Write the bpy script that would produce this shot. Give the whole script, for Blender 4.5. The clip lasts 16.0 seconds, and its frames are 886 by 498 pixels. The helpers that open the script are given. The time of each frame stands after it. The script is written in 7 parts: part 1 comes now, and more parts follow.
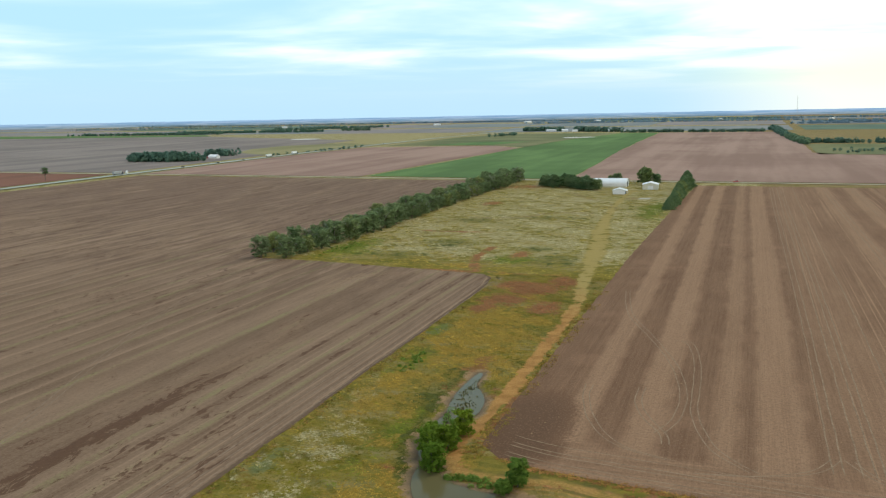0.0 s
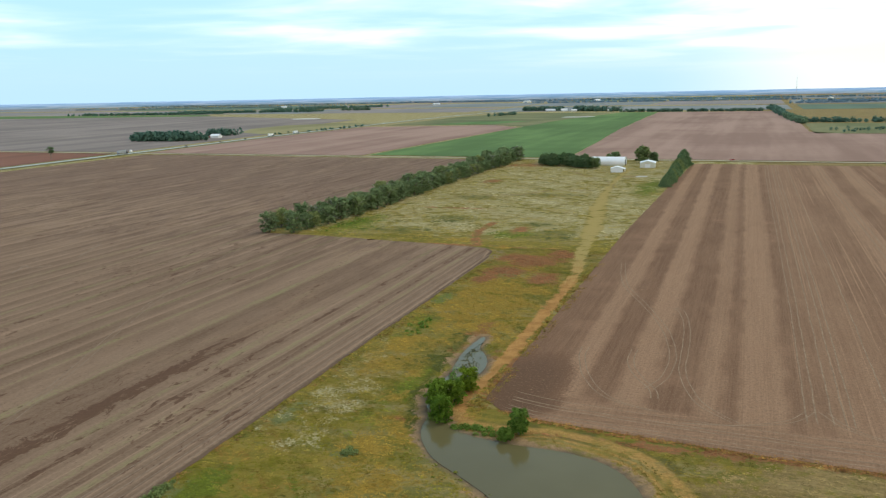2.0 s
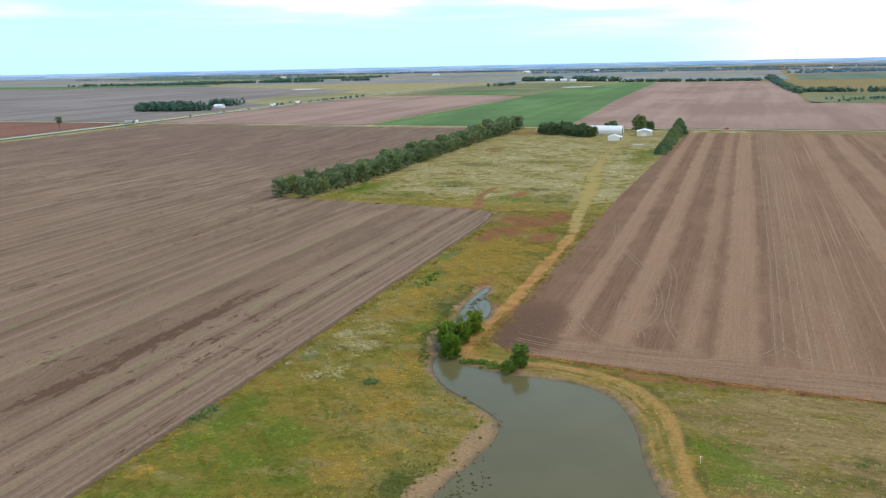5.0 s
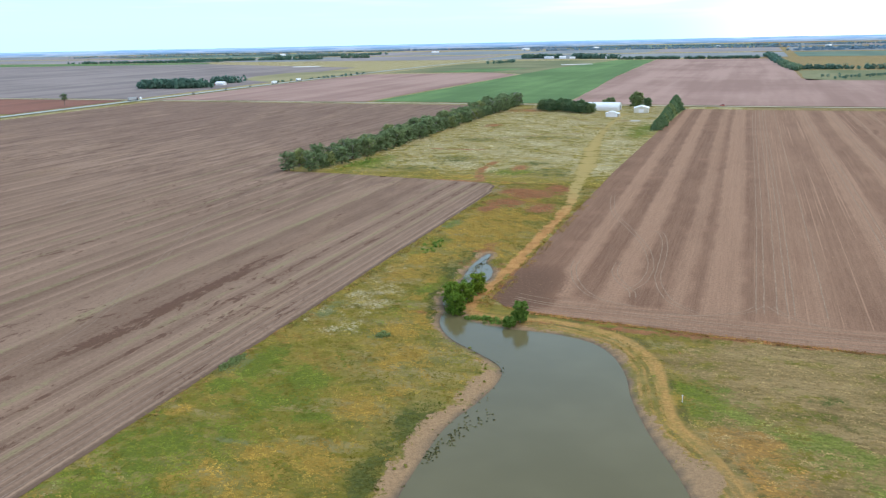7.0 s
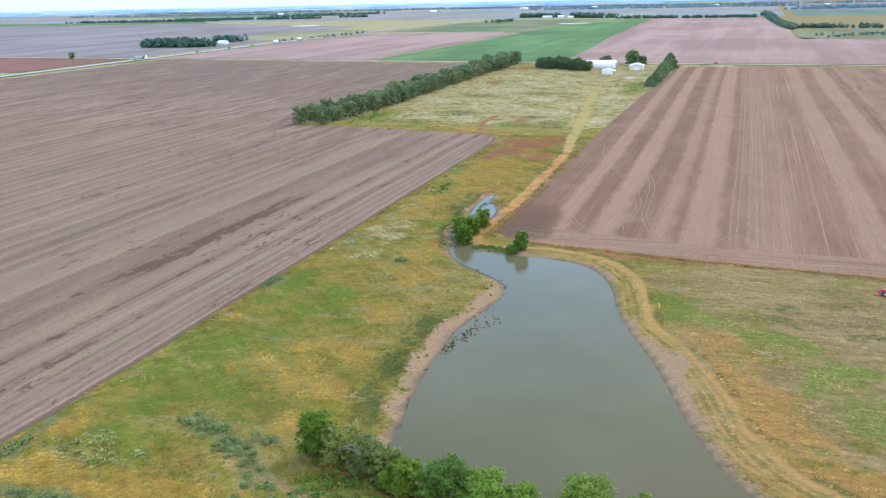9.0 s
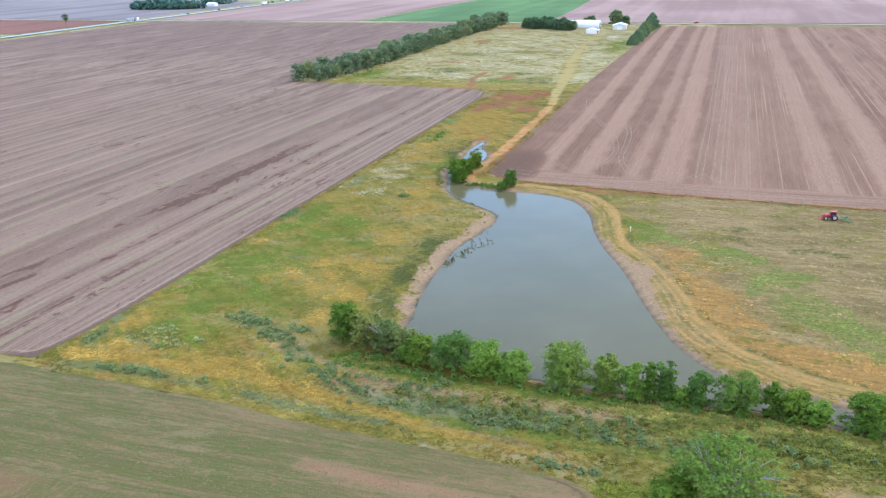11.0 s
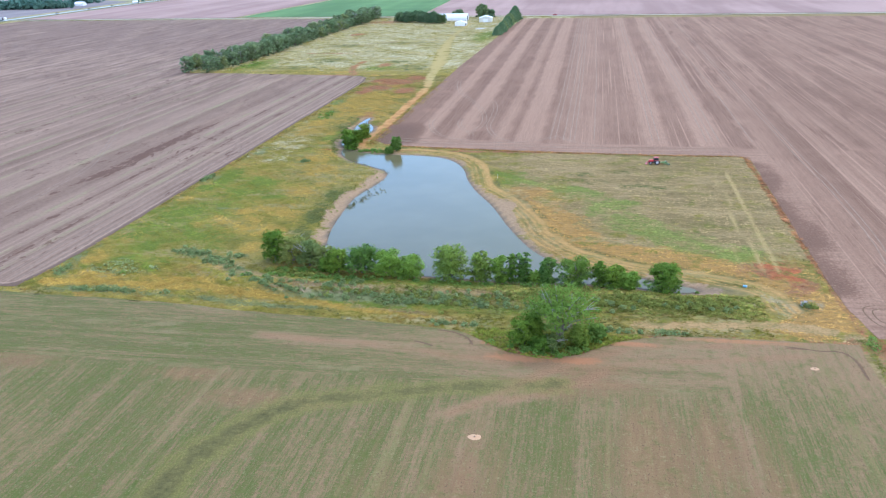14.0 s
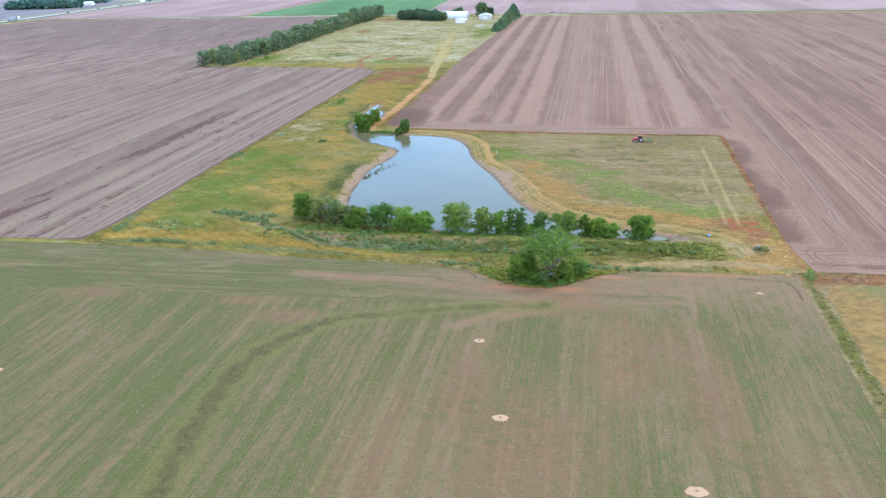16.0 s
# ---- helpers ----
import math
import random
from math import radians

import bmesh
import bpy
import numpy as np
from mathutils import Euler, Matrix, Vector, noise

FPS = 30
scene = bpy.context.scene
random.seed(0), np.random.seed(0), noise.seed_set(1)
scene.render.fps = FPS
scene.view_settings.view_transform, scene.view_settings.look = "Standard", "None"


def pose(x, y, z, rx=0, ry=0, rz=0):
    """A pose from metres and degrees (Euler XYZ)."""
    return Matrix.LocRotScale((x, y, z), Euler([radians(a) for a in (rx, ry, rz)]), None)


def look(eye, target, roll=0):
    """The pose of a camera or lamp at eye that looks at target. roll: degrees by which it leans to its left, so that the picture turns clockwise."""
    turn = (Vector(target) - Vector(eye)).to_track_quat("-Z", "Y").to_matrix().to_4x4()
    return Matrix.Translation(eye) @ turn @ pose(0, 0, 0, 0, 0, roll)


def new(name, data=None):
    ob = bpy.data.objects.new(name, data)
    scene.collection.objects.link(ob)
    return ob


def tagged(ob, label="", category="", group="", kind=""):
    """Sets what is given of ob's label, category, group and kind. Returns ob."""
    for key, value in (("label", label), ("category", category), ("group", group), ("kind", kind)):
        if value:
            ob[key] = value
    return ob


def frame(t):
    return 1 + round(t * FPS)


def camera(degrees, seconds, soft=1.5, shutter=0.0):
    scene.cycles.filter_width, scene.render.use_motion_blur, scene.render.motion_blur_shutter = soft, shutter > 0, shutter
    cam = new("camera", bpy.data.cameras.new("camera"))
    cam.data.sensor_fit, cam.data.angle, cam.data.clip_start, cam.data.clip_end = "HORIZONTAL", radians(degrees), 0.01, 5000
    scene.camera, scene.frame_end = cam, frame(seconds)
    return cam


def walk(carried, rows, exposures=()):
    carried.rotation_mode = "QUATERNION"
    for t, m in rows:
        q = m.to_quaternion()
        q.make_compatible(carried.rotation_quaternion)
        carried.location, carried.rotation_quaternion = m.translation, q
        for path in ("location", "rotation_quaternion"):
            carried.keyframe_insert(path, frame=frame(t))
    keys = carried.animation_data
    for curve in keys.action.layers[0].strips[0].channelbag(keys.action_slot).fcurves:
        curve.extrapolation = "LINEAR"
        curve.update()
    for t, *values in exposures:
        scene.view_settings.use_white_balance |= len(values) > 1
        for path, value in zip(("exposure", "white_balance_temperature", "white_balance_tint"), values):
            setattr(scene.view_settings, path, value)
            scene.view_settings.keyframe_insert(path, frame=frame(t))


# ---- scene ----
cam = camera(53.8, 16.0, 1.25)
METRES, EYE, TILT, LEAN, TURN = 201.7, 70.6, 0.0, 0.0, 19.6
ROWS = [
    (0.0, 0.0, 0.0, 0.0, -0.18, -9.3, 1.1),
    (0.5, -0.0021, -0.0183, 0.0002, -0.2, -9.63, 1.1),
    (1.0, -0.004, -0.0365, -0.0002, -0.21, -9.95, 1.11),
    (1.5, -0.0063, -0.055, 0.0001, -0.22, -10.29, 1.11),
    (2.0, -0.0084, -0.0733, 0.0, -0.24, -10.6, 1.13),
    (2.5, -0.0107, -0.0916, -0.0001, -0.27, -10.91, 1.15),
    (3.0, -0.0129, -0.1105, 0.0004, -0.28, -11.24, 1.13),
    (3.5, -0.0153, -0.129, 0.0004, -0.3, -11.56, 1.14),
    (4.0, -0.0174, -0.1477, 0.0004, -0.31, -11.87, 1.15),
    (6.5, -0.028, -0.244, 0.002, -0.37, -13.48, 1.18),
    (7.0, -0.031, -0.2693, 0.0022, -0.4, -13.9, 1.17),
    (7.5, -0.0352, -0.3053, 0.0028, -0.44, -14.51, 1.18),
    (8.0, -0.04, -0.3435, 0.0029, -0.49, -15.16, 1.18),
    (8.5, -0.0447, -0.3823, 0.0035, -0.52, -15.81, 1.18),
    (9.0, -0.0501, -0.4208, 0.0035, -0.58, -16.42, 1.18),
    (11.5, -0.0746, -0.6169, 0.0053, -2.27, -19.01, 1.23),
    (12.0, -0.0801, -0.6575, 0.0058, -3.56, -19.02, 1.27),
    (12.5, -0.0863, -0.6982, 0.0063, -5.21, -19.04, 1.3),
    (13.0, -0.0935, -0.7391, 0.0064, -6.99, -19.06, 1.34),
    (13.5, -0.1018, -0.78, 0.0063, -8.74, -19.08, 1.37),
    (14.0, -0.1117, -0.8212, 0.0062, -9.8, -19.08, 1.41),
    (14.5, -0.1213, -0.8625, 0.0059, -9.81, -19.08, 1.44),
    (15.0, -0.1311, -0.9041, 0.0053, -9.83, -19.09, 1.48),
    (15.5, -0.141, -0.9457, 0.0049, -9.85, -19.08, 1.51),
    (16.0, -0.1513, -0.9873, 0.0046, -9.88, -19.05, 1.54),
]
walk(cam, [(t, pose(0, 0, EYE, TILT, LEAN, TURN) @ pose(METRES * x, METRES * y, METRES * z, 90 + pitch, roll, yaw)) for t, x, y, z, yaw, pitch, roll in ROWS],
     [(0.0, 0.16, 6720, 19.5), (4.0, 0.39, 6320, 23.5), (7.0, 0.71, 5850, 27.5), (9.0, 1.06, 5520, 30), (12.0, 1.25, 5250, 34), (14.0, 1.26, 5150, 32.5), (16.0, 1.26, 5120, 31)])

# ---- world, sun and exposure ----
SUN_ELEVATION, SUN_AZIMUTH = radians(46), radians(38)   # azimuth clockwise from +y
world = bpy.data.worlds.new("overcast_sky")
scene.world = world
world.use_nodes = True


class Nodes:
    """Short hand for a node tree: every call adds one node and gives its output."""

    def __init__(self, tree):
        self.tree = tree
        tree.nodes.clear()

    def add(self, kind):
        return self.tree.nodes.new(kind)

    def put(self, socket, value):
        if isinstance(value, bpy.types.NodeSocket):
            self.tree.links.new(value, socket)
        elif isinstance(value, (tuple, list)) and len(value) == 3 and socket.type == "RGBA":
            socket.default_value = (*value, 1)
        else:
            socket.default_value = value

    def math(self, op, a, b=0.0, c=None, clamp=False):
        node = self.add("ShaderNodeMath")
        node.operation, node.use_clamp = op, clamp
        self.put(node.inputs[0], a)
        self.put(node.inputs[1], b)
        if c is not None:
            self.put(node.inputs[2], c)
        return node.outputs[0]

    def step(self, a, low, high, out_low=0.0, out_high=1.0):
        node = self.add("ShaderNodeMapRange")
        node.interpolation_type = "SMOOTHSTEP"
        for k, v in enumerate((a, low, high, out_low, out_high)):
            self.put(node.inputs[k], v)
        return node.outputs[0]

    def mix(self, fac, a, b, blend="MIX"):
        node = self.add("ShaderNodeMix")
        node.data_type, node.blend_type = "RGBA", blend
        self.put(node.inputs[0], fac)
        self.put(node.inputs[6], a)
        self.put(node.inputs[7], b)
        return node.outputs[2]

    def combine(self, x, y, z=0.0):
        node = self.add("ShaderNodeCombineXYZ")
        for k, v in enumerate((x, y, z)):
            self.put(node.inputs[k], v)
        return node.outputs[0]

    def split(self, v):
        node = self.add("ShaderNodeSeparateXYZ")
        self.put(node.inputs[0], v)
        return node.outputs

    def place(self):
        return self.add("ShaderNodeNewGeometry").outputs["Position"]

    def stretch(self, v, sx, sy, sz=1.0):
        node = self.add("ShaderNodeVectorMath")
        node.operation = "MULTIPLY"
        self.put(node.inputs[0], v)
        node.inputs[1].default_value = (sx, sy, sz)
        return node.outputs[0]

    def noise(self, v, scale=1.0, detail=3.0, rough=0.55, warp=0.0):
        node = self.add("ShaderNodeTexNoise")
        self.put(node.inputs["Vector"], v)
        node.inputs["Scale"].default_value = scale
        node.inputs["Detail"].default_value = detail
        node.inputs["Roughness"].default_value = rough
        node.inputs["Distortion"].default_value = warp
        return node.outputs["Fac"]

    def ramp(self, fac, stops, interpolation="LINEAR"):
        node = self.add("ShaderNodeValToRGB")
        self.put(node.inputs[0], fac)
        e = node.color_ramp.elements
        node.color_ramp.interpolation = interpolation
        while len(e) < len(stops):
            e.new(0.5)
        for k, (p, c) in enumerate(stops):
            e[k].position = p
            e[k].color = (*c, 1) if isinstance(c, tuple) else (c, c, c, 1)
        return node.outputs["Color"]

    def attr(self, name, output="Fac"):
        node = self.add("ShaderNodeAttribute")
        node.attribute_name = name
        return node.outputs[output]

    def attr_colour(self, name):
        return self.attr(name, "Color")

    def chance(self):
        return self.add("ShaderNodeObjectInfo").outputs["Random"]


sky = Nodes(world.node_tree)
air = sky.add("ShaderNodeTexSky")
air.sky_type, air.sun_disc = "NISHITA", False
air.sun_elevation, air.sun_rotation = SUN_ELEVATION, SUN_AZIMUTH
air.air_density, air.dust_density = 1.3, 2.0
view = sky.split(sky.add("ShaderNodeTexCoord").outputs["Generated"])
lift = sky.math("ADD", sky.math("MAXIMUM", view[2], 0.0), 0.05)
deck = sky.combine(sky.math("DIVIDE", view[0], lift), sky.math("DIVIDE", view[1], lift))
sheets = sky.noise(deck, 0.42, 5.0, 0.5, 0.3)
puffs = sky.noise(deck, 0.13, 3.0, 0.5, 0.2)
west_gap = sky.math("MULTIPLY", sky.step(view[0], 0.15, -0.55), -0.07)
cover = sky.step(sky.math("ADD", west_gap, sky.math("ADD", sky.math("MULTIPLY", sheets, 0.6), sky.math("MULTIPLY", puffs, 0.5))), 0.42, 0.66)
cloud = sky.ramp(cover, [(0.0, (0.35, 0.67, 0.83)), (0.35, (0.52, 0.80, 0.91)), (0.75, (0.83, 0.96, 0.97)), (1.0, (1.07, 1.08, 1.02))])
low = sky.step(view[2], 0.005, 0.075)
east = sky.step(sky.math("ADD", sky.math("MULTIPLY", view[0], 0.97), sky.math("MULTIPLY", view[1], 0.25)), -0.1, 0.6)
cloud = sky.mix(low, sky.mix(sky.step(east, 0.25, 0.75), (0.40, 0.68, 0.83), (0.77, 0.89, 0.79)), cloud)
cloud = sky.mix(sky.math("MULTIPLY", east, sky.step(view[2], 0.0, 0.03)), cloud, sky.mix(1.0, cloud, (1.08, 1.04, 0.79), "MULTIPLY"))
cloud = sky.mix(sky.step(view[2], 0.18, 0.55), cloud, sky.mix(1.0, cloud, (0.66, 0.66, 0.68), "MULTIPLY"))
background = sky.add("ShaderNodeBackground")
sky.put(background.inputs["Color"], air.outputs[0])
background.inputs["Strength"].default_value = 0.09
overcast = sky.add("ShaderNodeBackground")
sky.put(overcast.inputs["Color"], cloud)
overcast.inputs["Strength"].default_value = 1.25
both = sky.add("ShaderNodeMixShader")
both.inputs[0].default_value = 0.86
sky.tree.links.new(background.outputs[0], both.inputs[1])
sky.tree.links.new(overcast.outputs[0], both.inputs[2])
sky.tree.links.new(both.outputs[0], sky.add("ShaderNodeOutputWorld").inputs[0])

sun = new("sun", bpy.data.lights.new("sun", "SUN"))
sun.data.energy, sun.data.angle, sun.data.color = 0.8, radians(14), (1.0, 0.95, 0.86)
sun.matrix_world = look((0, 0, 400), (-math.sin(SUN_AZIMUTH) * 100, -math.cos(SUN_AZIMUTH) * 100, 400 - 100 * math.tan(SUN_ELEVATION)))

# ---- materials ----


def material(name, build, rough=0.9, metal=0.0, specular=0.3):
    """A material whose build(n, shader) may return a base colour."""
    m = bpy.data.materials.new(name)
    m.use_nodes = True
    n = Nodes(m.node_tree)
    shader = n.add("ShaderNodeBsdfPrincipled")
    shader.inputs["Roughness"].default_value = rough
    shader.inputs["Metallic"].default_value = metal
    shader.inputs["Specular IOR Level"].default_value = specular
    colour = build(n, shader)
    if colour is not None:
        n.put(shader.inputs["Base Color"], colour)
    n.tree.links.new(shader.outputs[0], n.add("ShaderNodeOutputMaterial").inputs[0])
    return m


def bump(n, shader, height, distance, strength=0.6):
    node = n.add("ShaderNodeBump")
    node.inputs["Strength"].default_value = strength
    node.inputs["Distance"].default_value = distance
    n.put(node.inputs["Height"], height)
    n.put(shader.inputs["Normal"], node.outputs[0])


def paint(name, colour, rough=0.5, metal=0.0, dirt=0.15, scale=2.0):
    """Painted or metal skin with dust and streaks."""
    def build(n, shader):
        p = n.place()
        worn = n.noise(p, scale, 4.0)
        fine = n.noise(p, scale * 9, 2.0)
        mixed = n.mix(n.math("MULTIPLY", n.step(worn, 0.42, 0.75), dirt), colour, (0.24, 0.19, 0.14))
        return n.mix(n.math("MULTIPLY", fine, 0.12), mixed, (0.05, 0.05, 0.05))
    return material(name, build, rough, metal, 0.5)


PALE, STRAW, GOLD = (0.30, 0.240, 0.120), (0.272, 0.203, 0.044), (0.360, 0.226, 0.046)
OLIVE, GREEN, RUST = (0.166, 0.146, 0.019), (0.148, 0.180, 0.024), (0.310, 0.128, 0.064)
EAST_GOLD, EAST_GREEN, RED_WEED = (0.375, 0.210, 0.058), (0.222, 0.244, 0.056), (0.400, 0.135, 0.052)
SAGE, SOIL, MUD = (0.165, 0.178, 0.075), (0.26, 0.18, 0.125), (0.385, 0.252, 0.148)


def build_grass(n, shader):
    p = n.place()
    big, mid, fine = n.noise(p, 0.03, 3.0), n.noise(p, 0.22, 5.0, 0.6, 0.4), n.noise(p, 1.4, 4.0, 0.7)
    broad = n.noise(p, 0.07, 4.0, 0.6, 0.8)
    ragged = n.math("ADD", n.math("MULTIPLY", n.math("SUBTRACT", mid, 0.5), 2.6), n.math("ADD", n.math("MULTIPLY", n.math("SUBTRACT", fine, 0.5), 1.2), n.math("MULTIPLY", n.math("SUBTRACT", broad, 0.5), 2.4)))

    def zone(name, low=0.32, high=0.82):
        value = n.attr(name)
        return n.step(n.math("ADD", value, n.math("MULTIPLY", ragged, n.step(value, 0.02, 0.30))), low, high)
    hair = n.noise(p, 6.0, 3.0, 0.7)
    c = n.mix(n.step(n.math("ADD", n.math("MULTIPLY", mid, 0.6), n.math("MULTIPLY", broad, 0.4)), 0.34, 0.58), OLIVE, STRAW)
    c = n.mix(n.math("MULTIPLY", n.step(big, 0.45, 0.65), 0.4), c, PALE)
    streak = n.noise(n.stretch(p, 0.025, 0.11), 1.0, 4.0, 0.65)
    c = n.mix(n.math("MULTIPLY", n.step(streak, 0.52, 0.62), 0.6), c, PALE)
    c = n.mix(n.math("MULTIPLY", n.step(streak, 0.47, 0.38), 0.6), c, (0.11, 0.115, 0.024))
    c = n.mix(n.math("MULTIPLY", n.step(n.noise(p, 0.11, 5.0, 0.7, 0.6), 0.50, 0.62), 0.55), c, (0.095, 0.108, 0.022))
    dash = n.noise(n.stretch(p, 0.28, 1.0), 1.0, 4.0, 0.7)
    c = n.mix(n.math("MULTIPLY", zone("z_pale"), 0.9), c, n.mix(n.step(fine, 0.35, 0.65), n.mix(0.5, OLIVE, PALE), (0.52, 0.46, 0.30)))
    c = n.mix(n.math("MULTIPLY", zone("z_tan"), 0.9), c, n.mix(n.step(n.math("ADD", n.math("MULTIPLY", streak, 0.6), n.math("MULTIPLY", fine, 0.4)), 0.42, 0.58), (0.185, 0.132, 0.056), (0.320, 0.226, 0.110)))
    east = n.step(n.split(p)[0], 0, 14)
    c = n.mix(zone("z_green"), c, n.mix(n.step(fine, 0.3, 0.7), (0.098, 0.118, 0.018), n.mix(east, GREEN, EAST_GREEN)))
    c = n.mix(zone("z_gold"), c, n.mix(n.step(fine, 0.25, 0.75), n.mix(east, (0.23, 0.175, 0.035), (0.26, 0.155, 0.055)), n.mix(east, GOLD, EAST_GOLD)))
    c = n.mix(zone("z_rust"), c, n.mix(n.step(fine, 0.3, 0.7), (0.22, 0.14, 0.06), RUST))
    c = n.mix(n.math("MULTIPLY", n.step(dash, 0.48, 0.36), n.math("MULTIPLY", east, 0.6)), c, (0.120, 0.100, 0.038))
    c = n.mix(n.math("MULTIPLY", n.step(dash, 0.55, 0.66), n.math("MULTIPLY", east, 0.35)), c, (0.36, 0.275, 0.14))
    c = n.mix(zone("z_red"), c, n.mix(n.step(fine, 0.3, 0.7), (0.26, 0.085, 0.040), RED_WEED))
    c = n.mix(zone("z_dark"), c, n.mix(n.step(fine, 0.3, 0.7), (0.06, 0.075, 0.020), (0.13, 0.135, 0.035)))
    c = n.mix(zone("z_sage"), c, SAGE)
    c = n.mix(zone("z_soil"), c, n.mix(mid, SOIL, PALE))
    c = n.mix(zone("z_sand", 0.3, 0.8), c, n.mix(n.step(n.split(p)[1], 120, 60), n.mix(n.step(n.math("ADD", n.split(p)[1], n.math("MULTIPLY", n.math("SUBTRACT", mid, 0.5), 60.0)), 270, 350), n.mix(n.step(mid, 0.35, 0.65), (0.35, 0.172, 0.060), (0.47, 0.248, 0.088)), (0.375, 0.285, 0.108)), n.mix(n.step(n.math("ADD", n.math("MULTIPLY", mid, 0.5), n.math("MULTIPLY", fine, 0.5)), 0.40, 0.58), (0.215, 0.160, 0.060), (0.380, 0.238, 0.105))))
    c = n.mix(n.math("MULTIPLY", n.step(n.math("ADD", n.attr("mown"), n.math("MULTIPLY", n.math("SUBTRACT", fine, 0.5), 0.9)), 0.25, 1.0), 0.75), c, (0.410, 0.295, 0.120))
    side = n.math("ADD", n.attr("lane_side"), n.math("ADD", n.math("MULTIPLY", n.math("SUBTRACT", broad, 0.5), 2.4), n.math("MULTIPLY", n.math("SUBTRACT", fine, 0.5), 0.7)))

    def rut(at, half, soft):
        return n.step(n.math("ABSOLUTE", n.math("SUBTRACT", side, at)), half + soft, half * 0.4)
    clear = n.step(n.split(p)[1], 84, 108)
    spread = n.math("MULTIPLY", n.step(n.math("ADD", n.math("ABSOLUTE", n.math("ADD", side, 2.4)), n.math("MULTIPLY", n.math("SUBTRACT", fine, 0.5), 3.0)), 5.2, 3.2), 0.40)
    c = n.mix(spread, c, n.mix(n.step(mid, 0.35, 0.65), (0.225, 0.168, 0.058), (0.345, 0.245, 0.090)))
    streaks = n.math("MULTIPLY", n.math("MAXIMUM", n.math("MAXIMUM", rut(-4.9, 0.22, 0.5), rut(-3.3, 0.18, 0.4)), n.math("MAXIMUM", rut(-1.5, 0.2, 0.4), rut(0.3, 0.45, 0.7))), n.step(n.noise(p, 0.16, 3.0, 0.6), 0.34, 0.52, 0.25, 0.95))
    worn = n.step(n.math("ADD", n.noise(p, 0.45, 5.0, 0.7), n.math("MULTIPLY", n.math("SUBTRACT", ragged, 0.0), 0.10)), 0.36, 0.54, 0.25, 1.0)
    driven = n.math("MULTIPLY", n.math("MAXIMUM", n.math("MULTIPLY", rut(0.0, 1.0, 1.0), clear), streaks), worn)
    c = n.mix(n.math("MULTIPLY", driven, 0.88), c, n.mix(n.step(fine, 0.35, 0.65), (0.350, 0.200, 0.066), (0.490, 0.285, 0.100)))
    verge = n.math("MULTIPLY", n.math("MAXIMUM", rut(2.2, 0.7, 0.9), n.math("MULTIPLY", rut(-2.4, 0.3, 0.5), 0.6)), n.step(n.noise(p, 0.13, 4.0, 0.6), 0.46, 0.58))
    c = n.mix(n.math("MULTIPLY", verge, 0.8), c, (0.105, 0.098, 0.030))
    c = n.mix(zone("z_mud", 0.3, 0.7), c, n.mix(n.step(fine, 0.3, 0.7), (0.27, 0.178, 0.105), MUD))
    c = n.mix(n.attr("z_wet"), c, (0.15, 0.115, 0.085))
    c = n.mix(n.math("MULTIPLY", n.step(hair, 0.4, 0.72), 0.26), c, n.mix(1.0, c, (0.45, 0.5, 0.5), "MULTIPLY"))
    c = n.mix(n.math("MULTIPLY", n.step(n.noise(p, 2.6, 3.0, 0.7), 0.55, 0.75), 0.35), c, n.mix(1.0, c, (1.5, 1.45, 1.35), "MULTIPLY"))
    bump(n, shader, n.math("ADD", fine, n.noise(p, 5.0, 3.0)), 0.25, 0.7)
    return n.mix(1.0, c, (1.07, 1.0, 0.86), "MULTIPLY")


grass = material("pasture_grass", build_grass, 1.0, specular=0.1)


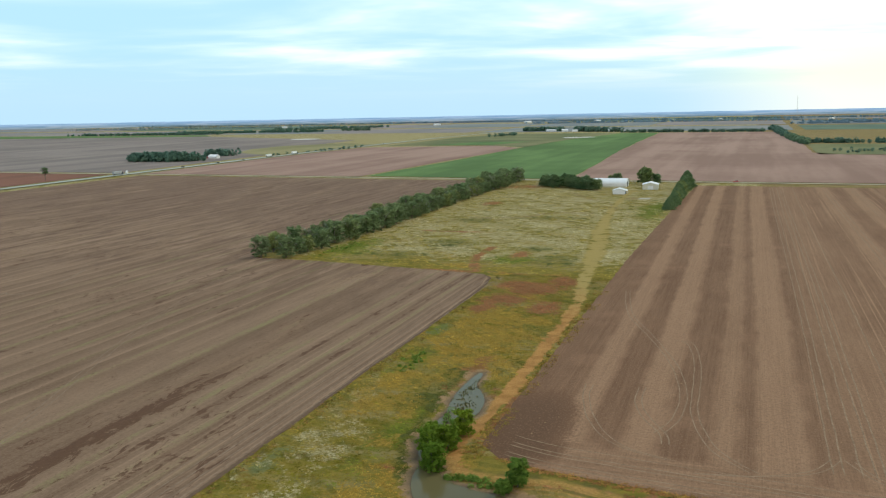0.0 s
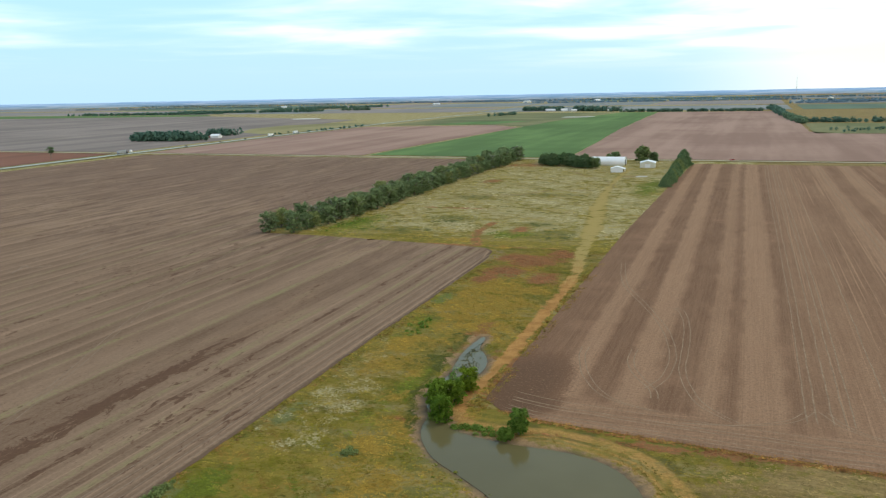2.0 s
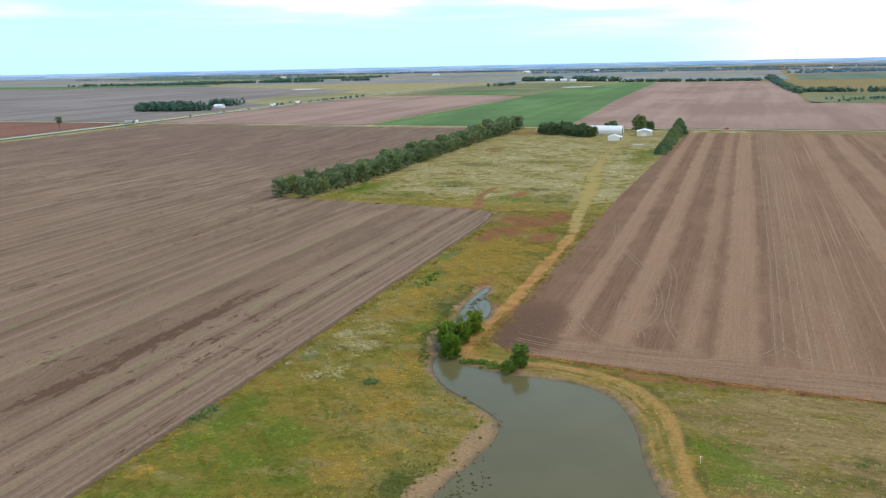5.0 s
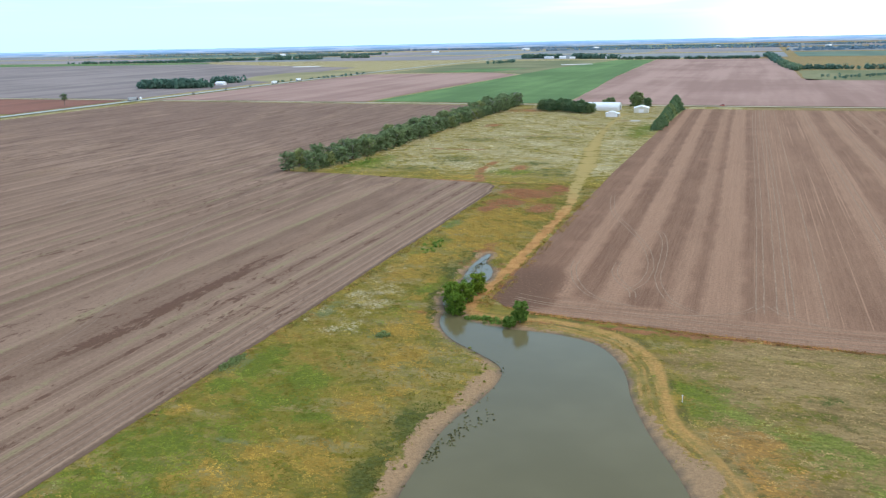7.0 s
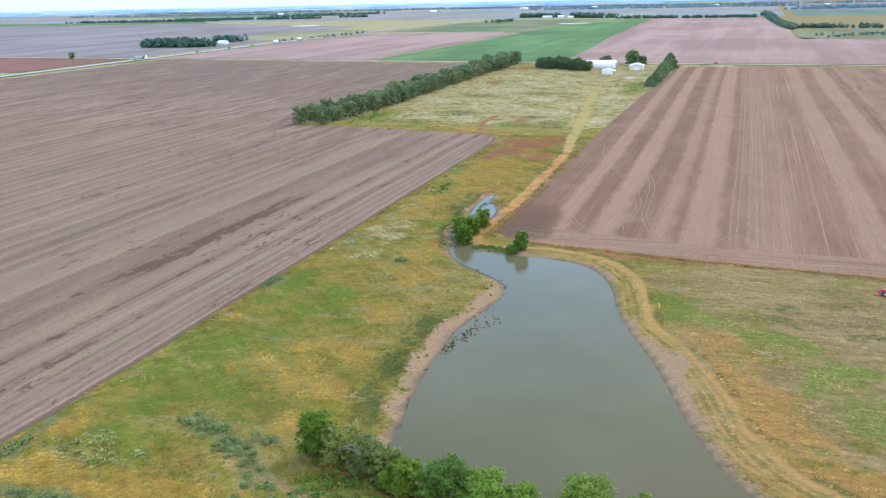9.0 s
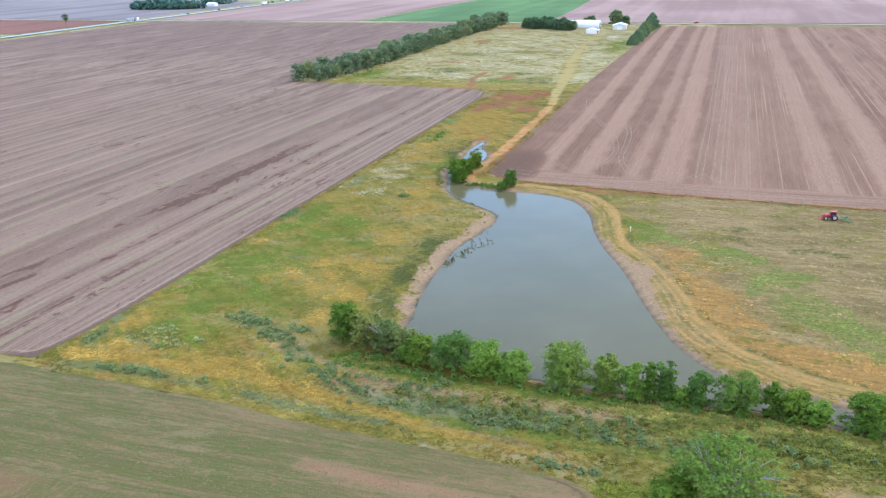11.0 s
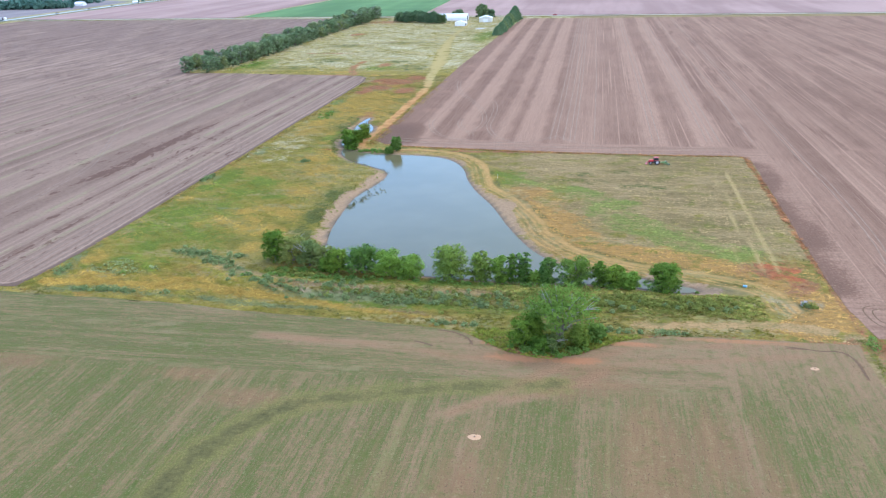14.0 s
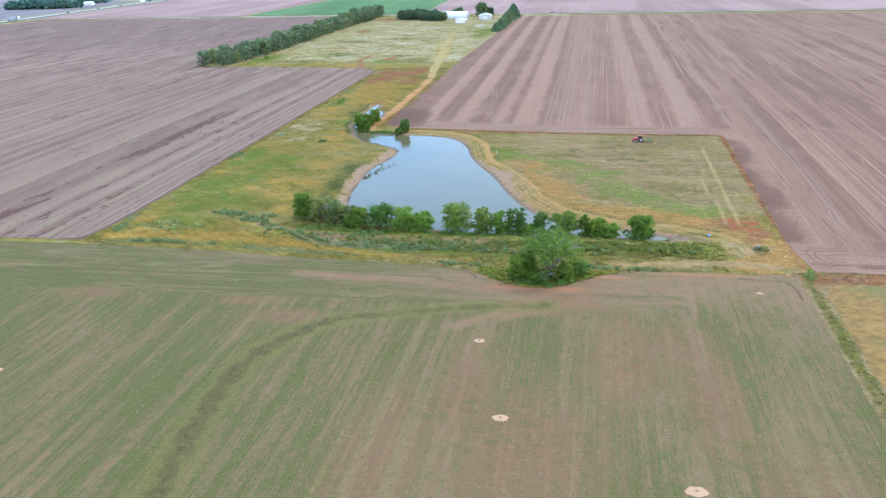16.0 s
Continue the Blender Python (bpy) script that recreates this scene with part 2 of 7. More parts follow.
def build_west(n, shader):
    p = n.place()
    x, y, z = n.split(p)
    wob = n.math("MULTIPLY", n.math("SUBTRACT", n.noise(n.stretch(p, 0.05, 0.02), 1.0, 3.0, 0.6), 0.5), 2.2)
    xw = n.math("ADD", x, wob)
    rows = n.noise(n.stretch(p, 0.11, 0.0012), 1.0, 2.0, 0.5)
    thin = n.noise(n.stretch(p, 0.55, 0.006), 1.0, 3.0, 0.6)
    hair = n.noise(n.stretch(p, 2.6, 0.06), 1.0, 3.0, 0.7)
    clods = n.noise(p, 0.9, 5.0, 0.75)
    patch = n.noise(n.stretch(p, 0.03, 0.010), 1.0, 5.0, 0.65, 0.5)

    def lean(v, amount):
        return n.math("MULTIPLY", n.math("SUBTRACT", v, 0.5), amount)
    # worked beds: pale and dark strips side by side, narrow along the edge, wide further out
    beds = n.ramp(n.math("DIVIDE", n.math("ADD", xw, 165.0), 70.0), [
        (0.0, 0.45), (0.08, 0.62), (0.155, 0.60), (0.19, 0.66), (0.215, 0.36), (0.30, 0.42), (0.38, 0.44), (0.41, 0.37), (0.47, 0.38), (0.495, 0.55), (0.58, 0.60), (0.62, 0.36), (0.66, 0.56), (0.71, 0.64),
        (0.74, 0.40), (0.78, 0.42), (0.80, 0.66), (0.825, 0.38), (0.85, 0.62), (0.875, 0.36), (0.90, 0.62), (0.925, 0.36), (0.945, 0.60), (0.965, 0.38), (0.985, 0.62)])
    phase = n.math("FRACT", n.math("DIVIDE", n.math("ADD", xw, 2001.0), 15.6))
    outer = n.ramp(phase, [(0.0, 0.50), (0.08, 0.66), (0.13, 0.70), (0.17, 0.30), (0.40, 0.42), (0.49, 0.50), (0.56, 0.58), (0.61, 0.32), (0.85, 0.42), (1.0, 0.50)])
    outer = n.math("ADD", outer, n.math("ADD", lean(rows, 0.6), lean(n.noise(n.stretch(p, 0.03, 0.008), 1.0, 5.0, 0.65, 0.4), 0.7)))
    beds = n.math("ADD", n.math("MULTIPLY", n.math("SUBTRACT", beds, 0.48), 1.25), 0.385)
    tone = n.mix(n.step(xw, -168, -160), outer, beds)
    fine_rows = n.math("FRACT", n.math("DIVIDE", n.math("ADD", n.math("ADD", x, n.math("MULTIPLY", wob, 0.12)), 2000.0), 2.15))
    drawn = n.math("MULTIPLY", n.math("MULTIPLY", n.step(fine_rows, 0.0, 0.10), n.step(fine_rows, 0.34, 0.20)), n.step(xw, -135, -112, 0.06, 0.30))
    tone = n.math("ADD", tone, n.math("MULTIPLY", drawn, n.step(n.noise(n.stretch(p, 0.3, 0.03), 1.0, 3.0), 0.35, 0.55, 0.3, 1.0)))
    dash = n.noise(n.stretch(p, 0.22, 0.030), 1.0, 6.0, 0.72, 0.5)
    tone = n.math("ADD", tone, n.math("ADD", 0.04, lean(dash, 0.65)))
    tone = n.math("ADD", tone, n.math("ADD", n.math("ADD", lean(thin, 0.40), lean(hair, 0.45)), n.math("ADD", lean(patch, 0.45), lean(clods, 0.65))), clamp=True)
    c = n.mix(tone, (0.122, 0.075, 0.045), (0.338, 0.240, 0.162))
    c = n.mix(n.math("MULTIPLY", n.step(n.math("ADD", patch, lean(hair, 0.5)), 0.52, 0.75), 0.35), c, (0.289, 0.180, 0.114))

    def band(centre, half, soft=1.0):
        return n.step(n.math("ABSOLUTE", n.math("SUBTRACT", xw, centre)), half + soft, half * 0.3)

    def most(values):
        out = values[0]
        for v in values[1:]:
            out = n.math("MAXIMUM", out, v)
        return out
    # thin green regrowth along some of the strips
    weeds = most([band(-152, 1.5), n.math("MULTIPLY", most([band(-115.5, 0.9), band(-126.5, 1.0), band(-108.5, 0.5)]), 0.8), n.math("MULTIPLY", most([band(-168, 0.7), band(-181.5, 0.8), band(-193, 0.8), band(-213.4, 1.4), band(-226, 0.7), band(-246, 0.9), band(-262, 1.4)]), 0.8)])
    weeds = n.math("MULTIPLY", weeds, n.step(n.math("ADD", n.noise(n.stretch(p, 0.3, 0.035), 1.0, 5.0, 0.7), lean(clods, 0.9)), 0.40, 0.66))
    green_patch = n.math("MULTIPLY", n.step(patch, 0.54, 0.70), n.step(thin, 0.5, 0.6))
    c = n.mix(n.math("MULTIPLY", n.math("MAXIMUM", weeds, n.math("MULTIPLY", green_patch, 0.4)), 0.75), c, (0.240, 0.240, 0.105))
    # dark upturned clods in broken strips
    blobs = n.noise(n.stretch(p, 0.30, 0.11), 1.0, 7.0, 0.75, 0.8)
    strip = n.math("MAXIMUM", n.math("MULTIPLY", n.math("MULTIPLY", band(-134.3, 3.6, 2.4), n.step(y, 250, 185)), n.step(n.noise(n.stretch(p, 0.1, 0.02), 1.0, 2.0), 0.34, 0.50)), n.math("MULTIPLY", n.math("MAXIMUM", band(-121.5, 1.0, 1.6), band(-111.5, 0.5, 1.2)), 0.62))
    strip = n.math("MAXIMUM", strip, n.math("MULTIPLY", n.step(n.noise(n.stretch(p, 0.02, 0.012), 1.0, 3.0), 0.47, 0.60), 0.46))
    heavy = n.step(n.math("ADD", n.math("MULTIPLY", strip, 0.24), blobs), 0.665, 0.705)
    specks = n.step(n.math("ADD", n.noise(n.stretch(p, 0.75, 0.42), 1.0, 4.0, 0.7, 0.6), lean(patch, 0.35)), 0.635, 0.675)
    heavy = n.math("MAXIMUM", heavy, n.math("MULTIPLY", specks, 0.75))
    grit = n.noise(n.stretch(p, 2.6, 1.2), 1.0, 3.0, 0.7)
    c = n.mix(n.math("MULTIPLY", n.step(grit, 0.52, 0.70), 0.30), c, (0.347, 0.250, 0.180))
    c = n.mix(n.math("MULTIPLY", n.step(grit, 0.46, 0.32), 0.32), c, (0.105, 0.068, 0.046))
    c = n.mix(n.math("MULTIPLY", heavy, n.step(grit, 0.25, 0.5, 0.55, 0.92)), c, n.mix(clods, (0.080, 0.043, 0.025), (0.150, 0.086, 0.053)))
    rim = n.math("ADD", n.attr("edge"), lean(n.noise(p, 0.5, 4.0, 0.7), 1.4))
    c = n.mix(n.math("MULTIPLY", n.math("MULTIPLY", n.step(rim, 1.5, 0.9), n.step(xw, -106, -101)), 0.75), c, (0.115, 0.078, 0.050))
    c = n.mix(n.math("MULTIPLY", n.math("MULTIPLY", n.step(n.math("ABSOLUTE", n.math("SUBTRACT", rim, 1.9)), 0.45, 0.15), n.step(xw, -106, -101)), 0.6), c, (0.360, 0.260, 0.170))
    # darker damp ground at the far end
    dashes = n.noise(n.stretch(p, 0.16, 0.018), 1.0, 4.0, 0.7, 0.3)
    c = n.mix(n.math("MULTIPLY", n.step(dashes, 0.545, 0.585), n.step(y, 240, 400, 0.0, 0.55)), c, (0.118, 0.074, 0.054))
    c = n.mix(n.math("MULTIPLY", n.step(dashes, 0.455, 0.415), n.step(y, 240, 400, 0.0, 0.45)), c, (0.350, 0.255, 0.185))
    far = n.math("MULTIPLY", n.step(y, 380, 600), n.step(n.math("ADD", patch, lean(thin, 0.5)), 0.36, 0.52))
    c = n.mix(n.math("MULTIPLY", far, 0.60), c, n.mix(n.step(thin, 0.4, 0.6), (0.121, 0.072, 0.050), (0.215, 0.150, 0.108)))
    bump(n, shader, n.math("ADD", clods, n.math("MULTIPLY", hair, 0.8)), 0.15, 0.7)
    return n.mix(1.0, c, (1.045, 0.940, 0.90), "MULTIPLY")


west_soil = material("west_stubble_soil", build_west, 1.0, specular=0.1)


def build_east(n, shader):
    p = n.place()
    x, y, z = n.split(p)
    wob = n.math("MULTIPLY", n.math("SUBTRACT", n.noise(p, 0.06, 4.0, 0.65), 0.5), 5.0)
    lean = n.math("MULTIPLY", n.step(y, 200, 700), 4.0)
    u = n.math("DIVIDE", n.math("ADD", n.math("ADD", n.math("ADD", x, wob), lean), 60.0), 200.0)
    stops = [(0.10, 0.1), (0.112, 0.9), (0.132, 0.85), (0.145, 0.05), (0.175, 0.05), (0.185, 0.95), (0.21, 0.9),
             (0.225, 0.05), (0.263, 0.1), (0.275, 0.75), (0.292, 0.7), (0.302, 0.15), (0.312, 0.2), (0.32, 0.9), (0.358, 0.85),
             (0.37, 0.1), (0.385, 0.25), (0.42, 0.55), (0.47, 0.55), (0.50, 0.3), (0.555, 0.35), (0.565, 0.85), (0.60, 0.8),
             (0.612, 0.2), (0.655, 0.25), (0.668, 0.95), (0.705, 0.85), (0.717, 0.1), (0.745, 0.1), (0.757, 0.7), (0.78, 0.45), (0.88, 0.25)]
    near = n.ramp(u, stops)
    rows = n.noise(n.stretch(p, 0.10, 0.0015), 1.0, 3.0, 0.6)
    light = n.mix(n.step(x, 100, 112), near, n.ramp(rows, [(0.36, 0.0), (0.44, 0.1), (0.50, 0.42), (0.56, 0.3), (0.62, 0.7)]))
    smear = n.math("MULTIPLY", n.step(x, 60, 95), n.step(n.noise(n.stretch(p, 0.16, 0.012), 1.0, 5.0, 0.7, 0.3), 0.54, 0.60))
    light = n.math("SUBTRACT", light, n.math("MULTIPLY", smear, 0.45), clamp=True)
    thin = n.noise(n.stretch(p, 0.75, 0.008), 1.0, 3.0, 0.65)
    clods = n.noise(p, 1.1, 5.0, 0.7)
    patch = n.noise(p, 0.035, 4.0, 0.6)
    light = n.math("ADD", n.math("MULTIPLY", n.math("ADD", light, 0.18), 0.80), n.math("MULTIPLY", n.math("SUBTRACT", thin, 0.5), 0.75), clamp=True)
    seam = n.math("MULTIPLY", n.step(n.noise(n.stretch(p, 1.1, 0.004), 1.0, 2.0, 0.5), 0.60, 0.66), n.step(x, 14, 18))
    light = n.math("ADD", light, n.math("MULTIPLY", seam, 0.8), clamp=True)
    head = n.attr("head")
    lane = n.noise(n.stretch(p, 0.012, 0.5), 1.0, 3.0, 0.6)
    light = n.mix(n.step(head, 0.3, 0.8), light, n.ramp(lane, [(0.35, 0.35), (0.65, 0.85)]))
    light = n.mix(n.step(n.math("ADD", n.attr("dark"), n.math("MULTIPLY", n.math("SUBTRACT", clods, 0.5), 0.5)), 0.35, 0.6), light, (0.000, 0.000, 0.000))
    hair = n.noise(n.stretch(p, 2.8, 0.08), 1.0, 3.0, 0.7)
    light = n.math("ADD", light, n.math("MULTIPLY", n.math("SUBTRACT", hair, 0.5), 0.8), clamp=True)
    light = n.math("ADD", light, n.math("MULTIPLY", n.math("SUBTRACT", n.noise(n.stretch(p, 0.05, 0.02), 1.0, 5.0, 0.65, 0.4), 0.5), 0.7), clamp=True)
    c = n.mix(light, (0.172, 0.098, 0.061), (0.365, 0.233, 0.153))
    c = n.mix(n.math("MULTIPLY", n.step(n.attr("dark"), 0.4, 0.9), 0.8), c, (0.122, 0.072, 0.046))
    c = n.mix(n.math("MULTIPLY", n.step(patch, 0.55, 0.72), 0.4), c, (0.330, 0.200, 0.132))
    grit = n.noise(n.stretch(p, 2.6, 1.2), 1.0, 3.0, 0.7)
    c = n.mix(n.math("MULTIPLY", n.step(clods, 0.40, 0.66), 0.4), c, (0.154, 0.095, 0.066))
    c = n.mix(n.math("MULTIPLY", n.step(grit, 0.52, 0.68), 0.35), c, (0.374, 0.250, 0.174))
    c = n.mix(n.math("MULTIPLY", n.step(grit, 0.46, 0.32), 0.35), c, (0.121, 0.072, 0.047))
    straw = n.math("MULTIPLY", n.step(n.noise(p, 0.7, 3.0), 0.66, 0.72), n.step(n.noise(p, 0.06), 0.5, 0.62))
    c = n.mix(n.math("MULTIPLY", straw, 0.6), c, (0.462, 0.330, 0.188))
    bump(n, shader, n.math("ADD", clods, n.math("ADD", thin, hair)), 0.15, 0.7)
    return n.mix(1.0, c, (1.04, 0.928, 0.825), "MULTIPLY")


east_soil = material("east_tilled_soil", build_east, 1.0, specular=0.1)


def build_wheat(n, shader):
    p = n.place()
    x, y, z = n.split(p)
    turned = n.step(n.math("ADD", n.attr("turn"), n.math("MULTIPLY", n.math("SUBTRACT", n.noise(p, 0.15, 3.0), 0.5), 0.5)), 0.3, 0.7)
    rows = n.mix(turned, n.noise(n.stretch(p, 0.50, 0.007), 1.0, 4.0, 0.65), n.noise(n.stretch(p, 0.010, 0.50), 1.0, 4.0, 0.65))
    lines = n.noise(n.stretch(p, 0.30, 0.004), 1.0, 2.0, 0.5)
    drill = n.mix(turned, n.noise(n.stretch(p, 2.2, 0.16), 1.0, 4.0, 0.75), n.noise(n.stretch(p, 0.20, 1.8), 1.0, 4.0, 0.75))
    mid = n.mix(turned, n.noise(n.stretch(p, 0.09, 0.035), 1.0, 5.0, 0.65, 0.3), n.noise(n.stretch(p, 0.03, 0.12), 1.0, 5.0, 0.65, 0.3))
    fine = n.noise(p, 0.8, 5.0, 0.8)
    grain = n.noise(n.stretch(p, 3.4, 2.2), 1.0, 3.0, 0.75)

    def lean(v, amount):
        return n.math("MULTIPLY", n.math("SUBTRACT", v, 0.5), amount)
    drier = n.math("MULTIPLY", n.math("MAXIMUM", n.attr("bare"), n.math("MULTIPLY", n.attr("head"), 0.55)), -0.75)
    sprout = n.math("ADD", n.math("ADD", lean(rows, 1.4), lean(drill, 2.5)), n.math("ADD", lean(mid, 0.95), n.math("ADD", lean(fine, 1.7), lean(grain, 2.1))))
    sprout = n.math("ADD", n.math("ADD", sprout, 0.56), n.math("ADD", n.step(x, 40, -40, 0.0, 0.08), drier))
    c = n.mix(n.step(sprout, 0.0, 1.0), (0.262, 0.164, 0.090), (0.084, 0.104, 0.023))
    patchy = n.noise(n.stretch(p, 0.05, 0.22), 1.0, 6.0, 0.75, 0.3)
    c = n.mix(n.math("MULTIPLY", n.step(patchy, 0.53, 0.64), n.math("MULTIPLY", turned, 0.6)), c, (0.245, 0.185, 0.095))
    c = n.mix(n.math("MULTIPLY", n.step(patchy, 0.47, 0.38), n.math("MULTIPLY", turned, 0.5)), c, (0.110, 0.105, 0.038))
    red = n.math("MULTIPLY", n.step(n.math("ADD", n.math("ADD", n.attr("red"), lean(mid, 0.9)), n.math("ADD", lean(rows, 2.2), lean(fine, 0.5))), 0.08, 0.95), 0.74)
    c = n.mix(red, c, n.mix(n.step(n.math("ADD", n.math("MULTIPLY", rows, 0.6), n.math("MULTIPLY", fine, 0.4)), 0.38, 0.62), (0.190, 0.108, 0.054), (0.272, 0.152, 0.082)))
    straw = n.math("MULTIPLY", n.step(lines, 0.58, 0.68), n.math("MULTIPLY", n.step(turned, 0.9, 0.2), n.step(x, -30, 12, 0.2, 0.6)))
    c = n.mix(n.math("MULTIPLY", straw, n.step(fine, 0.3, 0.6)), c, (0.245, 0.185, 0.080))
    c = n.mix(n.math("MULTIPLY", n.step(n.math("ADD", grain, n.math("ADD", lean(fine, 1.0), lean(drill, 0.5))), 0.53, 0.80), 0.7), c, (0.275, 0.218, 0.115))
    c = n.mix(n.math("MULTIPLY", n.step(n.math("ADD", grain, lean(drill, 0.8)), 0.46, 0.26), 0.7), c, (0.068, 0.060, 0.024))
    c = n.mix(n.math("MULTIPLY", n.step(n.math("ADD", n.noise(p, 0.35, 4.0, 0.7), lean(mid, 0.5)), 0.53, 0.70), 0.45), c, (0.098, 0.122, 0.026))
    far_in = n.attr("ditch")
    frayed = n.math("ADD", lean(n.noise(p, 0.22, 5.0, 0.75), 1.5), lean(fine, 0.8))
    yellow = n.step(n.math("ADD", far_in, frayed), 0.22, 0.72)
    c = n.mix(n.math("MULTIPLY", yellow, 0.75), c, n.mix(n.step(grain, 0.35, 0.65), (0.130, 0.118, 0.034), (0.225, 0.190, 0.058)))
    core = n.step(n.math("ADD", far_in, n.math("MULTIPLY", frayed, 0.9)), 0.56, 0.92)
    c = n.mix(n.math("MULTIPLY", core, 0.82), c, n.mix(n.step(fine, 0.3, 0.7), (0.055, 0.052, 0.022), (0.150, 0.130, 0.046)))
    cut = n.step(n.math("ADD", n.attr("rill"), lean(fine, 1.1)), 0.55, 0.95)
    c = n.mix(n.math("MULTIPLY", cut, 0.75), c, (0.140, 0.080, 0.042))
    bare = n.step(n.math("ADD", n.attr("bare"), n.math("ADD", lean(fine, 0.9), lean(n.noise(p, 0.15, 4.0, 0.6), 1.0))), 0.35, 1.15)
    c = n.mix(n.math("MULTIPLY", bare, 0.75), c, n.mix(n.step(grain, 0.35, 0.65), (0.200, 0.106, 0.054), (0.312, 0.172, 0.095)))
    c = n.mix(n.math("MULTIPLY", n.step(n.math("ADD", n.attr("clay"), lean(fine, 1.0)), 0.4, 0.9), 0.8), c, (0.38, 0.168, 0.080))
    bump(n, shader, n.math("ADD", fine, grain), 0.16, 0.8)
    return n.mix(1.0, c, (1.015, 0.953, 0.825), "MULTIPLY")


wheat = material("sprouting_wheat_rows", build_wheat, 1.0, specular=0.1)


def crop(name, dark, light, rows=0.03, strength=0.5):
    """Far field: rows, patches and grain at field size."""
    def build(n, shader):
        p = n.place()
        lines = n.noise(n.stretch(p, rows, rows * 0.06), 1.0, 3.0, 0.6)
        patch = n.noise(p, 0.005, 4.0, 0.6, 0.4)
        grain = n.noise(p, 0.15, 4.0, 0.7)
        f = n.math("ADD", n.math("MULTIPLY", lines, strength), n.math("MULTIPLY", patch, 1.0 - strength))
        c = n.mix(n.step(f, 0.38, 0.62), dark, light)
        return n.mix(n.math("MULTIPLY", n.step(grain, 0.35, 0.75), 0.35), c, dark)
    return material(name, build, 1.0, specular=0.1)


# brown and stubble lifted and blued a little: distance haze in the colour
far_brown = crop("part_hazed_brown_soil", (0.285, 0.170, 0.128), (0.415, 0.262, 0.200))
far_olive = crop("part_hazed_stubble", (0.205, 0.165, 0.145), (0.30, 0.240, 0.208))
# the far_haze set has stronger haze painted into its base colours
far_haze = crop("hazed_stubble", (0.20, 0.22, 0.22), (0.28, 0.28, 0.265), rows=0.01)
far_haze_brown = crop("hazed_brown_soil", (0.24, 0.215, 0.205), (0.32, 0.27, 0.25), rows=0.01)
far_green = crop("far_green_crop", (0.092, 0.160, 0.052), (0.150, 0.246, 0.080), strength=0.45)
far_haze_green = crop("hazed_green_crop", (0.11, 0.165, 0.12), (0.15, 0.21, 0.14), rows=0.01)
far_red = crop("far_red_soil", (0.20, 0.09, 0.06), (0.28, 0.125, 0.08))
far_gold = crop("far_dry_grass", (0.23, 0.205, 0.095), (0.36, 0.31, 0.15), rows=0.01)
far_scrub = crop("far_scrub_grass", (0.13, 0.15, 0.065), (0.25, 0.225, 0.11), rows=0.01, strength=0.3)
verge_grass = crop("highway_verge_grass", (0.17, 0.20, 0.10), (0.27, 0.27, 0.15), rows=0.01)


def build_gold(n, shader):
    p = n.place()
    patch, mid, fine = n.noise(p, 0.09, 5.0, 0.65, 0.5), n.noise(p, 0.5, 5.0, 0.7), n.noise(p, 2.4, 4.0, 0.7)
    c = n.mix(n.step(mid, 0.36, 0.64), (0.225, 0.128, 0.036), (0.360, 0.205, 0.056))
    c = n.mix(n.math("MULTIPLY", n.step(patch, 0.50, 0.62), 0.65), c, (0.175, 0.168, 0.048))
    c = n.mix(n.math("MULTIPLY", n.step(fine, 0.45, 0.70), 0.5), c, (0.165, 0.105, 0.040))
    bump(n, shader, n.math("ADD", mid, fine), 0.2, 0.7)
    return n.mix(n.math("MULTIPLY", n.step(patch, 0.46, 0.36), 0.4), c, (0.40, 0.245, 0.080))


near_gold = material("near_gold_stubble", build_gold, 1.0, specular=0.1)


def build_water(n, shader):
    p = n.place()
    ripples = n.math("ADD", n.noise(n.stretch(p, 0.7, 1.6), 1.0, 3.0, 0.6), n.math("MULTIPLY", n.noise(p, 0.07, 2.0), 0.6))
    bump(n, shader, ripples, 0.05, 0.10)
    shader.inputs["IOR"].default_value = 1.33
    return n.mix(n.step(n.noise(p, 0.04, 3.0), 0.35, 0.7), (0.128, 0.104, 0.044), (0.148, 0.121, 0.054))


water_surface = material("murky_pond_water", build_water, 0.12, specular=0.22)


def build_road(n, shader):
    p = n.place()
    g = n.noise(p, 0.3, 4.0, 0.7)
    return n.mix(g, (0.45, 0.38, 0.26), (0.57, 0.49, 0.36))


gravel = material("pale_gravel", build_road, 1.0, specular=0.1)
asphalt = material("worn_grey_asphalt", lambda n, s: n.mix(n.noise(n.place(), 0.2, 4.0, 0.7), (0.40, 0.40, 0.35), (0.52, 0.52, 0.46)), 1.0, specular=0.1)
bare_pale = material("pale_bare_earth", lambda n, s: n.mix(n.noise(n.place(), 1.3, 4.0, 0.7), (0.46, 0.245, 0.115), (0.60, 0.37, 0.20)), 1.0, specular=0.1)
chalky = material("pale_caliche", lambda n, s: n.mix(n.noise(n.place(), 0.1, 4.0, 0.7), (0.55, 0.52, 0.47), (0.75, 0.73, 0.68)), 1.0, specular=0.1)
track_soil = material("packed_wheel_track", lambda n, s: n.mix(n.step(n.noise(n.place(), 0.35, 5.0, 0.75), 0.35, 0.65), (0.205, 0.138, 0.092), (0.305, 0.215, 0.150)), 1.0, specular=0.1)
track_pale = material("pale_wheel_track", lambda n, s: n.mix(n.step(n.noise(n.place(), 0.35, 5.0, 0.75), 0.35, 0.65), (0.225, 0.145, 0.090), (0.345, 0.236, 0.150)), 1.0, specular=0.1)
dark_soil = material("dark_brown_soil", lambda n, s: n.mix(n.noise(n.place(), 1.0, 4.0), (0.120, 0.068, 0.034), (0.190, 0.115, 0.060)), 1.0, specular=0.1)
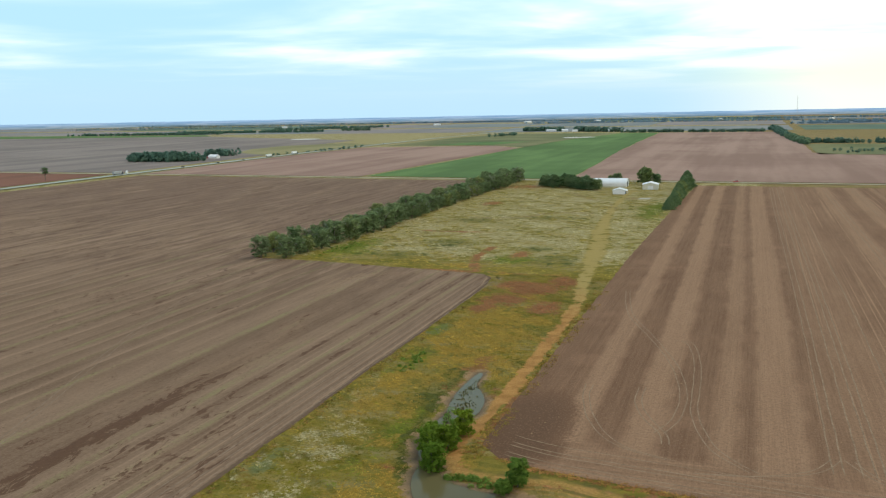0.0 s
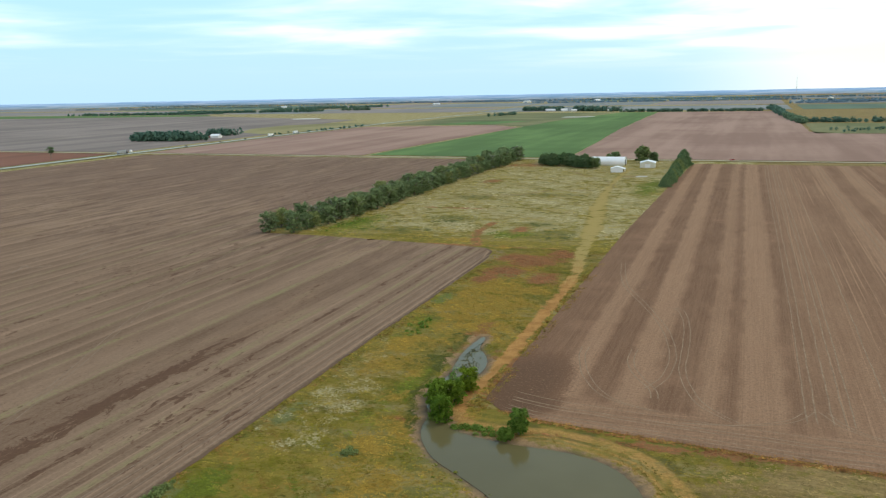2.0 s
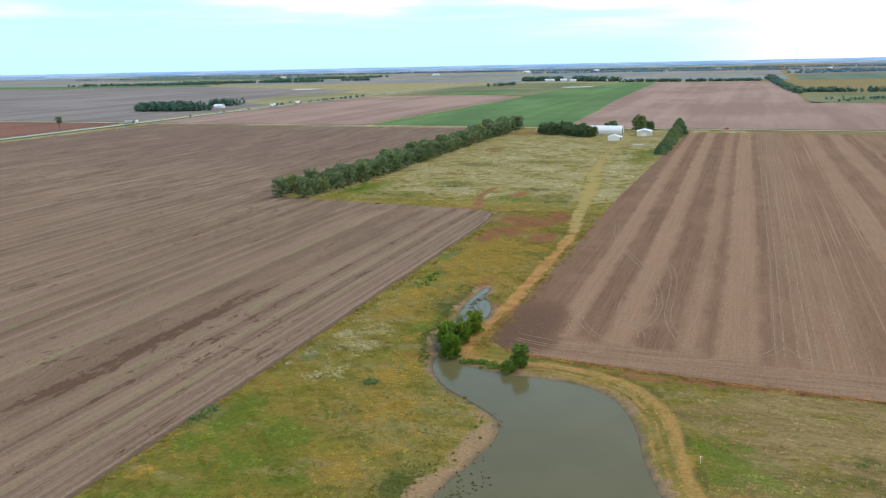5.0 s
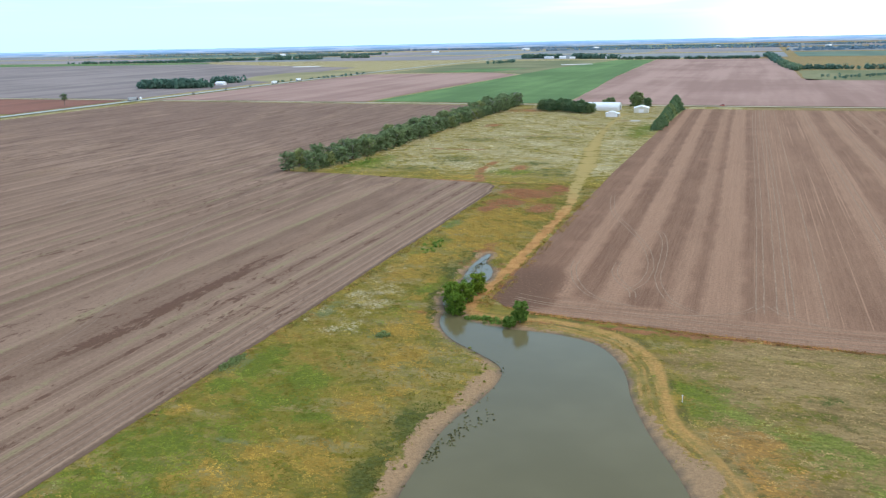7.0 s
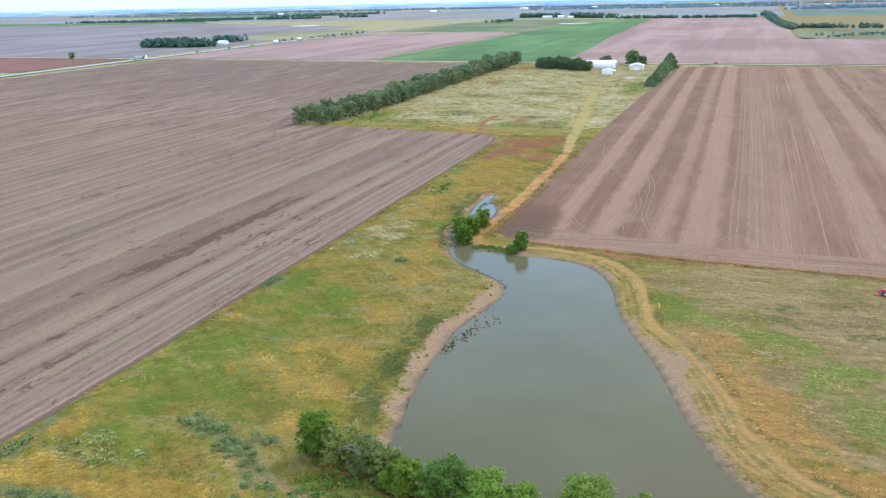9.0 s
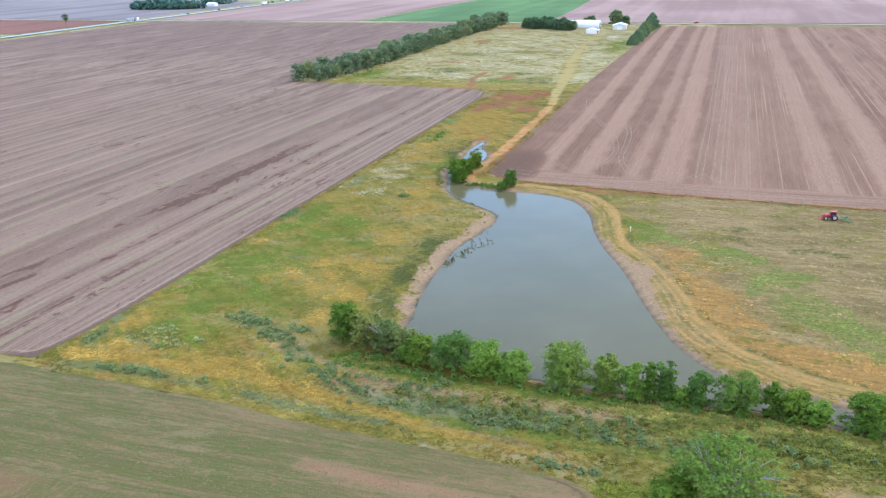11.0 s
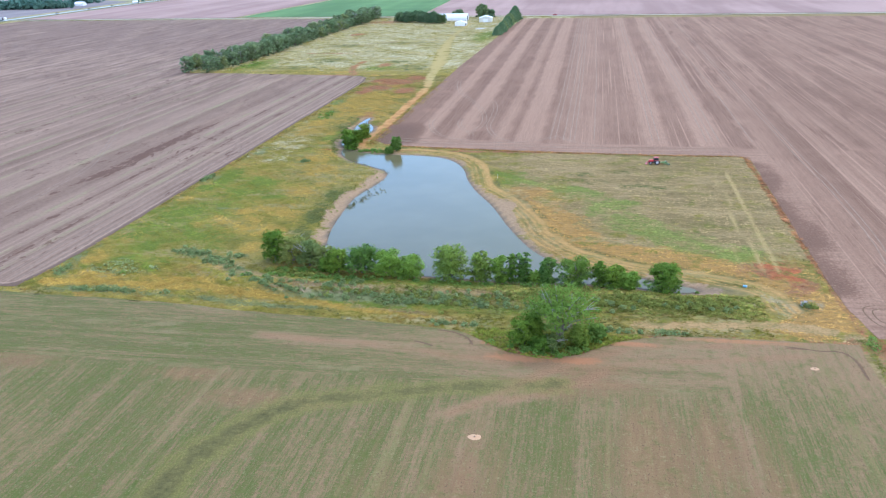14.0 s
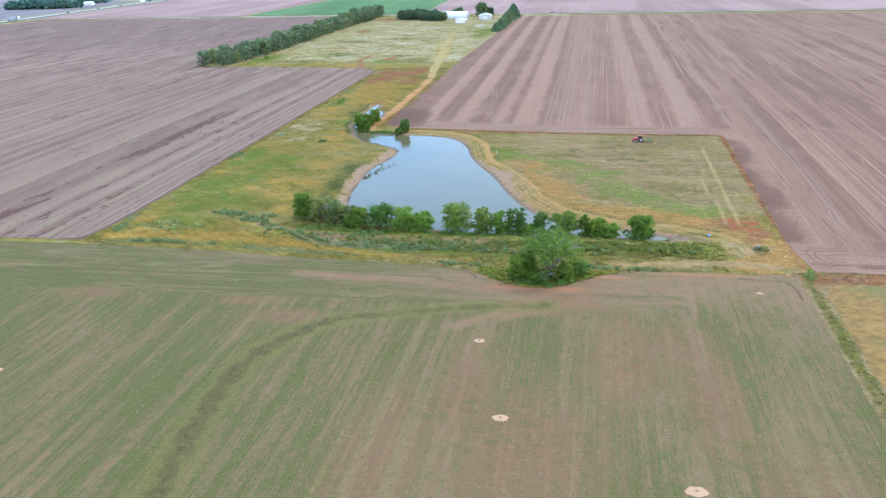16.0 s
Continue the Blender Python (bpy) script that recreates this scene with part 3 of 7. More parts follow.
white_metal = paint("white_ribbed_metal", (0.88, 0.89, 0.90), 0.5, 0.0, 0.06, 0.5)
white_board = paint("white_painted_boards", (0.84, 0.85, 0.86), 0.7, 0.0, 0.12, 0.6)
cream_board = paint("cream_metal_siding", (0.70, 0.68, 0.58), 0.6, 0.0, 0.1, 0.6)
# near-black colour for flat panels that imitate shade on the farm buildings
painted_shade = paint("painted_building_shade", (0.07, 0.07, 0.075), 0.9)
glass = paint("dark_window_glass", (0.03, 0.035, 0.04), 0.08, 0.0, 0.03)
roof_red = paint("red_metal_roof", (0.35, 0.05, 0.04), 0.5)
concrete = paint("pale_concrete", (0.52, 0.49, 0.44), 0.9, 0.0, 0.3, 0.6)


def let_through(m, share):
    """Thin leaves: part of the light passes through."""
    tree = m.node_tree
    shader = [k for k in tree.nodes if k.bl_idname == "ShaderNodeBsdfPrincipled"][0]
    out = [k for k in tree.nodes if k.bl_idname == "ShaderNodeOutputMaterial"][0]
    through_leaf = tree.nodes.new("ShaderNodeBsdfTranslucent")
    tree.links.new(shader.inputs["Base Color"].links[0].from_socket, through_leaf.inputs["Color"])
    blend = tree.nodes.new("ShaderNodeMixShader")
    blend.inputs[0].default_value = share
    tree.links.new(shader.outputs[0], blend.inputs[1])
    tree.links.new(through_leaf.outputs[0], blend.inputs[2])
    tree.links.new(blend.outputs[0], out.inputs[0])


def foliage(name, dark, light, dry=None):
    def build(n, shader):
        f = n.attr("tint")
        each = n.chance()
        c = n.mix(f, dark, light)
        c = n.mix(n.step(each, 0.4, 0.0), c, n.mix(1.0, c, (1.35, 1.15, 0.9), "MULTIPLY"))
        c = n.mix(n.math("MULTIPLY", n.step(each, 0.6, 1.0), 0.8), c, n.mix(1.0, c, (0.74, 0.84, 0.76), "MULTIPLY"))
        if dry:
            c = n.mix(n.step(n.attr("dry"), 0.4, 0.7), c, dry)
        shader.inputs["Subsurface Weight"].default_value = 0.0
        return c
    m = material(name, build, 0.85, specular=0.10)
    let_through(m, 0.36)
    return m


leaf_bright = foliage("bright_willow_leaves", (0.150, 0.250, 0.022), (0.290, 0.430, 0.062))
leaf_mid = foliage("cottonwood_leaves", (0.105, 0.188, 0.028), (0.245, 0.365, 0.070))
leaf_dark = foliage("hedge_leaves", (0.140, 0.200, 0.092), (0.300, 0.385, 0.178), (0.40, 0.385, 0.34))
leaf_cedar = foliage("cedar_needles", (0.115, 0.185, 0.090), (0.245, 0.345, 0.155))
# far and horizon leaves carry painted haze: bluer and paler with distance
leaf_far = foliage("far_wood_leaves_hazed", (0.095, 0.185, 0.140), (0.165, 0.275, 0.205))
leaf_hazed = foliage("hazed_wood_leaves", (0.21, 0.32, 0.41), (0.27, 0.39, 0.47))
leaf_sage = foliage("sagebrush_leaves", (0.165, 0.215, 0.068), (0.300, 0.355, 0.125))
leaf_drowned = foliage("drowned_weed_leaves", (0.130, 0.120, 0.050), (0.300, 0.265, 0.120))
leaf_yellow = foliage("yellow_green_brush_leaves", (0.125, 0.160, 0.030), (0.260, 0.300, 0.070))
leaf_airy = foliage("pale_cottonwood_leaves", (0.105, 0.180, 0.021), (0.240, 0.352, 0.052))
leaf_grey = foliage("thin_grey_green_leaves", (0.135, 0.185, 0.045), (0.290, 0.350, 0.105))
leaf_deep = foliage("deep_green_leaves", (0.085, 0.155, 0.016), (0.220, 0.340, 0.040))
pale_bark = material("bleached_grey_twigs", lambda n, s: n.mix(n.noise(n.place(), 3.0, 4.0), (0.30, 0.27, 0.24), (0.50, 0.46, 0.41)), 0.95)
bark = material("grey_bark", lambda n, s: n.mix(n.noise(n.place(), 3.0, 4.0), (0.10, 0.08, 0.06), (0.26, 0.22, 0.18)), 0.95)


def build_tuft(n, shader):
    shade = n.attr_colour("shade")
    # blade foot darker, tip brighter: shade between tufts put into the colour
    return n.mix(n.attr("tint"), n.mix(1.0, shade, (0.95, 0.92, 0.80), "MULTIPLY"), n.mix(1.0, shade, (1.25, 1.17, 0.96), "MULTIPLY"))


tuft_grass = material("grass_tufts", build_tuft, 1.0, specular=0.05)

# ---- tools for shapes ----


def mesh_of(name, verts, faces, mat, floats=None, colours=None, smooth=False):
    """A mesh from arrays: verts (n, 3), faces (m, 3) or (m, 4), with point attributes."""
    verts, faces = np.asarray(verts, dtype=np.float32), np.asarray(faces, dtype=np.int32)
    me = bpy.data.meshes.new(name)
    me.vertices.add(len(verts))
    me.vertices.foreach_set("co", verts.ravel())
    me.loops.add(faces.size)
    me.loops.foreach_set("vertex_index", faces.ravel())
    me.polygons.add(len(faces))
    me.polygons.foreach_set("loop_start", np.arange(len(faces), dtype=np.int32) * faces.shape[1])
    if smooth:
        me.polygons.foreach_set("use_smooth", np.ones(len(faces), dtype=bool))
    for key, value in (floats or {}).items():
        me.attributes.new(key, "FLOAT", "POINT").data.foreach_set("value", np.asarray(value, dtype=np.float32))
    for key, value in (colours or {}).items():
        rgba = np.ones((len(verts), 4), dtype=np.float32)
        rgba[:, :3] = value
        me.attributes.new(key, "FLOAT_COLOR", "POINT").data.foreach_set("color", rgba.ravel())
    me.materials.append(mat)
    me.update(calc_edges=True)
    me.validate()
    return me


def smooth(a, low, high):
    t = np.clip((np.asarray(a, dtype=float) - low) / (high - low), 0, 1)
    return t * t * (3 - 2 * t)


def curve_points(points, per=6, closed=False):
    """A smooth line through plan points (Catmull-Rom)."""
    p = np.array(points, dtype=float)
    n = len(p)
    out = []
    for i in range(n if closed else n - 1):
        k = [(i - 1) % n, i, (i + 1) % n, (i + 2) % n] if closed else [max(i - 1, 0), i, i + 1, min(i + 2, n - 1)]
        a, b, c, d = p[k]
        for t in np.arange(per) / per:
            out.append(0.5 * (2 * b + (c - a) * t + (2 * a - 5 * b + 4 * c - d) * t * t + (3 * b - a - 3 * c + d) * t ** 3))
    if not closed:
        out.append(p[-1])
    return np.array(out)


def nearest(x, y, line, closed):
    """Distance from points to a line, and the nearest place on it."""
    best = np.full(x.shape, 1e18)
    bx, by = np.zeros_like(x), np.zeros_like(y)
    ends = np.roll(line, -1, axis=0) if closed else line[1:]
    for (x0, y0), (x1, y1) in zip(line, ends):
        dx, dy = x1 - x0, y1 - y0
        t = np.clip(((x - x0) * dx + (y - y0) * dy) / max(dx * dx + dy * dy, 1e-9), 0, 1)
        qx, qy = x0 + t * dx, y0 + t * dy
        d = (x - qx) ** 2 + (y - qy) ** 2
        m = d < best
        best, bx, by = np.where(m, d, best), np.where(m, qx, bx), np.where(m, qy, by)
    return np.sqrt(best), bx, by


def inside(x, y, ring):
    odd = np.zeros(x.shape, dtype=bool)
    for (x0, y0), (x1, y1) in zip(ring, np.roll(ring, -1, axis=0)):
        if y0 != y1:
            odd ^= ((y0 > y) != (y1 > y)) & (x < (x1 - x0) * (y - y0) / (y1 - y0) + x0)
    return odd


def depth_in(x, y, ring):
    """Metres inside an outline; negative outside."""
    d = nearest(x, y, ring, True)[0]
    return np.where(inside(x, y, ring), d, -d)


def waver(x, y, size, seed=0.0):
    """A cheap uneven field from -1 to 1."""
    return (np.sin(x / size + 1.7 * np.sin(y / size * 0.7 + seed)) + np.sin(y / size * 1.3 + 2.1 * np.sin(x / size * 0.6 + seed * 2)) + np.sin((x + y) / size * 2.3 + seed)) / 3


# ---- plan of the waters, tracks and fields ----
POND = curve_points([(-61, 158), (-59.5, 146), (-53, 135), (-44, 127.5), (-36.5, 120.5), (-34.5, 113), (-35.5, 101), (-38, 88), (-37.5, 70), (-36, 54),
                     (-34, 44), (-32, 34), (-24, 27.5), (-10, 23.5), (8, 21.5), (25, 21.5), (40, 21), (50, 19), (55, 18.5), (57, 20.5), (53, 23), (46, 25.8),
                     (37, 29), (30, 31), (24, 36.5), (18, 46), (11.5, 62), (5, 81), (-2, 97), (-7, 112), (-9.5, 123), (-14, 134), (-20, 141), (-29, 144.5),
                     (-42, 145.5), (-53, 149), (-58, 156)], 4, True)
POOL = curve_points([(-58.5, 186), (-61, 179), (-65.5, 184), (-68, 200), (-67.5, 215), (-66, 215), (-65, 206), (-62.5, 202), (-59.5, 195)], 4, True)
BROOK = curve_points([(-60, 155), (-63.5, 164), (-65, 175), (-64, 186)], 5)
LANE = curve_points([(-52, 153), (-55.5, 157), (-56.5, 165), (-56, 185), (-55, 210), (-56, 250), (-57, 300), (-62, 341), (-71, 425), (-81, 505), (-88, 589), (-91, 660), (-90, 720)], 5)
BANK_LANE = curve_points([(-52, 153), (-42, 152), (-31, 153), (-18, 148.5), (-11, 143), (-4, 130), (-0.5, 114), (3, 101), (8, 93), (14, 81), (19, 68), (23, 55), (32, 42), (45, 34), (60, 29), (72, 22), (76, 10)], 5)
DAM_LANE = curve_points([(44, -1), (58, 0.5), (70, 2), (80, -0.5)], 5)
RED_LANE = curve_points([(-111, 354), (-119.3, 377), (-122, 396), (-122, 417)], 5)
YARD_LANE = curve_points([(-155, 705), (-134, 690), (-119, 658), (-96, 622), (-85.5, 590), (-88, 567), (-92, 563), (-120, 561), (-139, 534), (-170, 528)], 6)


def height(x, y):
    """The lie of the land: level farmland with a pond basin, a dam and a gully."""
    x, y = np.asarray(x, dtype=float), np.asarray(y, dtype=float)
    z = np.zeros(np.broadcast(x, y).shape)
    near = (x > -120) & (x < 120) & (y > -60) & (y < 260)
    if near.any():
        xn, yn = x[near], y[near]
        pond = np.maximum(depth_in(xn, yn, POND), depth_in(xn, yn, POOL))
        brook = 1.6 - nearest(xn, yn, BROOK, False)[0]
        wet = np.maximum(pond, brook)
        zn = -0.45 * smooth(wet, -5, 0) - 0.25 * np.clip(wet, 0, 6)
        dam = np.exp(-((yn - 11) / 6.0) ** 2) * smooth(xn, -60, -40) * (1 - smooth(xn, 58, 76))
        zn += 0.9 * dam * (1 - smooth(wet, -5, -0.5))
        zn -= 0.7 * np.exp(-((xn - 27) / 7) ** 2 - ((yn + 13) / 4.5) ** 2)
        zn += 0.10 * waver(xn, yn, 7.0) * (1 - smooth(wet, -6, -1)) * smooth(yn, -4, 4) * smooth(xn, -93, -86) * (1 - smooth(yn, 138, 146)) * (1 - smooth(xn, 78, 84))
        z[near] = zn
    return z


WATER = -0.42


def grid_faces(nx, ny):
    i = np.arange(nx - 1)[None, :] + nx * np.arange(ny - 1)[:, None]
    return np.stack([i, i + 1, i + 1 + nx, i + nx], -1).reshape(-1, 4)


def sheet(name, ring, cell, dz, mat, label, floats=None, flat=None, ragged=0.0):
    """A piece of land with its own outline, lying on the ground; its edge follows the outline."""
    ring = np.array(ring, dtype=float)
    (x0, y0), (x1, y1) = ring.min(0), ring.max(0)
    nx, ny = int((x1 - x0) / cell) + 3, int((y1 - y0) / cell) + 3
    x, y = np.meshgrid(x0 + cell * (np.arange(nx) - 1), y0 + cell * (np.arange(ny) - 1))
    x, y = x.ravel(), y.ravel()
    dist, bx, by = nearest(x, y, ring, True)
    ins = inside(x, y, ring)
    f = grid_faces(nx, ny)
    f = f[ins[f].any(1)]
    x, y = np.where(ins, x, bx), np.where(ins, y, by)
    if ragged:
        edge = ~ins
        x = np.where(edge, x + ragged * waver(x, y, 3.1, 1.0), x)
        y = np.where(edge, y + ragged * waver(y, x, 2.7, 2.0), y)
    used, back = np.unique(f, return_inverse=True)
    f = back.reshape(f.shape)
    x, y = x[used], y[used]
    z = np.full(x.shape, flat) if flat is not None else height(x, y) + dz
    values = {"edge": np.where(ins, dist, 0)[used]}
    for key, fn in (floats or {}).items():
        values[key] = fn(x, y)
    ob = new(name, mesh_of(name, np.stack([x, y, z], -1), f, mat, values, smooth=True))
    return tagged(ob, label, "field", kind="structure")


def ribbon(name, line, half, dz, mat, parent=None, label="", category="", kind="", waviness=0.0, taper=True):
    """A strip of even width along a plan line, following the ground."""
    p = np.array(line, dtype=float)
    d = np.gradient(p, axis=0)
    d /= np.linalg.norm(d, axis=1)[:, None] + 1e-9
    side = np.stack([-d[:, 1], d[:, 0]], -1)
    if waviness:
        s = np.cumsum(np.r_[0, np.linalg.norm(np.diff(p, axis=0), axis=1)])
        p = p + side * (waviness * waver(s, s * 0.3, 6.0, p[0, 0]))[:, None]
    w = np.full(len(p), half)
    if taper:
        w[0] = w[-1] = half * 0.2
    a, b = p + side * w[:, None], p - side * w[:, None]
    xy = np.concatenate([a, b])
    n = len(p)
    i = np.arange(n - 1)
    me = mesh_of(name, np.column_stack([xy, height(xy[:, 0], xy[:, 1]) + dz]), np.stack([i, i + n, i + n + 1, i + 1], -1), mat)
    ob = new(name, me)
    ob.parent = parent
    return tagged(ob, label, category, kind=kind)


# ---- ground: one sheet to the horizon ----


def spots(x, y, rows):
    """Soft elliptical patches: (x, y, half width, half length)."""
    w = np.zeros(x.shape)
    for cx, cy, rx, ry in rows:
        w = np.maximum(w, np.exp(-0.5 * (((x - cx) / rx) ** 2 + ((y - cy) / ry) ** 2)))
    return w


GOLD_AT = [(-67, 272, 6, 10), (-88, 272, 4, 10), (-123, 365, 8, 5), (-99, 350, 6, 4), (-76, 310, 5, 5), (-86, 200, 5, 18), (-80, 250, 14, 45), (-70, 225, 10, 30), (-66, 140, 5, 12),
           (-82, 13.2, 7, 3.0), (-89.5, 26.5, 2.8, 4), (-61, 13.5, 9, 2.6), (-72, 58, 5, 4), (-64, 69, 5.5, 4.5), (-54, 70, 3.5, 8), (-52, 51, 4, 4.5), (-53, 37, 2.5, 5), (-54, 96, 3, 7), (-60, 118, 4, 6), (-90, 81, 2.5, 3),
           (22, 80, 3.2, 5), (22, 64, 3.2, 6), (17, 90, 2.5, 4), (10, 99, 2, 4)]
GOLD_EAST = curve_points([(20, 76), (25, 60), (30, 50), (41, 43.5), (52, 40), (62, 34.5), (71, 29), (79, 20), (81, 8)], 5)
GREEN_AT = [(-81, 35, 6, 5), (-85, 49, 5, 5), (-80, 26, 4, 3.5), (-84, 67, 6, 4), (-88, 106, 3.5, 8), (-74, 101, 7, 6), (-88, 93, 4, 5), (-72, 45, 6, 5), (-64, 84, 5, 3),
            (-103, 384, 8, 8), (-190, 388, 10, 8), (-192, 400, 8, 22), (-93, 252, 3, 10), (-88, 222, 5, 14), (-60, 173, 4, 14), (-71, 168, 4, 18), (28, -11, 14, 6), (-60, 590, 8, 40), (-39, 20.5, 5, 2), (-30, 18, 7, 1.8), (-5, 16, 36, 2.2), (44, 9, 20, 4), (6, 4, 26, 2.6)]
GREEN_EAST = curve_points([(1.5, 119), (11, 106), (21, 98.5), (32, 92), (37.5, 84), (41, 68), (47, 60), (55, 54), (63, 46.5), (69, 44)], 5)
PALE_AT = [(-93, 143, 2.5, 9), (-80.5, 134, 5, 5), (-83, 160, 7, 14), (-88, 195, 5, 20), (-84, 52, 2.2, 1.8), (-92, 47, 1.8, 3), (-93, 480, 12, 16), (-113, 499, 14, 16), (-124, 451, 14, 12), (-107, 445, 10, 10), (-60, 411, 7, 30), (-68, 508, 10, 50), (-161, 404, 14, 8), (-150, 560, 30, 14), (-110, 640, 30, 22), (-180, 480, 12, 14), (-130, 590, 26, 8), (-60, 620, 8, 60), (250, 780, 400, 11), (-400, 806, 300, 8)]
DARK_AT = [(-148, 426, 12, 10), (-163, 386, 14, 8), (-83, 389, 8, 16), (-160, 516, 16, 9), (-100, 415, 8, 6), (-120, 535, 20, 6), (-64, 178, 3, 10), (-72, 200, 4, 12), (-69, 131, 2.2, 1.6), (47, 106, 5, 2.5), (56, 104.5, 4, 2.5), (44, 123, 4, 2.5), (35, 109, 4, 2.5), (19, 73, 1.5, 5), (60, 125, 5, 2), (30, 120, 4, 2)]
TAN_AT = [(44, 112, 34, 30), (22, 132, 22, 12), (58, 92, 16, 14), (70, 100, 12, 34), (70, 64, 8, 12), (43, 92, 4, 4), (28, 108, 5, 4), (64, 98, 6, 5)]
RUST_AT = [(-80, 325, 7, 9), (-70, 338, 5, 8), (-84, 303, 6, 8), (-88, 288, 3, 6), (-67, 294, 4, 8), (-88, 329, 5, 6), (-157, 466, 14, 2.0), (-183, 740, 14, 12), (-178, 608, 6, 8), (-140, 352, 40, 2.0), (75, 33, 5, 6), (79, 26, 3, 5), (-103, 398, 3, 10), (-69, 212, 3, 14), (-60, 196, 3, 8), (20, 151, 60, 1.4), (-51.5, 190, 2, 16), (28, -15, 12, 2), (110, -6.4, 40, 2.6), (86, 70, 0.9, 60), (-97, 122, 1.2, 6)]
RED_AT_LANE = [(76, 32.5, 2.3, 4.0), (78.6, 28.5, 1.9, 2.8), (74.4, 36.5, 1.6, 1.6), (79.5, 33, 1.2, 1.2)]
SAGE_AT = [(-94, 104.5, 2.2, 5), (-91.5, 15, 1.5, 4), (-92.5, 20.5, 1.5, 4), (-76, 7, 8, 1.2), (-91, 146, 2.2, 6), (-93, 258, 2, 8), (-68.7, 131, 2.5, 2), (-53, 30, 2.5, 1.5), (-72, 71, 6, 0.9), (0, 7, 12, 2.5), (-94, 26, 1.6, 8)]
SOIL_AT = [(-30, 10, 12, 1.6), (-50, 17, 9, 1.4), (74, 13, 5, 3), (-97, 330, 3, 12), (-175, 760, 16, 12), (-85, 655, 6, 6)]
BROOK_GOLD = curve_points([(-50, 108), (-58, 124), (-68, 142), (-72, 160), (-75, 190), (-77, 225)], 5)
BROOK_DARK = curve_points([(-44, 126), (-54, 138), (-63, 150), (-67.5, 165), (-69.5, 185), (-71, 215)], 5)
GOLD_EDGE = curve_points([(-92, 9), (-76, 9), (-57, 9.2), (-47, 7.2), (-33, 4.8), (-21, 2.1), (-13, 0.2), (-4, -0.6), (6, -2.5)], 5)
GREY_EDGE = curve_points([(-90, 4.5), (-72, 4.6), (-60, 3.4), (-52, 3.0), (-41, 1.2), (-33, 0.3), (-24, 0.4)], 5)
BROWN_PATH = curve_points([(-55, 22), (-50, 20), (-43.5, 18.2), (-37, 15.2), (-29, 12.5), (-19, 11.6), (-6, 10.5), (6, 10), (16, 11)], 5)
BROWN_FOOT = curve_points([(-18, 4.2), (-12.6, 1.6), (-7, 1.2), (2, -0.5)], 5)
SAGE_PATH = curve_points([(-69, 33), (-63, 30.5), (-56, 26.5), (-50, 21), (-43.5, 14.8), (-38, 10.6), (-31, 7.6), (-18, 6.6), (-6, 6.2), (6, 6.5), (22, 6)], 5)


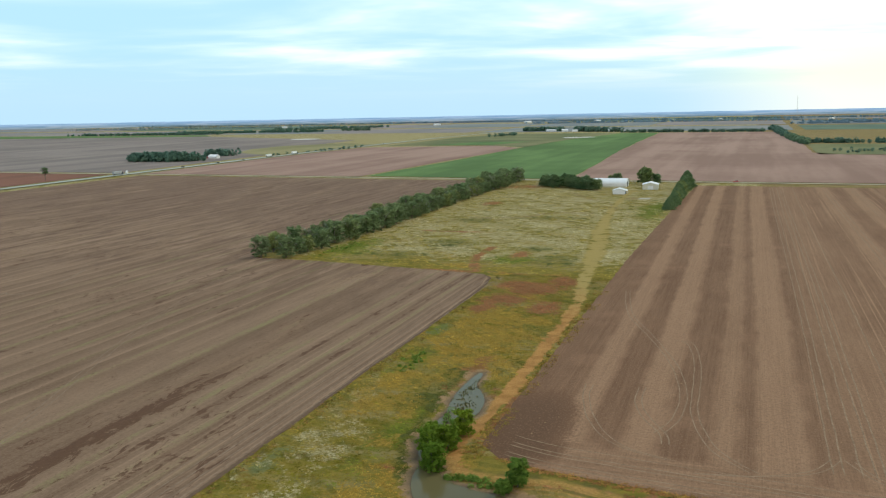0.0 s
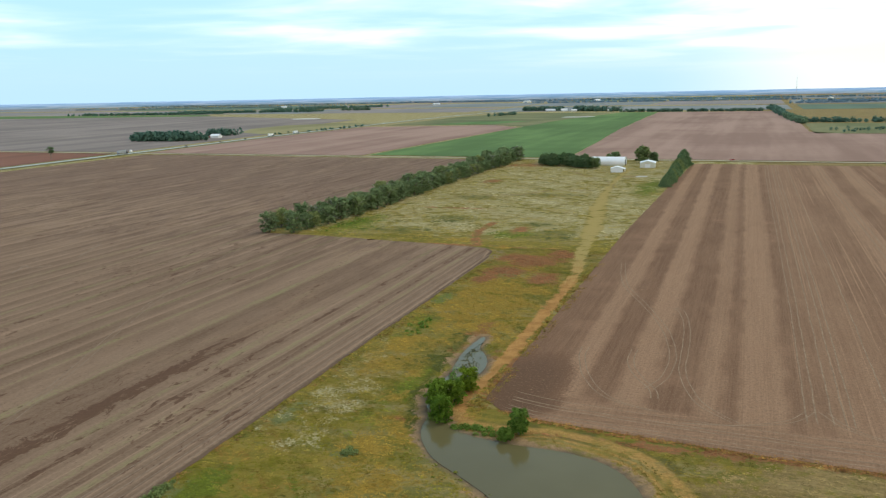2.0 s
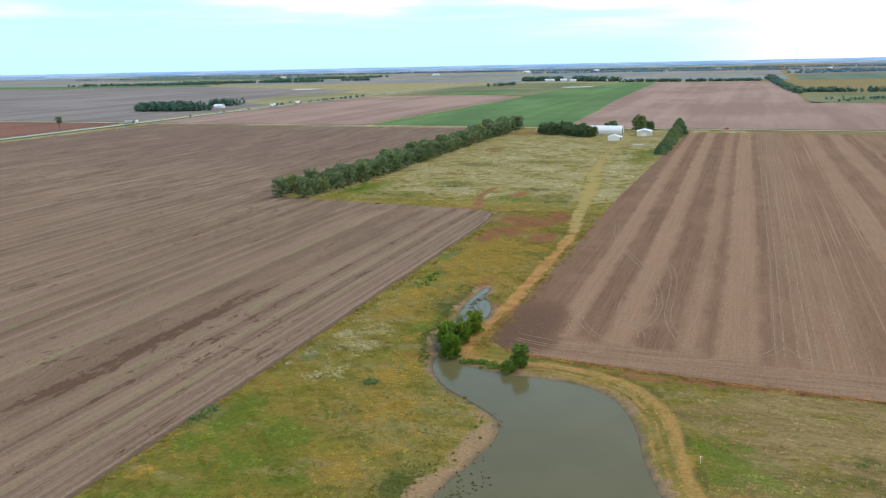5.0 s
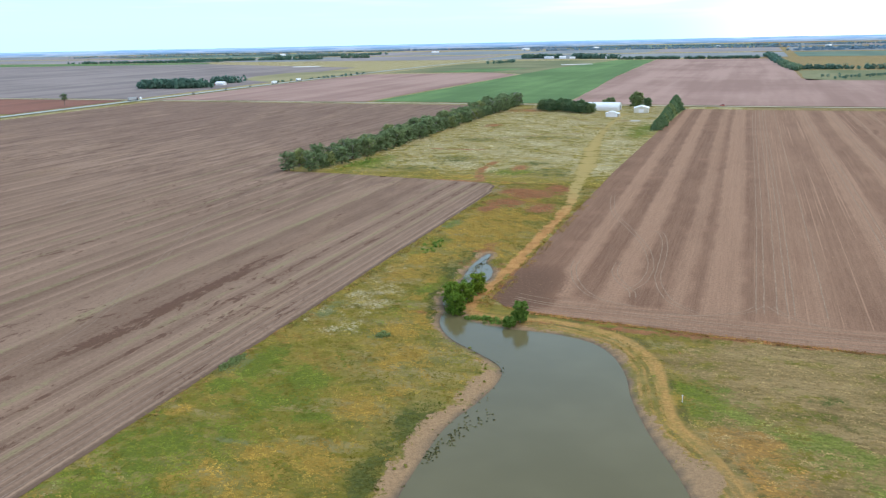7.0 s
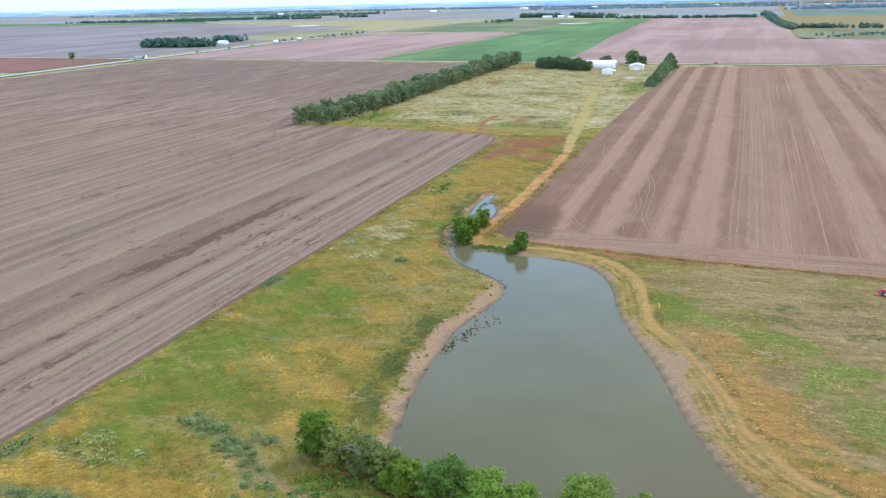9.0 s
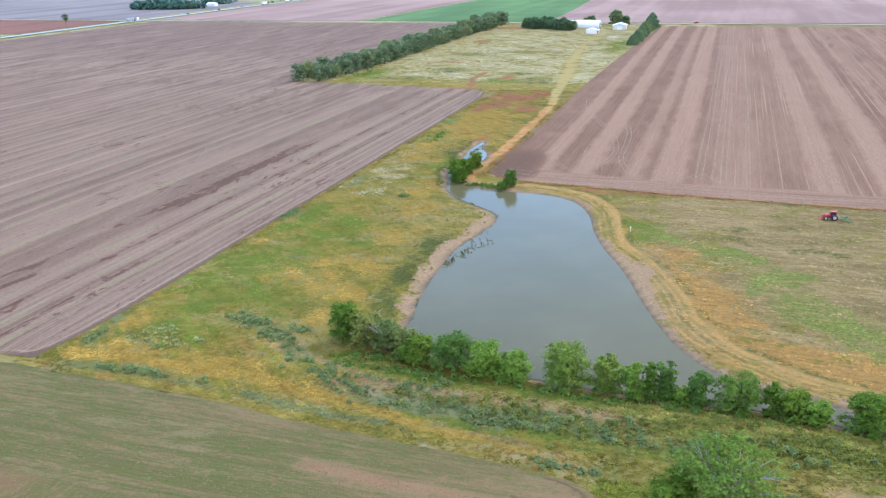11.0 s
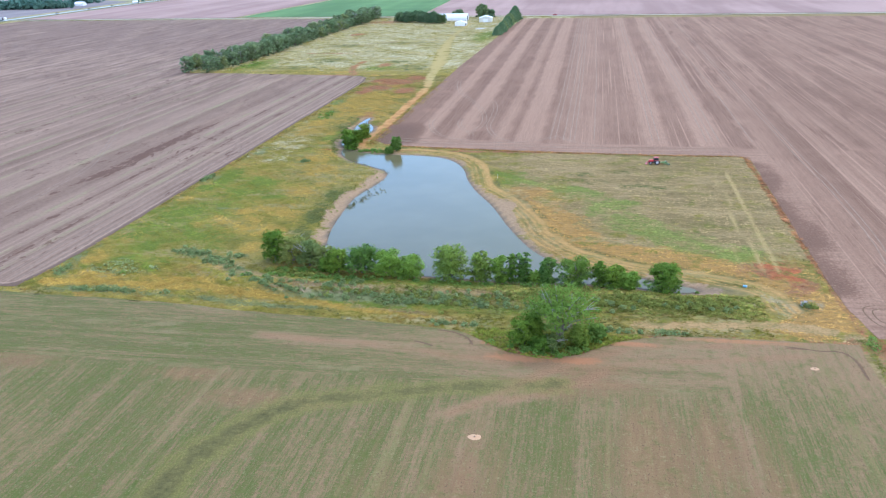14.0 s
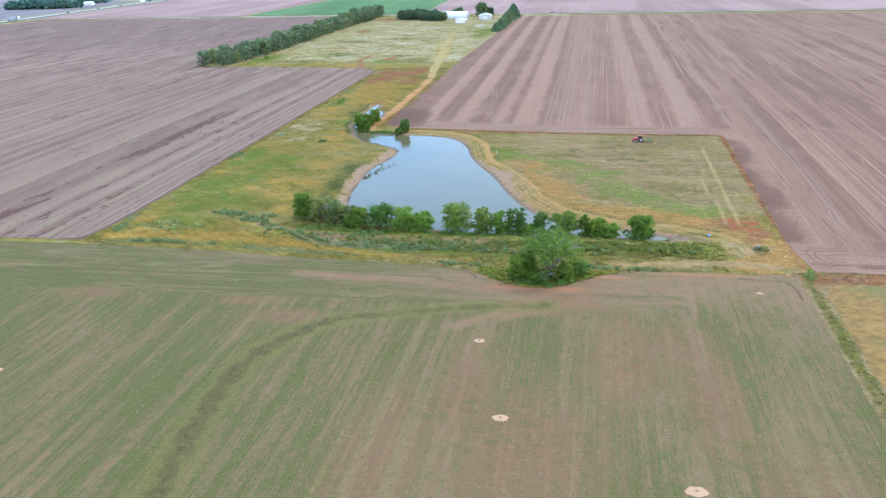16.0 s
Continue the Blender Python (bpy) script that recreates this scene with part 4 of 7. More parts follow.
def ground_zones(x, y):
    wet = np.maximum(np.maximum(depth_in(x, y, POND), depth_in(x, y, POOL)), 1.6 - nearest(x, y, BROOK, False)[0])
    width = 1.4 + 0.9 * waver(x, y, 6.0, 3.0) + 4.2 * spots(x, y, [(-39, 78, 4, 22), (-36, 52, 4, 10), (10, 78, 4, 12), (66, 20, 12, 4), (-38, 108, 5, 10)])
    lane = nearest(x, y, LANE, False)[0]
    mown = 1.0 * np.maximum.reduce([smooth(np.abs(x - c - 0.8 * waver(y, y, 30.0)), 1.3, 0.2) for c in (68.0, 72.7, 76.6)]) * smooth(y, 22, 40) * smooth(y, 132, 122) * np.where(x < 70.3, 0.6, 1.0)
    off, lx, ly = nearest(x, y, BANK_LANE, False)
    lane_side = np.clip(off, 0, 14) * np.where((depth_in(lx, ly, POND) < depth_in(x, y, POND)) & ((off < 12) | (x > -34)), -1.0, 1.0)
    sand = np.maximum.reduce([smooth(lane, 2.9 + 4.0 * np.exp(-((y - 450) / 90.0) ** 2) + 0.7 * waver(x, y, 6.0), 1.0 + 2.0 * np.exp(-((y - 450) / 90.0) ** 2)) * (0.95 + 0.15 * smooth(y, 360, 250)), smooth(nearest(x, y, DAM_LANE, False)[0], 2.6, 0.6)])
    rust = np.maximum(spots(x, y, RUST_AT), smooth(nearest(x, y, RED_LANE, False)[0], 3.4, 1.0))
    bank_gold = 0.88 * smooth(off + 3.0 * waver(x, y, 5.0, 8.0), 17, 9) * smooth(lane_side, 1.2, 3.0) * smooth(x, 4, 10) * smooth(y, 116, 98) * (0.85 + 0.4 * waver(x, y, 3.3, 6.0))
    corner_pale = 0.72 * spots(x, y, [(76, 9, 5, 5), (81, 4, 3, 4), (72, 13, 3, 4)])
    return {"z_gold": np.maximum(bank_gold, np.maximum(np.maximum(np.maximum(np.maximum(spots(x, y, GOLD_AT), 0.78 * spots(x, y, [(-58, 61, 8, 10), (-56, 95, 5, 9)])) * (0.86 + 0.32 * waver(x, y, 4.2, 7.0)), 1.05 * smooth(nearest(x, y, GOLD_EAST, False)[0] + 1.6 * waver(x, y, 3.1, 5.0), 8.0, 3.0) * (0.92 + 0.3 * waver(x, y, 3.6, 2.0))), np.maximum(smooth(nearest(x, y, GOLD_EDGE, False)[0] / np.interp(x, [-60, -20, 0], [1.0, 0.50, 0.28]), 4.0, 0.8), 0.75 * smooth(nearest(x, y, BROOK_GOLD, False)[0], 4.5, 1.0) * (0.8 + 0.4 * waver(x, y, 5.0, 4.0)))), 0.42 * smooth(wet, -14, -6) * smooth(wet, -0.5, -3) * np.maximum(smooth(x, -20, -5), 0.8 * smooth(x, -30, -45)) * smooth(y, 24, 34))), "z_green": 0.95 * np.maximum.reduce([spots(x, y, GREEN_AT), 0.72 * spots(x, y, [(-77, 60, 17, 42)]), smooth(nearest(x, y, GREEN_EAST, False)[0] + 4.0 * waver(x, y, 4.6, 2.0), 12.0, 2.0) * (0.86 + 0.4 * waver(x, y, 3.4, 1.0))]), "z_pale": np.maximum.reduce([corner_pale, (0.9 - 0.4 * smooth(y, 360, 330)) * spots(x, y, PALE_AT), 0.6 * smooth(y, 355, 400) * smooth(y, 800, 760), 0.85 * smooth(y, 805, 850), 0.8 * smooth(x, -640, -660)]), "lane_side": lane_side, "lane_off": np.clip(off, 0, 14), "mown": mown, "z_dark": np.maximum((0.85 - 0.3 * smooth(y, 340, 360) - 0.3 * smooth(x, 0, 10)) * spots(x, y, DARK_AT), (0.72 + 0.4 * waver(x, y, 4.0, 3.0)) * smooth(wet + 2.2 * waver(x, y, 5.0, 6.0), -13, -8) * smooth(wet, -2.6, -5.0) * (x < -28) * smooth(y, 34, 44) * smooth(y, 108, 92) + 0.9 * smooth(nearest(x, y, BROOK_DARK, False)[0], 2.4, 0.5)), "z_red": 1.1 * spots(x, y, RED_AT_LANE), "z_tan": np.maximum(np.maximum(spots(x, y, TAN_AT), 0.8 * np.maximum(smooth(x, 2, 12) * smooth(y, 38, 48), smooth(x, 80, 82) * smooth(y, 2, -3))), 0.85 * np.maximum(smooth(nearest(x, y, BROWN_PATH, False)[0], 2.6, 0.5), smooth(nearest(x, y, BROWN_FOOT, False)[0], 2.0, 0.4))), "z_rust": rust * (0.95 + 0.35 * smooth(y, 270, 290) * smooth(y, 345, 335) + 0.35 * waver(x, y, 3.2, 4.0)), "z_sage": np.maximum.reduce([spots(x, y, SAGE_AT) * 0.9, 0.8 * smooth(nearest(x, y, SAGE_PATH, False)[0], 3.6, 1.0), 0.8 * smooth(nearest(x, y, GREY_EDGE, False)[0], 2.0, 0.5)]),
            "z_soil": np.maximum(spots(x, y, SOIL_AT) * 0.8, 0.85 * smooth(nearest(x, y, YARD_LANE, False)[0], 3.2, 0.6)), "z_sand": sand, "z_mud": smooth(wet, -width - 2.8, -width + 2.2), "z_wet": np.maximum(smooth(wet, -1.3, -0.2), 0.6 * spots(x, y, [(60.5, 19.5, 4.5, 1.8), (64, 18, 3, 1.2)]))}


def stretch_out(low, high, step, far, grow=1.35):
    a = list(np.arange(low, high + step / 2, step))
    d = step
    while a[-1] < far:
        d *= grow
        a.append(a[-1] + d)
        a.insert(0, a[0] - d)
    return np.array(a)


gx = stretch_out(-234, 104, 1.6, 6500)
gy = np.concatenate([np.arange(-30, 240, 1.6), np.arange(240, 800, 3.2)])
gy = np.concatenate([-30 - np.cumsum(3 * 1.5 ** np.arange(1, 18))[::-1], gy, 800 + np.cumsum(5 * 1.3 ** np.arange(1, 23))])
mx, my = np.meshgrid(gx, gy)
mx, my = mx.ravel(), my.ravel()
ground = new("ground", mesh_of("ground", np.column_stack([mx, my, height(mx, my)]), grid_faces(len(gx), len(gy)), grass, ground_zones(mx, my), smooth=True))
tagged(ground, "rough pasture of dry gold and green grass with weeds", "ground", kind="structure")

# ---- fields ----
WEST = [(-97.2, 4.5), (-95.6, 16), (-95.0, 32), (-95.0, 55), (-95.6, 85), (-95.6, 130), (-95.9, 165), (-96.8, 210), (-96.6, 240), (-98, 325), (-100.5, 342), (-106, 348), (-130, 352), (-190, 360), (-226, 362), (-229, 560), (-231, 792), (-440, 803), (-648, 814), (-652, 400), (-652, 8), (-300, 5)]
FRONT = [(-52, 168), (-46, 161.5), (-38, 158.5), (-25, 156.5), (0, 153.5), (30, 150.8), (60, 149.2), (83, 149.4), (87, 146)]
EAST = FRONT + [(86.3, 90), (85.6, 20), (86, 12), (88, -2), (300, -6), (760, -10), (760, 738), (300, 752), (-44, 768), (-49, 600), (-52.5, 400), (-52, 230)]
WHEAT = [(-300, 3), (-95, 1.5), (-57, -0.3), (-38, -3), (-5, -5.5), (8, -7.5), (13, -11), (19, -15.5), (26, -18), (33, -14.5), (41, -8.5), (47, -5.8), (60, -5), (83.5, -5.5), (83, -70), (82.5, -300), (-300, -300)]
front_line = np.array(FRONT, dtype=float)


def headland(x, y):
    d = y - np.interp(x, front_line[:, 0], front_line[:, 1])
    turn = (1 - smooth(d + 2 * waver(x, y, 9.0), 12, 19)) * (x < 92)
    return np.maximum(turn, (1 - smooth(y, 4, 22)) * (x > 86))


field_west = sheet("field_west", WEST, 4.0, 0.06, west_soil, "wide brown stubble field with faint green weed rows", ragged=0.35)
field_east = sheet("field_east", EAST, 4.0, 0.06, east_soil, "brown tilled field striped with pale wheel bands",
                   {"head": headland, "dark": lambda x, y: np.maximum.reduce([spots(x, y, [(-46, 182, 9, 20), (-44, 168, 8, 8)]), (0.58 + 0.12 * waver(x, y, 6.0, 3.0)) * smooth(x + 2.2 * waver(x, y * 0.3, 7.0), 103, 87) * smooth(y, 12, 20) * smooth(y, 150, 135), 0.6 * smooth(np.abs(y - 2.0 + 0.02 * (x - 88)), 3.0, 0.6) * smooth(x, 92, 100)])}, ragged=0.4)
DITCH = curve_points([(40, -26), (24, -29), (8, -32), (0, -34.4), (-9, -37.4), (-14.7, -41), (-19.2, -47), (-24, -57), (-24.7, -67), (-24.2, -77), (-23.6, -86), (-21.7, -97), (-20, -110)], 5)
RILL = curve_points([(4.4, -7.7), (7.1, -8.2), (10.5, -10.4), (12.5, -13.8)], 5)
RILL_EAST = curve_points([(70, -8), (75.4, -9), (80.5, -9.8), (82, -20)], 5)
BARE_BANDS = [curve_points(k, 5) for k in ([(12, -40), (18.5, -34), (25, -25.5), (35, -17), (44, -11.5), (65, -8)], [(20, -35), (31.5, -28), (41, -18.5), (56, -15.6), (75, -11)], [(-30, -14), (-6, -16), (10, -19), (22, -20.5), (32, -19)])]
BARE_TRACKS = [curve_points(k, 5) for k in ([(38, -26), (50, -25.5), (56.5, -29), (57.5, -40), (58, -59), (60, -90)], [(16.8, -38), (15.6, -55), (14.7, -72), (16.4, -92), (18, -120)], [(18.6, -38), (17.6, -55), (17.0, -72), (18.6, -92), (20, -120)])]
RED_AT = [(45, -51, 6, 14), (54, -46, 5, 9), (27, -86, 7, 16), (58, -64, 4, 14), (17, -66, 4, 14), (33, -84, 6, 12), (33, -26, 8, 5), (23, -18, 8, 2.5), (-12.6, -39.7, 4, 1.6), (-24, -39, 7, 2.5), (-72, -31, 6, 2.5), (-35, -31.7, 6, 2), (8, -90, 5, 18), (70, -95, 5, 14)]


def bare_bands(x, y):
    lines = np.maximum.reduce([smooth(nearest(x, y, k, False)[0], 3.0, 0.4) for k in BARE_BANDS])
    tracks = np.maximum.reduce([smooth(nearest(x, y, k, False)[0], 1.3, 0.2) for k in BARE_TRACKS])
    return np.maximum.reduce([0.75 * lines, 0.42 * tracks, 0.8 * spots(x, y, [(26, -20, 11, 2.6)]), 0.3 * spots(x, y, [(70, -12, 20, 5), (45, -15, 20, 5)])])


field_wheat = sheet("field_wheat", WHEAT, 1.2, 0.06, wheat, "thin green sprouting wheat field with bare reddish soil",
                    {"ditch": lambda x, y: np.clip(1 - nearest(x, y, DITCH, False)[0] / 6.5, 0, 1) * (0.84 + 0.16 * smooth(x, 2, -16)) * smooth(x, 38, 28), "rill": lambda x, y: np.maximum(smooth(nearest(x, y, RILL, False)[0], 1.1, 0.1), smooth(nearest(x, y, RILL_EAST, False)[0], 1.1, 0.1)),
                     "bare": bare_bands, "red": lambda x, y: spots(x, y, RED_AT), "clay": lambda x, y: spots(x, y, [(21.5, -18.2, 6, 1.6), (32, -18.0, 5, 1.6), (15.2, -11.9, 1.6, 1.8), (19.1, -14.5, 2.2, 1.4), (42, -10, 6, 1.0), (62, -6.5, 14, 0.8)]), "head": lambda x, y: smooth(y, -34, -16) * smooth(x, -22, 22), "turn": lambda x, y: smooth(y, -36, -22) * smooth(x, 66, 50)}, ragged=0.3)
# rills drawn as thin flat dark-brown strips just above the field
for line in (RILL, RILL_EAST, curve_points([(0.8, -13.6), (2.8, -14.4), (4.9, -15.3)], 5)):
    ribbon("erosion_rill", line, 0.21, 0.075, dark_soil, field_wheat, waviness=0.35)
sheet("field_gold", [(87.3, -17), (87.8, -13.5), (89.4, -11.2), (93, -9.8), (102, -9.0), (400, -18), (400, -300), (86.6, -300), (86.8, -40)], 3.0, 0.05, near_gold, "golden dry stubble field beside a weedy ditch", ragged=0.5)


def road_y(x):
    return 795.5 - 0.045 * x


HIGHWAY = curve_points([(-668, -1500), (-672, 0), (-677, 800), (-682, 1150), (-676, 1450), (-660, 1900), (-600, 2300), (-480, 2900), (-300, 3600), (-100, 4600)], 8)
far_fields = [
    ("field_green", [(-378, 830), (-366, 1137), (-353, 1662), (-290, 2090), (-206, 2085), (-189, 1349), (-163, 815)], far_green, "bright green young crop field"),
    ("field_brown", [(-160, 815), (-188, 1349), (-204, 2085), (48, 2085), (62, 1733), (74, 1491), (74, 1215), (900, 1180), (900, 768), (0, 807)], far_brown, "wide reddish brown tilled field"),
    ("field_brown", [(-660, 836), (-385, 824), (-372, 1137), (-362, 1400), (-430, 1480), (-655, 1430), (-668, 1150)], far_brown, "brown tilled field beside the highway"),
    ("field_red", [(-692, 640), (-720, 640), (-900, 640), (-1400, 640), (-1400, 848), (-700, 818)], far_red, "bare red soil field"),
    ("field_stubble", [(-700, 842), (-2600, 900), (-2600, 1900), (-1400, 2050), (-820, 1750), (-800, 1300), (-720, 1230)], far_olive, "wide dull brown stubble field"),
    ("field_dry_grass", [(-800, 1255), (-708, 1190), (-700, 1340), (-690, 1560), (-780, 1600), (-860, 1500), (-850, 1360)], far_gold, "dry yellow grass strip beside the highway"),
    ("field_crop", [(-2600, 1910), (-1400, 2060), (-1500, 2180), (-2600, 2180)], far_green, "dull green crop strip before dark woods"),
    ("field_scrub", [(78, 1222), (600, 1190), (600, 1480), (80, 1500)], far_scrub, "scrubby green pasture dotted with bushes"),
    ("field_pasture", [(-640, 1480), (-440, 1500), (-360, 1420), (-348, 1680), (-300, 2085), (-560, 2085), (-620, 1900)], far_scrub, "pale green pasture beside a farmstead"),
    ("field_crop", [(-560, 1500), (-440, 1510), (-400, 1640), (-500, 1640)], far_green, "green crop patch beside pale pasture"),
]
for name, ring, mat, label in far_fields:
    sheet(name, ring, 45.0, {"field_crop": 0.40, "field_dry_grass": 0.46}.get(name, 0.30), mat, label, ragged=2.0)
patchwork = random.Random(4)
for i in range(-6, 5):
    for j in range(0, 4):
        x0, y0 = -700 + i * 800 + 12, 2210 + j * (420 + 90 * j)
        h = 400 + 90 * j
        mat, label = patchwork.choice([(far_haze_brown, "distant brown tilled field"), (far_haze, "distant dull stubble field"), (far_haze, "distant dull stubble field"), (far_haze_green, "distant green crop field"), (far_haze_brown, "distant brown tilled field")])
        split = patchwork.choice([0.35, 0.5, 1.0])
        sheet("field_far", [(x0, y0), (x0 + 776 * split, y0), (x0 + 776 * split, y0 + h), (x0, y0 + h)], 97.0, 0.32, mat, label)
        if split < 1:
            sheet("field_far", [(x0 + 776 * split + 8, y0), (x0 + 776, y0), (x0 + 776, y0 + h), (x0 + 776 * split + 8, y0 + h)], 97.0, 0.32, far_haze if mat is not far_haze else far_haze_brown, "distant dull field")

# wheel tracks pressed into the east field
xs = np.arange(172, 762, 2.0)
for cx in (16.6, 18.6, 21.8, 24.2, 26.0, 33.5, 55.5, 58.0, 75.5, 77.5, 80.0, 92.0):
    ribbon("wheel_track", np.column_stack([cx - 3.0 * smooth(xs, 250, 700), xs]), 0.16, 0.075, track_pale, field_east, waviness=0.16)
for line in ([(-44, 330), (-38, 292), (-28, 264), (-19, 236), (-15, 214), (-15, 195), (-18, 184)], [(-20, 262), (-16, 258), (-13, 238), (-12, 215), (-11, 196), (-6, 178), (2, 168)],
             [(-25, 215), (-24.5, 203), (-21, 192), (-17, 184), (-16, 178)], [(-38, 214), (-37, 203), (-32, 186), (-25, 175), (-14, 170)], [(17, 180), (12, 172), (2, 167), (-10, 165)], [(19, 180), (24, 171), (34, 164)],
             [(102, 760), (103, 400), (103, 166), (104, 110), (103, 60), (101, 30), (110, 20)]):
    c = curve_points(line, 7)
    for off in (0.0, 1.7):
        ribbon("wheel_track", c + np.array([off, 0.0]), 0.13, 0.078, track_pale, field_east, waviness=0.18)
for line in ([(-274, 250), (-281, 264), (-276, 262), (-270, 268)], [(-272, 284), (-280, 302), (-286, 316)]):
    ribbon("wheel_track", curve_points(line, 6), 0.35, 0.078, track_soil, field_west)
c = curve_points([(-140, 60), (-143, 93), (-149, 125), (-176, 194), (-189, 229), (-208, 293), (-216, 340)], 8)
for off in (0.0, 1.8):
    ribbon("wheel_track", c + np.array([off, 0.0]), 0.12, 0.078, track_soil, field_west, waviness=0.18)

yw = np.arange(8, 338, 3.0)
for cx, w in ((-97.6, 0.12), (-99.7, 0.12), (-101.9, 0.14), (-104.1, 0.10), (-106.2, 0.10)):
    ribbon("wheel_track", np.column_stack([np.full(yw.shape, cx), yw]), w, 0.078, track_soil, field_west, waviness=0.22)
turn_row = curve_points(FRONT[1:8], 6)
for off, w in ((2.2, 0.15), (4.0, 0.15), (7.6, 0.18), (9.3, 0.18), (12.8, 0.13)):
    ribbon("wheel_track", turn_row + np.array([0.0, off]), w, 0.079, track_pale, field_east, waviness=0.3)

for line in ([(97, 14.5), (90.5, 14), (88.6, 11), (89.6, 5), (92, 2.2)], [(99, 13), (92, 12.6), (90.4, 10.4), (91, 6), (94, 3.4)], [(112, 9.5), (98, 10.6), (93.4, 9.8), (93, 7), (96, 4.6)], [(120, 3.2), (104, 3.8), (96, 3.2), (90, 1.0)]):
    ribbon("wheel_track", curve_points(line, 6), 0.13, 0.08, dark_soil, field_east, waviness=0.15)

# ---- waters ----
pond = sheet("pond", POND, 2.0, 0, water_surface, "still murky grey-brown farm pond reflecting overcast sky", flat=WATER)
tagged(pond, category="pond")
pool = sheet("pool", POOL, 1.5, 0, water_surface, "small shallow weedy pool above the pond", flat=WATER)
tagged(pool, category="pool")
brook = ribbon("brook", BROOK, 1.1, 0, water_surface, label="narrow muddy brook feeding the pond", category="brook", kind="structure", taper=False)
for v in brook.data.vertices:
    v.co.z = WATER + 0.004

# ---- roads ----
xr = np.arange(-3000, 1500, 40.0)
ribbon("county_road", np.column_stack([xr, road_y(xr)]), 3.4, 0.45, gravel, label="pale straight gravel county road", category="road", kind="structure", taper=False)
ribbon("highway", HIGHWAY, 8.0, 0.62, verge_grass, label="grassy verge along a two-lane highway", category="road", kind="structure", taper=False)
ribbon("highway_lane", HIGHWAY, 4.8, 0.66, asphalt, label="pale worn asphalt of a two-lane highway", category="road", kind="structure", taper=False)
for cx, cy, r in ((-350, 1822, 17), (-330, 1840, 12), (-985, 1826, 22)):
    a = np.linspace(0, 2 * math.pi, 14, endpoint=False)
    ob = sheet("bare_patch", np.column_stack([cx + r * 1.6 * np.cos(a), cy + r * np.sin(a) * 1.4]), 8.0, 0.5, chalky, "white bare earth patch in a far field", ragged=3.0)

# ---- plants ----


def tube_arrays(points, radii, sides=6):
    """A tapered tube along points, as arrays."""
    p = np.array(points, dtype=float)
    d = np.gradient(p, axis=0)
    d /= np.linalg.norm(d, axis=1)[:, None] + 1e-9
    up = np.where(np.abs(d[:, 2:3]) > 0.9, np.array([[1.0, 0, 0]]), np.array([[0, 0, 1.0]]))
    a = np.cross(d, up)
    a /= np.linalg.norm(a, axis=1)[:, None] + 1e-9
    b = np.cross(d, a)
    t = np.linspace(0, 2 * math.pi, sides, endpoint=False)
    ring = a[:, None, :] * np.cos(t)[None, :, None] + b[:, None, :] * np.sin(t)[None, :, None]
    v = p[:, None, :] + ring * np.array(radii)[:, None, None]
    f = []
    for i in range(len(p) - 1):
        for j in range(sides):
            k = (j + 1) % sides
            f.append((i * sides + j, i * sides + k, (i + 1) * sides + k, (i + 1) * sides + j))
    return v.reshape(-1, 3), np.array(f)


def join_arrays(pieces):
    vs, fs, n = [], [], 0
    for v, f in pieces:
        vs.append(v)
        fs.append(f + n)
        n += len(v)
    return np.concatenate(vs), np.concatenate(fs)


def leaves(centres, size, r, up=0.35, long=1.6, facing=None):
    """One four-cornered bent leaf spray at each centre, turned at random or mostly outwards."""
    n = len(centres)
    d = r.normal(size=(n, 3))
    d[:, 2] = np.abs(d[:, 2]) * (1 + up)
    if facing is not None:
        d = d * 0.55 + facing * 1.15 + np.array([0, 0, 0.25])
    d /= np.linalg.norm(d, axis=1)[:, None]
    u = np.cross(d, r.normal(size=(n, 3)))
    u /= np.linalg.norm(u, axis=1)[:, None] + 1e-9
    w = np.cross(d, u)
    s = size * r.uniform(0.6, 1.3, (n, 1))
    a = centres - u * s * long * 0.5
    c = centres + u * s * long * 0.5 - d * s * 0.15
    b = centres + w * s * 0.42 + d * s * 0.12
    e = centres - w * s * 0.42 + d * s * 0.12
    v = np.stack([a, b, c, e], 1).reshape(-1, 3)
    return v, np.arange(4 * n).reshape(-1, 4)


def crown_points(lobes, count, r, hollow=0.45):
    """Spray centres in lumpy lobes (x, y, z, rx, ry, rz), in small clumps near the outside; with outward directions and a tint per lobe."""
    weights = np.array([l[3] * l[4] + l[4] * l[5] for l in lobes])
    out, ways, tints = [], [], []
    for lobe, w in zip(lobes, weights / weights.sum()):
        k = max(4, int(count * w / 12))
        d = r.normal(size=(k, 3))
        d /= np.linalg.norm(d, axis=1)[:, None]
        d[:, 2] = np.where(d[:, 2] < -0.45, -d[:, 2] * 0.6, d[:, 2])
        rad = hollow + (1 - hollow) * r.random((k, 1)) ** 0.6
        clump = np.array(lobe[:3]) + d * rad * np.array(lobe[3:])
        spread = 0.20 * np.mean(lobe[3:])
        out.append((clump[:, None, :] + r.normal(size=(k, 12, 3)) * spread * np.array([1, 1, 0.6])).reshape(-1, 3))
        ways.append(np.repeat(d, 12, axis=0))
        tints.append(np.repeat(r.normal(0, 0.12) + r.normal(0, 0.12, k), 12))
    return np.concatenate(out), np.concatenate(ways), np.concatenate(tints)


